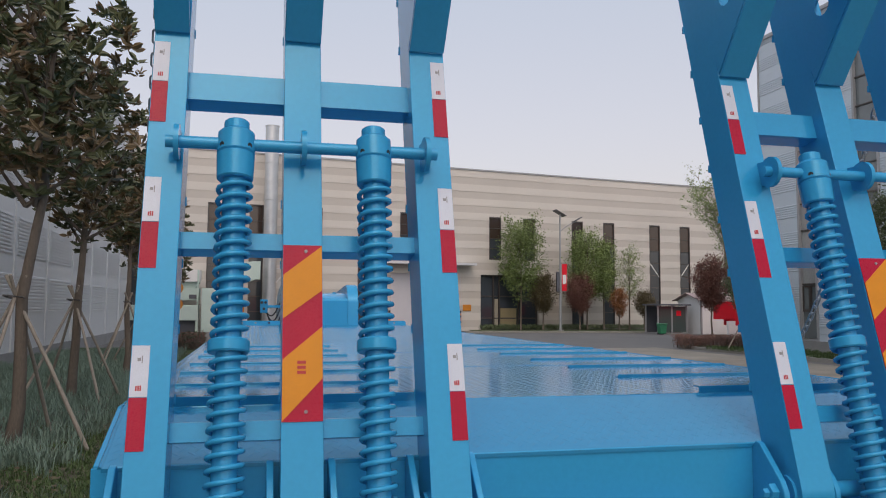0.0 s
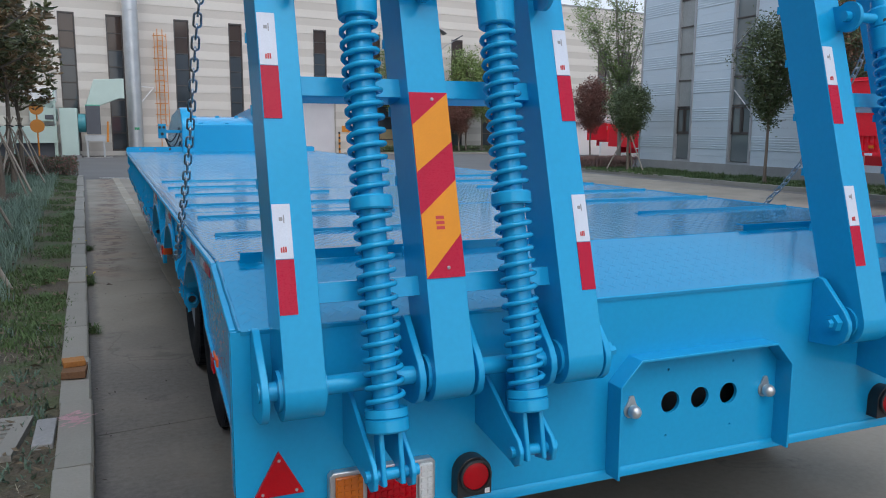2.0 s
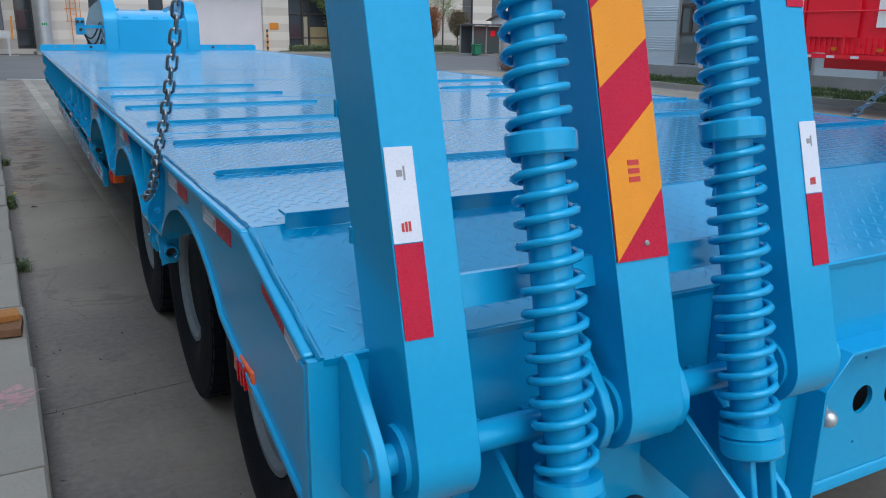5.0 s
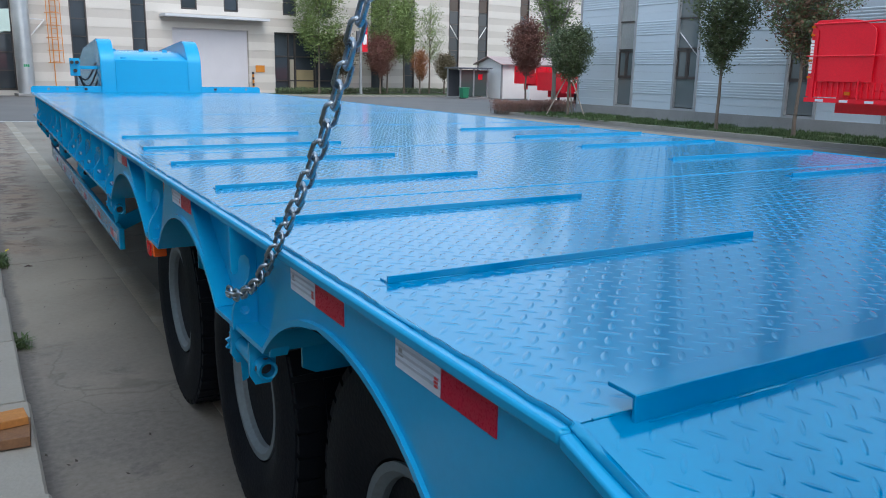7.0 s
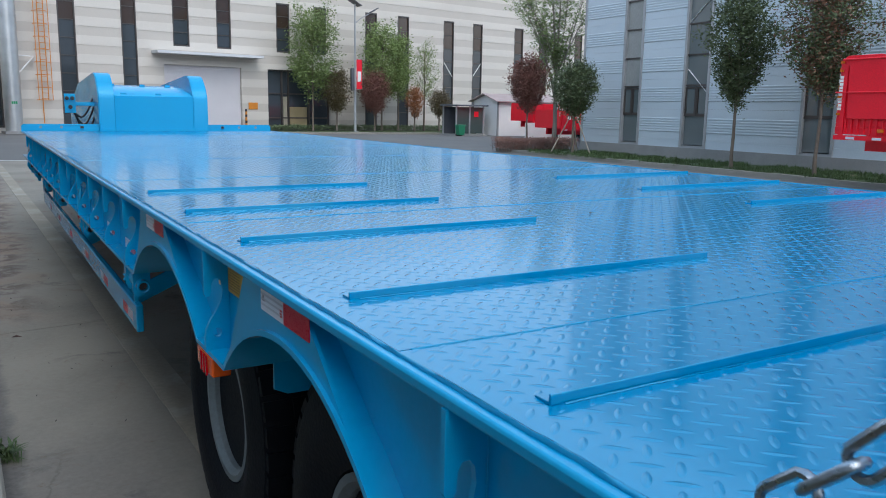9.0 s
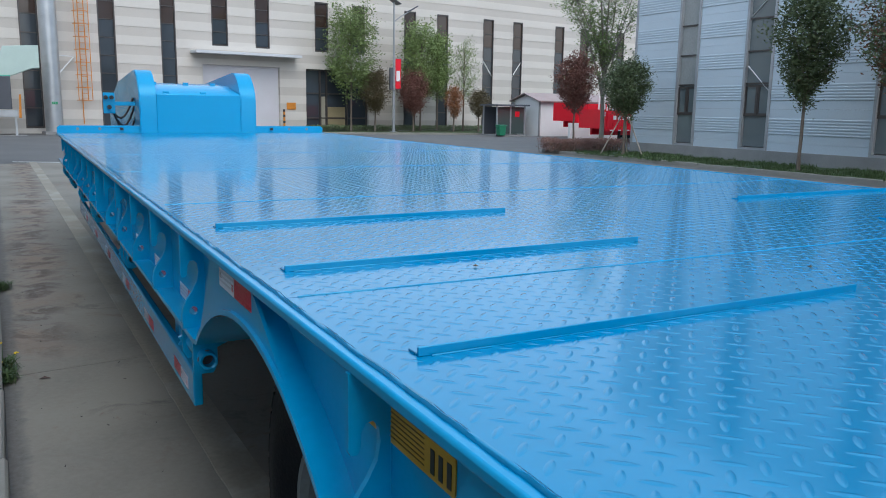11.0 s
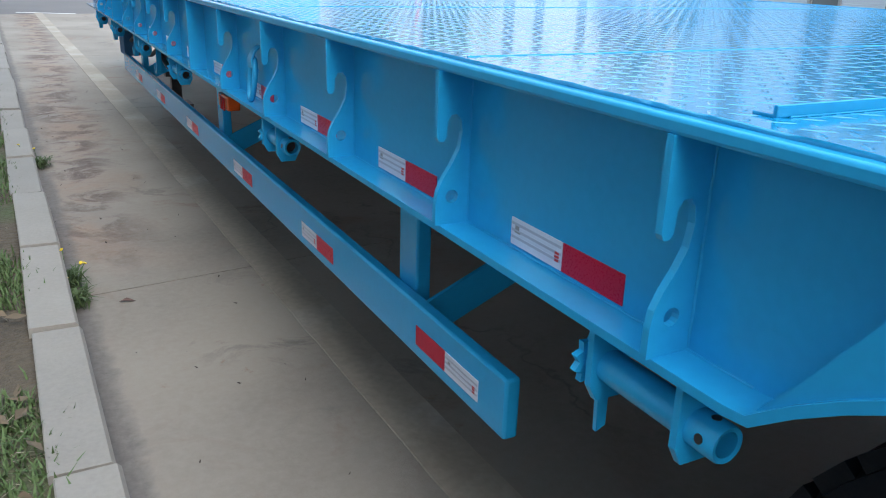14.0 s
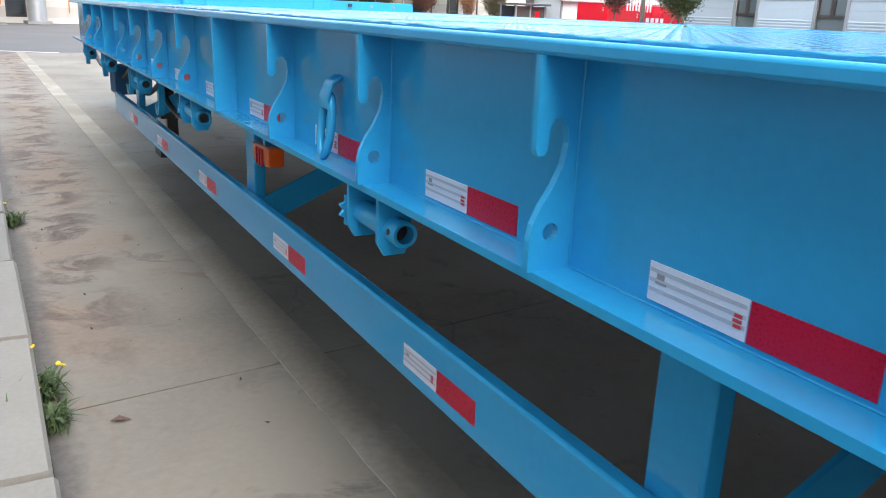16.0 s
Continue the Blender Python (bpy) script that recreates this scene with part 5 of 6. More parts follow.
chain([(-x, y, z) for x, y, z in left], "zinc-plated steel chain hanging from ramp to trailer side")


# specks of dirt on the deck
rd = np.random.default_rng(12)
for _ in range(26):
    x, y, q, a = rd.uniform(-1.5, 1.5), rd.uniform(0.6, 12.6), rd.uniform(0.004, 0.012), rd.uniform(0, 6.28)
    c, d = math.cos(a) * q, math.sin(a) * q
    z = DZ + 0.003
    solid("dirt_crumb", M().add([(x - c, y - d, z), (x + d * 0.6, y - c * 0.6, z), (x + c, y + d, z), (x - d * 0.6, y + c * 0.6, z), (x, y, z + q * 0.6)], [(0, 1, 4), (1, 2, 4), (2, 3, 4), (3, 0, 4), (3, 2, 1, 0)]), SOIL, "small dark crumb of dirt on the blue deck", "dirt", group="crumbs of dirt on the deck")


# ---- kerbs ----
stone = mesh_of("kerb_stone", M().plate([(-0.09, -0.1), (0.09, -0.1), (0.09, 0.135), (0.078, 0.15), (-0.085, 0.15), (-0.09, 0.145)], "y", -0.508, 0.508), KERB)
kerb = thing("kerb", (kx(5) - 0.09, 5, 0), "pale weathered concrete kerb stones beside the lane", "kerb", kind="structure")
rng = random.Random(4)
for i in range(43):
    y = -15.085 + i * 1.03
    if y > 28:
        break
    ob = new("kerb_stone", stone)
    ob.matrix_basis = pose(kx(y) - 0.09 + rng.uniform(-0.008, 0.008), y, rng.uniform(-0.012, 0.008), rng.uniform(-0.5, 0.5), rng.uniform(-1.5, 1.5), 1.49 + rng.uniform(-0.9, 0.9))
    ob.parent = kerb
    ob.matrix_parent_inverse = Matrix.Translation(-kerb.location)
kerb_e = thing("kerb", (16.4, 5, 0), "low concrete kerb stones of the grass strip", "kerb", kind="structure")
for i in range(44):
    y = -14 + i
    x = 16.36 + (y + 14) * 0.0195
    ob = new("kerb_stone", stone)
    ob.matrix_basis = pose(x, y, -0.03 + rng.uniform(-0.01, 0.008), 0, rng.uniform(-1.5, 1.5), -1.1 + rng.uniform(-0.8, 0.8))
    ob.parent = kerb_e
    ob.matrix_parent_inverse = Matrix.Translation(-kerb_e.location)
kerb_f = thing("kerb", (24, 50, 0), "low concrete kerb of the far grass strip", "kerb", kind="structure")
for i in range(23):
    a = i / 22
    ob = new("kerb_stone", stone)
    ob.matrix_basis = pose(13.6 + 22.4 * a, 51.1 - 3.6 * a, -0.03, 0, 0, 81)
    ob.parent = kerb_f
    ob.matrix_parent_inverse = Matrix.Translation(-kerb_f.location)


# ---- grass, weeds, leaf litter ----
def blades(name, boxes, material, label, h0, h1, w, lean, seed):
    """Many blades of grass. boxes: x from, x to (from the kerb), y from, y to, number of tufts, blades a tuft."""
    r = np.random.default_rng(seed)
    m = M()
    for x0, x1, y0, y1, n, k in boxes:
        for _ in range(n):
            ty = r.uniform(y0, y1)
            tx = (kx(ty) if x0 < 0 else 0) + r.uniform(x0, x1)
            if noise.noise((tx * 1.1, ty * 1.1, seed)) < -0.12:
                continue
            for _ in range(k):
                bx, by = tx + r.normal(0, 0.05), ty + r.normal(0, 0.05)
                h, a = r.uniform(h0, h1), r.uniform(0, 6.28)
                dx, dy = math.cos(a), math.sin(a)
                l = h * r.uniform(0.1, lean)
                p = (bx - dy * w, by + dx * w, 0.09), (bx + dy * w, by - dx * w, 0.09)
                q = (bx + dx * l * 0.35 - dy * w * 0.8, by + dy * l * 0.35 + dx * w * 0.8, 0.1 + h * 0.6), (bx + dx * l * 0.35 + dy * w * 0.8, by + dy * l * 0.35 - dx * w * 0.8, 0.1 + h * 0.6)
                t = (bx + dx * l, by + dy * l, 0.1 + h)
                i = len(m.v)
                m.v += [p[0], p[1], q[1], q[0], t]
                m.f += [(i, i + 1, i + 2, i + 3), (i + 3, i + 2, i + 4)]
    return solid(name, m, material, label, "grass", kind="stuff", flat=True)


blades("tall_grass", [(-5.2, -0.75, 5.5, 27, 5600, 9), (-5.2, -1.3, -2, 5.5, 700, 8), (-3.0, -1.0, 3.6, 6.5, 260, 9)], LIRIO, "blue-green lilyturf in loose tufts on soil", 0.12, 0.27, 0.006, 0.8, 1)
blades("short_grass", [(-1.1, -0.2, 4.2, 27, 2600, 8), (-1.6, -0.2, 4.0, 9, 1100, 8), (-0.5, -0.2, 5.0, 14, 900, 8)], GRASS, "short green grass along the kerb", 0.02, 0.075, 0.005, 1.2, 2)
blades("verge_grass", [(16.9, 19.9, 8, 27.4, 2850, 7)], mk("verge_green", (0.05, 0.085, 0.026), 0.85, 0, 0.35, 1.1, 30, 0, rand=0.5), "rough green grass before the cladded hall", 0.03, 0.13, 0.010, 0.9, 3)
blades("weed_patch", [(-1.9, -0.2, -1, 5.2, 420, 9)], mk("weed_leaf", (0.075, 0.12, 0.085), 0.8, 0, 0.35, 1.1, 30, 0, rand=0.5), "low ground-cover weeds beside the drain", 0.02, 0.07, 0.008, 1.6, 5)
blades("straw", [(-2.4, -0.2, -1, 7.5, 620, 8)], mk("dry_straw", (0.23, 0.205, 0.145), 0.85, 0, 0.35, 1.1, 30, 0, rand=0.6), "dry straw-coloured grass lying on soil", 0.015, 0.05, 0.004, 3.2, 9)
blades("thin_turf", [(-2.6, -0.2, -1, 4.4, 900, 8)], GRASS, "thin green grass on the soil behind the kerb", 0.015, 0.05, 0.004, 1.4, 13)
r8 = np.random.default_rng(8)
lit = M()
for _ in range(900):
    y = r8.uniform(-1, 16)
    x = kx(y) - r8.uniform(0.2, 2.2)
    a, s = r8.uniform(0, 6.28), r8.uniform(0.02, 0.05)
    c, d = math.cos(a) * s, math.sin(a) * s
    z = 0.135 + r8.uniform(0, 0.02)
    lit.add([(x - c, y - d, z), (x + d * 0.4, y - c * 0.4, z + r8.uniform(0, 0.02)), (x + c, y + d, z + r8.uniform(-0.01, 0.02)), (x - d * 0.4, y + c * 0.4, z)], [(0, 1, 2, 3)])
solid("leaf_litter", lit, mk("dry_leaf", (0.12, 0.09, 0.055), 0.8, rand=0.8, var=0.4, bump=0), "dry brown fallen leaves on soil", "leaves", kind="stuff", flat=True)
lit = M()
for _ in range(170):
    y = r8.uniform(-1, 16)
    x = r8.uniform(kx(y) + 0.02, kx(y) + 0.75) if r8.random() < 0.75 else r8.uniform(-1.4, 0)
    a, s = r8.uniform(0, 6.28), r8.uniform(0.003, 0.013)
    c, d = math.cos(a) * s, math.sin(a) * s
    lit.add([(x - c, y - d, 0.004), (x + d * 0.5, y - c * 0.5, 0.008), (x + c, y + d, 0.012), (x - d * 0.5, y + c * 0.5, 0.005)], [(0, 1, 2, 3)])
solid("ground_litter", lit, mk("dark_leaf_litter", (0.06, 0.05, 0.042), 0.9, rand=0.8, var=0.4, bump=0), "small dry leaves and grit on concrete", "leaves", kind="stuff", flat=True)


WEED = mk("weed_green", (0.06, 0.10, 0.032), 0.7, 0, 0.35, 3, 30, 0, rand=0.5)


def weed(x, y, n, seed, flowers):
    r = np.random.default_rng(seed)
    w = thing("weed", (x, y, 0), "small green weed with yellow flowers at the kerb" if flowers else "small green weed at the kerb", "plant")
    m, f = M(), M()
    for i in range(3 * n):
        a, l, h = r.uniform(0, 6.28), r.uniform(0.02, 0.13), r.uniform(0.005, 0.09)
        p = Vector((x + r.normal(0, 0.035), y + r.normal(0, 0.06), 0.0))
        q = Vector((x + math.cos(a) * l, y + math.sin(a) * l, h))
        s = Vector((-math.sin(a), math.cos(a), 0)) * r.uniform(0.003, 0.009)
        mid = p.lerp(q, 0.6) + Vector((0, 0, 0.02))
        m.add([p, mid - s, q, mid + s], [(0, 1, 2, 3)])
    part("leaves", m, WEED, w, flat=True)
    for i in range(flowers):
        c = Vector((x + r.normal(0, 0.06), y + r.normal(0, 0.08), r.uniform(0.08, 0.18)))
        o = M().lathe([(0, 0.003), (0.004, 0.010), (0.008, 0.009)], c, (r.normal(0, 0.3), r.normal(0, 0.3), 1), 8)
        part("flower", o, mk("yellow_petal", (0.75, 0.55, 0.03), 0.6) if i == 0 else bpy.data.materials["yellow_petal"], w)
        part("stem", M().tube([(x, y, 0), c], 0.002, 4), GRASS, w)


weed(kx(7.85) + 0.0, 7.85, 90, 3, 7)
weed(kx(7.6) + 0.02, 7.6, 45, 5, 0)
weed(kx(5.2) + 0.02, 5.25, 30, 6, 0)
weed(kx(10.4) + 0.03, 10.4, 40, 7, 2)

# wooden blocks on the kerb
blk = thing("wooden_block", (kx(3.5) - 0.1, 3.50, 0.15), "two short rough wooden blocks lying on the kerb", "wood")
part("upper_block", M().box(-0.075, 0.065, -0.01, 0.10, 0.048, 0.085).move(pose(kx(3.5) - 0.09, 3.54, 0.15, 3, 0, 8)), PLANK, blk, bevel=0.003)
part("lower_block", M().box(-0.08, 0.07, -0.11, 0.11, 0.0, 0.046).move(pose(kx(3.5) - 0.09, 3.52, 0.15, 0, 0, -3)), mk("dark_block", (0.17, 0.085, 0.04), 0.8, 0, 0.3, 8, 60, 0.3), blk, bevel=0.003)
# a curled dry leaf on the slab
lx, ly = -2.05, 7.55
solid("fallen_leaf", M().add([(lx - 0.035, ly + 0.01, 0.004), (lx - 0.01, ly - 0.014, 0.016), (lx + 0.04, ly - 0.006, 0.003), (lx + 0.0, ly + 0.014, 0.018), (lx, ly, 0.005)], [(0, 1, 4), (1, 2, 4), (2, 3, 4), (3, 0, 4)]), mk("curled_leaf", (0.10, 0.055, 0.045), 0.7, 0, 0.3, 30, 120, 0.1), "curled reddish-brown dry leaf on concrete", "leaf", flat=True)
# drain cover and paving slabs in the soil
dr = thing("drain_cover", (-2.72, 2.48, 0.13), "pale concrete drain cover with slots set in soil", "drain cover")
part("frame", M().plate([(-3.10, 2.18), (-2.52, 2.18), (-2.46, 2.78), (-3.05, 2.80)], "z", 0.09, 0.145, [[(-3.05, 2.24), (-2.60, 2.24), (-2.55, 2.72), (-3.0, 2.74)]]), KERB, dr)
for i in range(7):
    y = 2.27 + i * 0.068
    part("bar", M().box(-3.03 + 0.01 * i, -2.585 + 0.005 * i, y, y + 0.042, 0.10, 0.140), KERB, dr)
# thin black sheet under the bars in place of the shaded pit
part("pit_shade", M().box(-3.04, -2.56, 2.25, 2.73, 0.085, 0.095), PLASTIC, dr)
solid("stone_slab", M().box(-2.44, -2.335, 2.30, 2.72, 0.09, 0.135), PLINTH, "small grey slab beside the drain cover", "stone", bevel=0.006)
chalk = M()
rc = np.random.default_rng(8)
for _ in range(46):
    y = 2.6 + rc.normal(0, 0.055)
    x, q, w = kx(y) - 0.095 + rc.normal(0, 0.042), rc.uniform(0.014, 0.040), rc.uniform(0.006, 0.016)
    chalk.add([(x - q, y - w * 0.6, 0.1535), (x, y - w, 0.1538), (x + q, y + w * 0.2, 0.1535), (x + q * 0.3, y + w, 0.1538)], [(0, 1, 2, 3)])
solid("chalk_mark", chalk, CHALK, "faded pink chalk strokes on the kerb", "marking", kind="stuff", flat=True)


# ---- trees ----
def tree(at, h, crown, material, label, leaf=0.09, n=420, per=7, trunk=0.07, seed=1, sparse=0.0, stakes=0, second=None, group="trees", wander=0.08, whorl=False, up=0.0, lean=0.0):
    """crown: z from, z to, half width."""
    r = np.random.default_rng(seed)
    x, y, z = at
    t = thing("tree", at, label, "tree", group)
    z0, z1, half = crown
    m = M()
    line = [Vector((x + lean * i / 5 + wander * noise.noise((seed, i * 0.5, 0)), y + wander * noise.noise((seed, 0, i * 0.5)), z - 0.15 + (z1 * 0.93 - z + 0.15) * i / 9)) for i in range(10)]
    m.tube(line, [trunk * (1 - 0.8 * (i / 9) ** 1.2) + (0.02 if i == 0 else 0) for i in range(10)], 8)
    tips = []
    for i in range(int(14 + 14 * sparse)):
        f = (i + 0.5) / (14 + 14 * sparse)
        s = line[min(9, 3 + int(6 * f))].copy()
        s.z = max(z0 * 0.92, z + (z1 - z) * (0.38 + 0.5 * f) - 0.3)
        a = i * 2.4 + r.uniform(-0.4, 0.4)
        e = Vector((x + math.cos(a) * half * r.uniform(0.55, 0.95) * (1 - (0.5 - 0.25 * sparse) * f), y + math.sin(a) * half * r.uniform(0.55, 0.95) * (1 - 0.5 * f), z0 + (z1 - z0) * min(1, 0.15 + 0.85 * f + r.uniform(0, 0.15))))
        mid = s.lerp(e, 0.5) - Vector((0, 0, 0.06 * half))
        m.tube([s, mid, e], [trunk * 0.38, trunk * 0.24, trunk * 0.08], 5)
        tips.append((s, mid, e))
    part("trunk", m, BARK, t, smooth=60)
    for mt, share, nm in ((material, 1.0 if not second else 0.6, "crown"),) + (((second, 0.4, "crown_tint"),) if second else ()):
        c = M()
        for _ in range(int(n * share)):
            s, mid, e = tips[r.integers(len(tips))]
            if r.random() < 0.55 + 0.35 * sparse:
                u = r.uniform(0.25, 1.05)
                p = (s.lerp(mid, u * 2) if u < 0.5 else mid.lerp(e, u * 2 - 1)) + Vector(r.normal(0, 0.13 * half, 3))
            else:
                d = Vector(r.normal(0, 1, 3)).normalized() * r.uniform(0.45, 1.0) ** 0.6
                w = half * (1 + 0.28 * noise.noise((d.x * 2 + seed, d.y * 2, d.z * 2)))
                p = Vector((x + d.x * w, y + d.y * w, (z0 + z1) / 2 + d.z * (z1 - z0) / 2))
                if noise.noise((p.x * 1.6, p.y * 1.6, p.z * 1.6 + seed)) < -0.18 - 0.1 * (1 - sparse):
                    continue
            if up:
                g = 1 - up + up * min(1.0, max(0.0, (p.z - z0) / (z1 - z0)) * 1.7)
                p = Vector((x + (p.x - x) * g, y + (p.y - y) * g, p.z))
            for _ in range(per):
                ax = Vector(r.normal(0, 1, 3))
                ax.z = abs(ax.z) * 0.6
                ax.normalize()
                sd = ax.orthogonal().normalized()
                sd = Matrix.Rotation(r.uniform(0, 6.28), 3, ax) @ sd
                l = leaf * r.uniform(0.6, 1.2)
                if whorl:
                    o = p + Vector(r.normal(0, leaf * 0.12, 3))
                    dn = ax.cross(sd) * l * 0.07
                    q = len(c.v)
                    c.v += [tuple(o), tuple(o + ax * l * 0.35 + sd * l * 0.19 + dn), tuple(o + ax * l * 0.72 + sd * l * 0.15 + dn), tuple(o + ax * l), tuple(o + ax * l * 0.72 - sd * l * 0.15 + dn), tuple(o + ax * l * 0.35 - sd * l * 0.19 + dn)]
                    c.f += [(q, q + 1, q + 2, q + 3), (q, q + 3, q + 4, q + 5)]
                    continue
                o = p + Vector(r.normal(0, leaf * 0.9, 3))
                q = len(c.v)
                c.v += [tuple(o), tuple(o + ax * l * 0.5 + sd * l * 0.22), tuple(o + ax * l), tuple(o + ax * l * 0.5 - sd * l * 0.22)]
                c.f.append((q, q + 1, q + 2, q + 3))
        part(nm, c, mt, t, flat=True)
    for i in range(stakes):
        a = 2 * math.pi * i / stakes + 0.7 + 0.3 * (seed % 3)
        f = Vector((x + math.cos(a) * 0.95, y + math.sin(a) * 0.95, z - 0.1))
        e = Vector((x - math.cos(a) * 0.12, y - math.sin(a) * 0.12, z + 1.95))
        part("stake", M().tube([f, f.lerp(e, 0.5) + Vector((0.015, 0.01, 0)), e], [0.026, 0.023, 0.020], 7), POLEWOOD, t, smooth=60)
    if stakes:
        part("tie", M().tube([(x + 0.1, y - 0.1, z + 1.7), (x - 0.1, y - 0.1, z + 1.72), (x - 0.1, y + 0.1, z + 1.7), (x + 0.1, y + 0.1, z + 1.68)], 0.012, 5, closed=True), PLASTIC, t)
    return t


for i, (x, y, h, z0, half) in enumerate(((-3.86, 7.3, 5.9, 3.1, 1.35), (-4.2, 12.0, 5.9, 3.05, 1.45), (-4.36, 19.0, 5.6, 3.3, 1.3), (-4.45, 22.8, 5.2, 3.0, 1.3), (-4.5, 26.2, 4.9, 2.5, 1.25))):
    tree((x, y, 0.11), h, (z0, h, half), LEAF_E, "young evergreen magnolia with dark leaves held by wooden stakes", 0.17, 500, 9, 0.080, 11 + i, 0.0, 4, LEAF_F, "trees in the planted strip", whorl=True, lean=(0.20, 0.12, 0, 0, 0)[i])
tree((17.72, 17.55, 0.1), 5, (2.0, 5.3, 1.15), LEAF_M, "young street tree with dense dark green crown", 0.11, 1300, 12, 0.055, 31, 0, 0, LEAF_D, "trees before the cladded hall", 0.03, up=0.6)
tree((17.55, 14.6, 0.1), 5.3, (2.1, 5.7, 1.35), LEAF_M, "young street tree with bronze green crown", 0.11, 1350, 12, 0.055, 32, 0, 0, LEAF_T, "trees before the cladded hall", 0.03, up=0.6)
tree((18.2, 25.7, 0.1), 3.5, (1.6, 3.6, 1.0), LEAF_M, "young staked tree with round dark green crown", 0.10, 1300, 12, 0.06, 33, 0, 3, LEAF_D, "trees before the cladded hall", 0.03, up=0.3)
tree((19.55, 30.6, 0.0), 4.1, (1.7, 4.1, 1.0), LEAF_R, "small dark purple-leaved tree by the hedge", 0.10, 1300, 12, 0.05, 34, 0, 0, None, "trees at the corner", 0.03, up=0.55)


def spray_tree(at, label, seed):
    """A tall tree of many rising stems with thin sprays of leaves."""
    r = np.random.default_rng(seed)
    t = thing("tree", at, label, "tree", "trees at the corner")
    x, y, z = at
    wood, leaves = M(), M()
    wood.tube([(x, y, -0.1), (x + 0.03, y, 1.2), (x, y + 0.03, 2.6), (x - 0.05, y, 4.2)], [0.13, 0.10, 0.085, 0.06], 8)
    for i in range(15):
        a, rad, top, z0 = i * 2.4 + r.uniform(-0.3, 0.3), 0.6 + 2.4 * ((i * 7) % 15) / 15, r.uniform(7.5, 12.2), 1.9 + 0.14 * i
        top -= rad * 0.8
        dx, dy = math.cos(a) * rad - 0.5, math.sin(a) * rad
        stem = [Vector((x, y, z0)).lerp(Vector((x + dx, y + dy, top)), q) - Vector((dx, dy, 0)) * 0.10 * math.sin(math.pi * q) + Vector(r.normal(0, 0.05, 3)) * q for q in np.linspace(0, 1, 8)]
        wood.tube(stem, [0.034 * (1 - 0.85 * q) + 0.004 for q in np.linspace(0, 1, 8)], 5)
        for k in range(28):
            q = r.uniform(0.15, 1.0) * 6.999
            b = stem[int(q)].lerp(stem[int(q) + 1], q % 1)
            ta = r.uniform(0, 6.28)
            e = b + Vector((math.cos(ta) * r.uniform(0.3, 0.9), math.sin(ta) * r.uniform(0.3, 0.9), r.uniform(0.1, 0.8)))
            wood.tube([b, b.lerp(e, 0.5) - Vector((0, 0, 0.04)), e], [0.010, 0.007, 0.004], 3)
            for _ in range(27):
                o = b.lerp(e, r.uniform(0.25, 1.05)) + Vector(r.normal(0, 0.10, 3))
                ax = Vector(r.normal(0, 1, 3)).normalized()
                sd = ax.orthogonal().normalized()
                l = r.uniform(0.08, 0.17)
                n = len(leaves.v)
                leaves.v += [tuple(o), tuple(o + ax * l * 0.5 + sd * l * 0.25), tuple(o + ax * l), tuple(o + ax * l * 0.5 - sd * l * 0.25)]
                leaves.f.append((n, n + 1, n + 2, n + 3))
    part("trunk", wood, PALEBARK, t, smooth=60)
    part("crown", leaves, LEAF_G, t, flat=True)


spray_tree((21.9, 31.6, 0.0), "tall slender tree with thin spring foliage on rising stems", 35)
for x, y, c, mt, lab, leaf, n, sp, up in (
        (18.0, 53.3, (2.0, 8.4, 2.1), LEAF_G, "poplar with light green spring crown", 0.18, 1600, 0.40, 0.3),
        (23.4, 53.6, (2.0, 7.6, 1.8), LEAF_G, "poplar with light green spring crown", 0.18, 1400, 0.45, 0.3),
        (24.9, 53.9, (2.2, 6.9, 1.3), LEAF_G, "poplar with light green spring crown", 0.17, 1100, 0.5, 0.3),
        (26.8, 53.4, (2.0, 6.5, 1.3), LEAF_G, "small tree with thin pale green crown", 0.11, 600, 0.8, 0.2),
        (19.6, 52.9, (1.3, 4.2, 1.15), LEAF_B, "small tree with dark bronze crown", 0.13, 1400, 0, 0.5),
        (22.4, 52.7, (1.3, 4.2, 1.25), LEAF_R, "small tree with dark reddish crown", 0.13, 1500, 0, 0.5),
        (25.4, 52.3, (1.1, 3.2, 0.7), LEAF_O, "small tree with orange-brown crown", 0.11, 700, 0, 0.5),
        (27.4, 52.2, (1.2, 3.0, 0.9), LEAF_B, "small tree with brownish green crown", 0.12, 800, 0, 0.5),
        (36.5, 53.0, (2.0, 5.2, 1.2), LEAF_G, "small tree with thin pale green crown", 0.12, 500, 0.5, 0.2)):
    tree((x, y, 0.08), c[1], c, mt, lab, leaf, n, 7, 0.07, int(x * 10), sp, 0, None, "trees before the factory hall", 0.04, up=up)


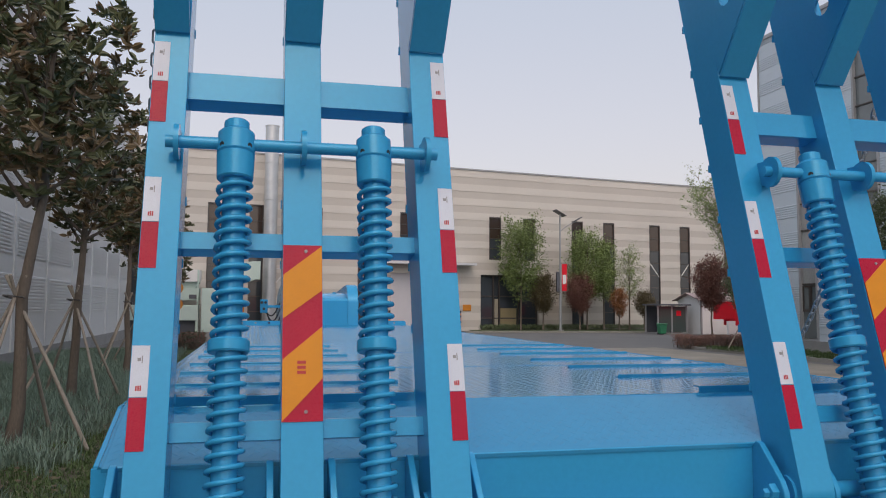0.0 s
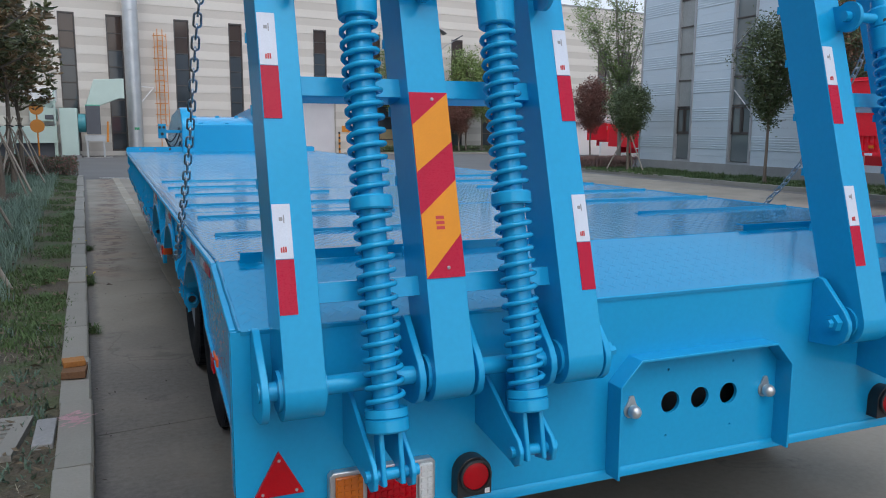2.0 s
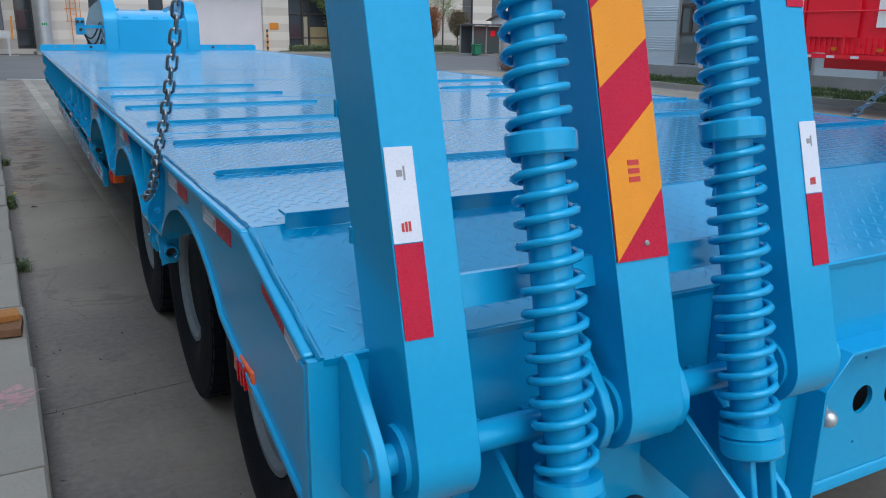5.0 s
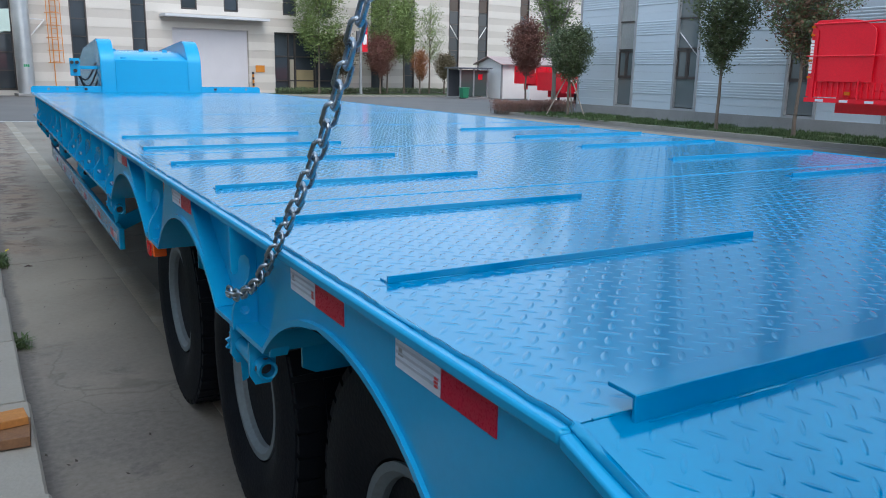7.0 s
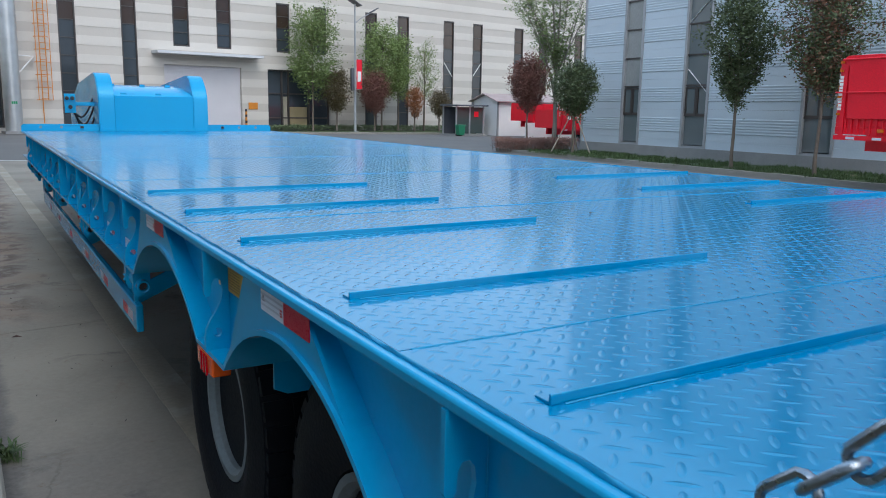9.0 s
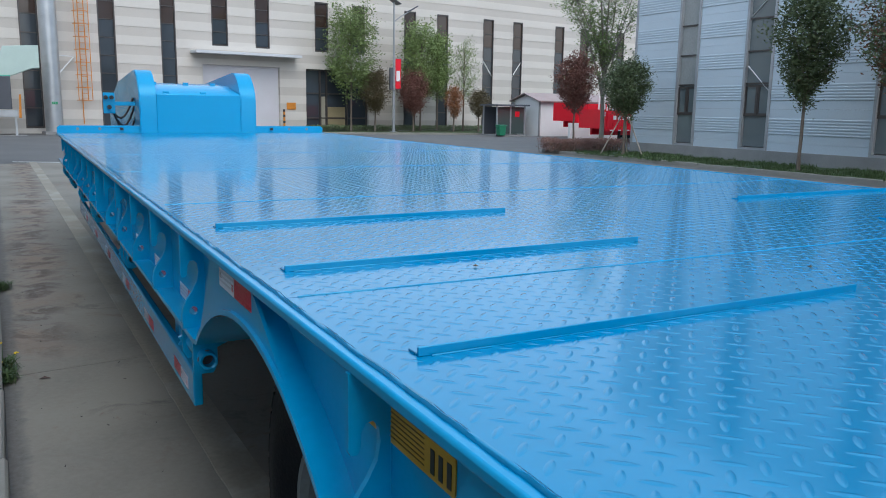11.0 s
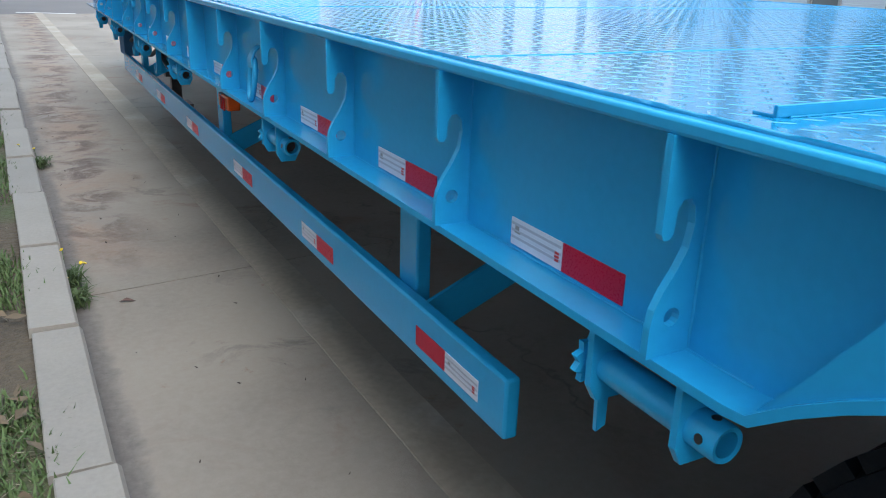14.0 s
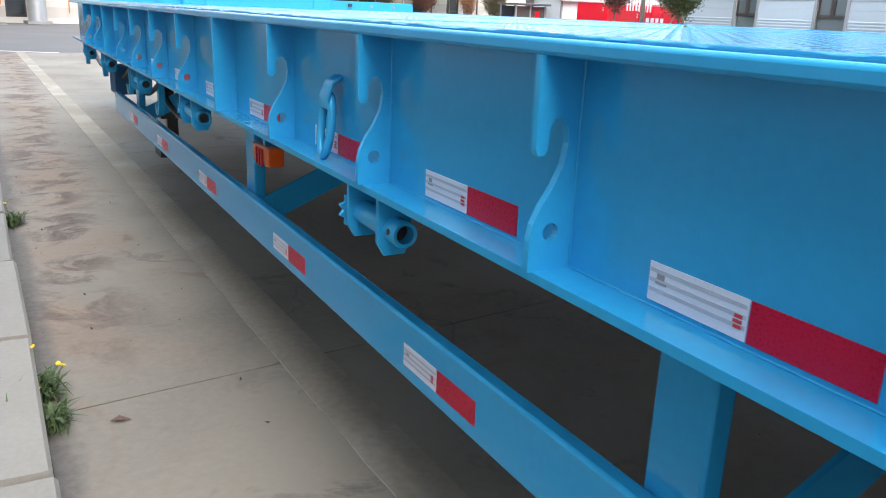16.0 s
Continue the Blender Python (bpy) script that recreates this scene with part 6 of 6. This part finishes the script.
def hedge(outline, h, materials, label, n, leaf, seed):
    r = np.random.default_rng(seed)
    cx = sum(p[0] for p in outline) / 4
    cy = sum(p[1] for p in outline) / 4
    g = thing("hedge", (cx, cy, 0.1), label, "hedge")
    (ax, ay), (bx, by), (ccx, ccy), (dx, dy) = outline
    twigs = M()
    for i in range(int(n / 40)):
        u, v = r.random(), r.random()
        x = (ax * (1 - u) + bx * u) * (1 - v) + (dx * (1 - u) + ccx * u) * v
        y = (ay * (1 - u) + by * u) * (1 - v) + (dy * (1 - u) + ccy * u) * v
        twigs.tube([(x, y, 0.02), (x + r.normal(0, 0.1), y + r.normal(0, 0.1), h * 0.8)], [0.012, 0.006], 4)
    part("twig_mass", twigs, BARK, g, kind="stuff")
    for k, mt in enumerate(materials):
        c = M()
        for _ in range(int(n / len(materials))):
            u, v, w = r.random(), r.random(), r.random() ** 0.6
            x = (ax * (1 - u) + bx * u) * (1 - v) + (dx * (1 - u) + ccx * u) * v
            y = (ay * (1 - u) + by * u) * (1 - v) + (dy * (1 - u) + ccy * u) * v
            top = h * (0.9 + 0.2 * noise.noise((x * 1.5, y * 1.5, 0)))
            o = Vector((x, y, 0.08 + top * w))
            a = Vector(r.normal(0, 1, 3)).normalized()
            s = a.orthogonal().normalized()
            q = len(c.v)
            c.v += [tuple(o), tuple(o + a * leaf * 0.5 + s * leaf * 0.3), tuple(o + a * leaf), tuple(o + a * leaf * 0.5 - s * leaf * 0.3)]
            c.f.append((q, q + 1, q + 2, q + 3))
        part("foliage", c, mt, g, flat=True, kind="stuff")
    return g


hedge([(-5.6, 28.0), (-2.95, 28.0), (-3.1, 30.0), (-5.6, 30.0)], 0.72, (LEAF_D, LEAF_R), "low clipped hedge of green and red-brown leaves at the corner", 7000, 0.07, 1)
hedge([(16.6, 28.2), (20.2, 27.5), (20.2, 28.8), (16.8, 29.4)], 0.55, (LEAF_R, LEAF_R, LEAF_R, LEAF_T), "low clipped hedge of reddish leaves", 8000, 0.07, 2)
hedge([(15.0, 53.4), (35.0, 54.9), (35.0, 55.6), (15.0, 54.0)], 0.42, (LEAF_M,), "low dark green hedge before the factory hall", 6000, 0.14, 3)


# ---- street lamp ----
lamp = thing("street_lamp", (20.75, 52.4, 0.05), "tall grey solar street lamp with a red banner", "street lamp")
part("pole", M().tube([(20.75, 52.4, 0.0), (20.75, 52.4, 8.7)], [0.10, 0.055], 12), FRAME_G, lamp, smooth=60)
part("base", M().box(20.55, 20.95, 52.2, 52.6, 0.0, 0.12), FRAME_G, lamp)
part("arm", M().tube([(20.75, 52.4, 7.4), (21.15, 52.3, 7.75), (22.15, 52.1, 8.35)], 0.035, 8), FRAME_G, lamp)
part("lamp_head", M().beam((21.65, 52.2, 8.1), (22.35, 52.05, 8.5), 0.25, 0.08), DGREY, lamp, bevel=0.02)
part("solar_panel", M().beam((20.3, 52.4, 9.0), (21.1, 52.35, 8.55), 0.9, 0.04), DGREY, lamp)
part("banner", M().box(20.87, 21.27, 52.38, 52.40, 3.0, 5.0), RED, lamp, "red banner with a white band")
part("banner_band", M().box(20.93, 21.21, 52.372, 52.379, 3.5, 4.2), WHITE, lamp)
part("banner_rod", M().beam((20.75, 52.39, 5.03), (21.3, 52.39, 5.03), 0.03, 0.03).beam((20.75, 52.39, 2.98), (21.3, 52.39, 2.98), 0.03, 0.03), FRAME_G, lamp)
part("control_box", M().box(20.45, 20.65, 52.3, 52.5, 2.9, 4.4), DGREY, lamp)

# ---- glass shelter, bin, white hut ----
sh = thing("shelter", (26.25, 47.5, 0), "small grey glass shelter with a flat roof", "shelter")
part("roof", M().box(25.35, 27.85, 46.3, 48.6, 1.95, 2.05), DGREY, sh, bevel=0.02)
for x in (25.5, 26.55, 27.65):
    part("post", M().box(x - 0.05, x + 0.05, 46.6, 46.66, 0, 1.95), FRAME_G, sh)
    part("post", M().box(x - 0.05, x + 0.05, 48.3, 48.36, 0, 1.95), FRAME_G, sh)
for a, b in ((25.55, 26.5), (26.6, 27.6)):
    p = part("pane", M().box(a, b, 46.64, 46.66, 0.15, 1.88), glass("shelter_glass", (0.07, 0.095, 0.09), 0.1), sh)
    if a > 26.3:
        part("paper_mark", M().box(a + 0.3, a + 0.65, 46.63, 46.639, 1.25, 1.6), RED, p)
part("back_panel", M().box(25.55, 27.6, 48.37, 48.42, 0.1, 1.9), DGREY, sh)
part("floor", M().box(25.4, 27.75, 46.4, 48.5, -0.05, 0.08), PLINTH, sh)
bn = thing("litter_bin", (25.4, 45.9, 0), "green plastic wheeled litter bin", "bin")
part("bin_body", M().plate([(25.2, 0.06), (25.6, 0.06), (25.67, 0.66), (25.13, 0.66)], "y", 45.7, 46.15), BIN, bn, bevel=0.03)
part("lid", M().box(25.1, 25.7, 45.66, 46.2, 0.66, 0.74), BIN, bn, bevel=0.03)
part("wheel", M().tube([(25.18, 46.1, 0.07), (25.62, 46.1, 0.07)], 0.07, 10), PLASTIC, bn)
hut = thing("white_hut", (33, 48, 0), "white hut with a thin brown ridged roof", "building", kind="structure")
part("wall", M().box(28.4, 38.5, 46.0, 49.0, 0, 2.35).plate([(46.0, 2.35), (49.0, 2.35), (47.5, 2.75)], "x", 28.4, 38.5), WHITE, hut)
for y0, y1 in ((45.7, 47.5), (47.5, 49.3)):
    z0, z1 = (2.27, 2.80) if y0 < 47 else (2.80, 2.27)
    part("roof", M().plate([(y0, z0), (y1, z1), (y1, z1 + 0.05), (y0, z0 + 0.05)], "x", 28.1, 38.8), ROOFR, hut)
part("corner_post", M().box(28.36, 28.46, 45.95, 46.05, 0, 2.3), PLINTH, hut)


def red_trailer(at, length, z0, z1, along, label, wheels, width=2.4, ribs=9):
    """A parked red stake-bed trailer; along: 'x' or 'y'."""
    o = thing("red_trailer", at, label, "trailer", "red trailers parked in the yard")
    m = Matrix.Translation(at) @ (Matrix.Rotation(radians(-90), 4, "Z") if along == "y" else Matrix.Identity(4))
    part("side_board", M().box(0, length, 0, 0.06, z0 + 0.28, z1).move(m), RED, o, bevel=0.01)
    part("side_board", M().box(0, length, width - 0.06, width, z0 + 0.28, z1).move(m), RED, o)
    part("end_board", M().box(0, 0.06, 0.06, width - 0.06, z0 + 0.28, z1 + 0.05).move(m), RED, o)
    part("floor", M().box(0, length, 0, width, z0 + 0.12, z0 + 0.28).move(m), RED, o)
    part("rail", M().box(0, length, -0.05, 0.0, z0, z0 + 0.10).move(m), RED, o)
    for i in range(ribs):
        u = 0.15 + (length - 0.3) * i / (ribs - 1)
        part("stake_post", M().box(u - 0.05, u + 0.05, -0.045, 0, z0 + 0.1, z1).move(m), RED, o)
    for i in range(int(length / 0.14)):
        part("lower_rib", M().box(0.08 + i * 0.14, 0.12 + i * 0.14, -0.03, -0.002, z0 + 0.12, z0 + 0.46).move(m), RED, o)
    for i in range(3):
        part("marker_lamp", M().box(1.0 + i * 1.1, 1.14 + i * 1.1, -0.07, -0.05, z0 + 0.18, z0 + 0.25).move(m), AMBER, o)
        part("reflector", M().box(0.3 + i * 0.6, 0.5 + i * 0.6, -0.056, -0.05, z0 + 0.015, z0 + 0.07).move(m), TAPE_W, o)
    for i in range(7):
        part("end_lamp", M().box(-0.03, 0.0, 0.02, 0.08, z0 + 0.7 + i * 0.13, z0 + 0.78 + i * 0.13).move(m), LENSW if i % 3 else AMBER, o)
    part("chassis", M().box(0.3, length, width / 2 - 0.5, width / 2 - 0.35, z0 - 0.25, z0 + 0.12).box(0.3, length, width / 2 + 0.35, width / 2 + 0.5, z0 - 0.25, z0 + 0.12).move(m), RED, o)
    for u in wheels:
        for v in (0.15, width - 0.35):
            w = part("wheel", M().lathe([(0, 0.25), (0.02, 0.27), (0.2, 0.27), (0.22, 0.2)], m @ Vector((u, v, 0.5)), m.to_3x3() @ Vector((0, 1, 0)), 20), RIM, o)
            part("tyre", M().lathe([(0.0, 0.28), (-0.01, 0.44), (0.03, 0.5), (0.2, 0.5), (0.24, 0.44), (0.22, 0.28)], m @ Vector((u, v, 0.5)), m.to_3x3() @ Vector((0, 1, 0)), 24), RUBBER, w, smooth=40)
        part("axle", M().beam(m @ Vector((u, 0.3, 0.5)), m @ Vector((u, width - 0.3, 0.5)), 0.12, 0.12), PLASTIC, o)
        part("suspension", M().box(u - 0.1, u + 0.1, width / 2 - 0.5, width / 2 - 0.35, 0.45, z0 - 0.2).box(u - 0.1, u + 0.1, width / 2 + 0.35, width / 2 + 0.5, 0.45, z0 - 0.2).move(m), PLASTIC, o)
    for v in (0.35, width - 0.45):
        part("landing_leg", M().box(length * 0.2, length * 0.2 + 0.12, v, v + 0.12, 0, z0 + 0.12).move(m), PLASTIC, o)
    return o, m


near, mm = red_trailer((14.29, 11.96, 0), 12.0, 1.22, 2.92, "y", "bright red stake-bed trailer parked on the yard", (8.2, 9.5, 10.8), ribs=5)
# rounded sheet panel, rails and lamps on the near trailer's side
top = [(0.10, 2.95), (0.20, 3.02), (0.9, 3.03), (1.2, 2.99), (1.45, 2.90), (1.57, 2.80), (1.60, 2.66), (1.60, 1.68), (0.30, 1.68), (0.24, 2.80)]
part("sheet_panel", M().plate(top, "y", -0.075, -0.052).move(mm), RED, near, bevel=0.008)
part("mid_bar", M().tube([mm @ Vector((0.0, -0.10, 2.24)), mm @ Vector((5.0, -0.10, 2.26))], 0.016, 8), RED, near)
part("top_bar", M().tube([mm @ Vector((0.1, -0.09, 2.94)), mm @ Vector((1.3, -0.09, 2.95)), mm @ Vector((6.0, -0.09, 3.08))], 0.02, 8), RED, near)
part("latch_bar", M().tube([mm @ Vector((1.32, -0.09, 1.30)), mm @ Vector((1.32, -0.09, 1.75))], 0.018, 8), RED, near)
for i in range(10):
    part("writing_bar", M().box(0.04, 0.12, -0.052, -0.046, 1.86 + 0.075 * i, 1.92 + 0.075 * i).move(mm), WHITE, near)
for z in (1.75, 2.12, 2.68, 2.86):
    part("side_lamp", M().box(0.03, 0.11, -0.075, -0.046, z, z + 0.05).move(mm), AMBER, near, "small amber side lamp")
part("window_board", M().box(2.0, 2.5, -0.052, -0.046, 1.9, 2.65).move(mm), WHITE, near)
red_trailer((28.0, 41.5, 0), 6.0, 0.95, 2.15, "x", "bright red stake-bed trailer parked by the hut", (4.2, 5.3))
f2, m2 = red_trailer((26.9, 37.4, 0), 6.5, 0.62, 1.75, "x", "bright red stake-bed trailer parked by the hut", (4.6, 5.8))
for i in range(4):
    part("letter_block", M().box(0.5 + i * 0.33, 0.72 + i * 0.33, -0.052, -0.046, 1.25, 1.47).move(m2), WHITE, f2)

# barred headboard of the far trailer and the white wall below it
f1 = bpy.data.objects["red_trailer.001"]
for i in range(9):
    part("grille_bar", M().box(29.6 + i * 0.22, 29.68 + i * 0.22, 41.40, 41.46, 1.35, 2.75), WHITE, f1)
part("grille_rail", M().box(29.5, 31.5, 41.38, 41.47, 2.75, 2.83).box(29.5, 31.5, 41.38, 41.47, 1.28, 1.35), WHITE, f1)
solid("low_wall", M().box(27.3, 31.2, 41.15, 41.35, 0, 0.98), WHITE, "low white rendered wall before a red trailer", "wall", kind="structure", bevel=0.01)


# ---- plant at the foot of the factory hall ----
cab = thing("plant_cabinet", (-4.0, 49.0, 0), "pale mint steel plant cabinet with a plinth", "cabinet")
part("cabinet_body", M().box(-4.42, -3.50, 48.6, 50.2, 0.15, 2.85), MINT, cab, bevel=0.02)
part("cabinet_door", M().box(-4.36, -3.56, 48.57, 48.6, 0.3, 2.75), MINT, cab)
part("plinth", M().box(-4.5, -3.4, 48.5, 50.3, 0, 0.15), PLINTH, cab)
fan = thing("exhaust_fan", (-2.6, 49.2, 0), "grey exhaust fan with mint duct on a steel stand", "fan")
part("inlet_drum", M().lathe([(0, 0.55), (0.4, 0.55), (0.42, 0.5)], (-3.48, 49.3, 2.0), (1, 0, 0), 20), mk("teal_paint", (0.05, 0.26, 0.30), 0.45), fan, smooth=40)
part("fan_case", M().box(-3.05, -2.28, 48.8, 49.8, 1.35, 3.0), DGREY, fan, bevel=0.03)
part("stand", M().box(-3.15, -2.05, 48.7, 49.9, 0.95, 1.3).box(-3.1, -3.0, 48.75, 49.85, 0, 0.95).box(-2.2, -2.1, 48.75, 49.85, 0, 0.95), GALV, fan)
part("duct", M().plate([(-3.03, 3.0), (-2.30, 3.0), (-1.2, 3.45), (-0.9, 3.45), (-0.9, 4.6), (-2.53, 4.5)], "y", 48.85, 49.75), MINT, fan, bevel=0.02)
part("duct_band", M().box(-3.06, -2.27, 48.83, 49.77, 2.98, 3.06), mk("green_band", (0.10, 0.45, 0.32), 0.5), fan)
part("motor_guard", M().plate([(-2.0, 0.9), (-1.88, 0.9), (-1.84, 2.1), (-1.93, 2.1)], "y", 48.8, 49.4), ORANGE, fan)
part("foot", M().box(-3.3, -1.7, 48.6, 50.0, -0.05, 0.02), PLINTH, fan)
box2 = thing("filter_unit", (-6.5, 49.6, 0), "pale mint filter housing of stacked steel boxes", "cabinet")
part("lower_housing", M().box(-9.2, -4.68, 49.0, 51.0, 0.85, 1.80), MINT, box2, bevel=0.02)
part("middle_housing", M().box(-6.0, -4.62, 49.1, 50.8, 2.1, 2.85), MINT, box2, bevel=0.02)
part("upper_housing", M().box(-6.2, -4.60, 49.0, 50.9, 3.25, 4.0), WHITE, box2, bevel=0.02)
part("hopper", M().plate([(-6.1, 3.25), (-4.62, 3.25), (-4.9, 2.85), (-5.9, 2.85)], "y", 49.3, 50.6), MINT, box2)
for x in (-9.0, -6.9, -4.75):
    part("leg", M().box(x - 0.05, x + 0.05, 49.1, 49.2, 0, 0.85), MINT, box2)
part("corner_post", M().box(-4.72, -4.62, 48.95, 49.05, 0, 4.0), MINT, box2)
part("grille", M().box(-5.2, -4.75, 49.06, 49.09, 2.2, 2.45), DGREY, box2)
# dark box added to stand for the shadow under the housings
part("base_shadow_box", M().box(-9.1, -4.8, 49.4, 50.9, 0.0, 0.85), DGREY, box2)
sg = thing("round_sign", (-4.55, 34.0, 0), "orange post with two round orange plates seen from behind", "sign")
part("post", M().tube([(-4.55, 34, 0.0), (-4.55, 34, 2.7)], 0.03, 8), ORANGE, sg)
for z in (2.53, 1.81):
    part("round_plate", M().lathe([(0, 0.27), (0.015, 0.27)], (-4.55, 33.96, z), (0.25, -1, 0), 24), mk("ochre_plate", (0.45, 0.17, 0.02), 0.5), sg)
ladder = thing("cage_ladder", (1.3, 51.9, 0), "orange steel wall ladder with a cage on the factory hall", "ladder")
for u in (1.0, 1.73):
    part("cage_bar", M().beam(FAR @ Vector((u, -0.5, 1.85)), FAR @ Vector((u, -0.5, 7.6)), 0.04, 0.04, (0, 1, 0)), ORANGE, ladder)
for u in (1.27, 1.58):
    part("stile", M().beam(FAR @ Vector((u, -0.15, 0.55 if u < 1.4 else 1.85)), FAR @ Vector((u, -0.15, 7.9)), 0.05, 0.04, (0, 1, 0)), ORANGE, ladder)
for i in range(19):
    z = 1.95 + i * 0.31
    part("rung", M().beam(FAR @ Vector((1.27, -0.15, z)), FAR @ Vector((1.58, -0.15, z)), 0.025, 0.025), ORANGE, ladder)
for i in range(9):
    z = 1.87 + i * 0.7
    part("hoop", M().tube([FAR @ Vector((1.365 + 0.38 * math.cos(t), -0.12 - 0.55 * math.sin(t), z)) for t in np.linspace(0, math.pi, 11)], 0.022, 5), ORANGE, ladder)
for z in (1.95, 4.0, 6.5):
    part("wall_fixing", M().beam(FAR @ Vector((1.27, 0, z)), FAR @ Vector((1.27, -0.15, z)), 0.04, 0.04), ORANGE, ladder)
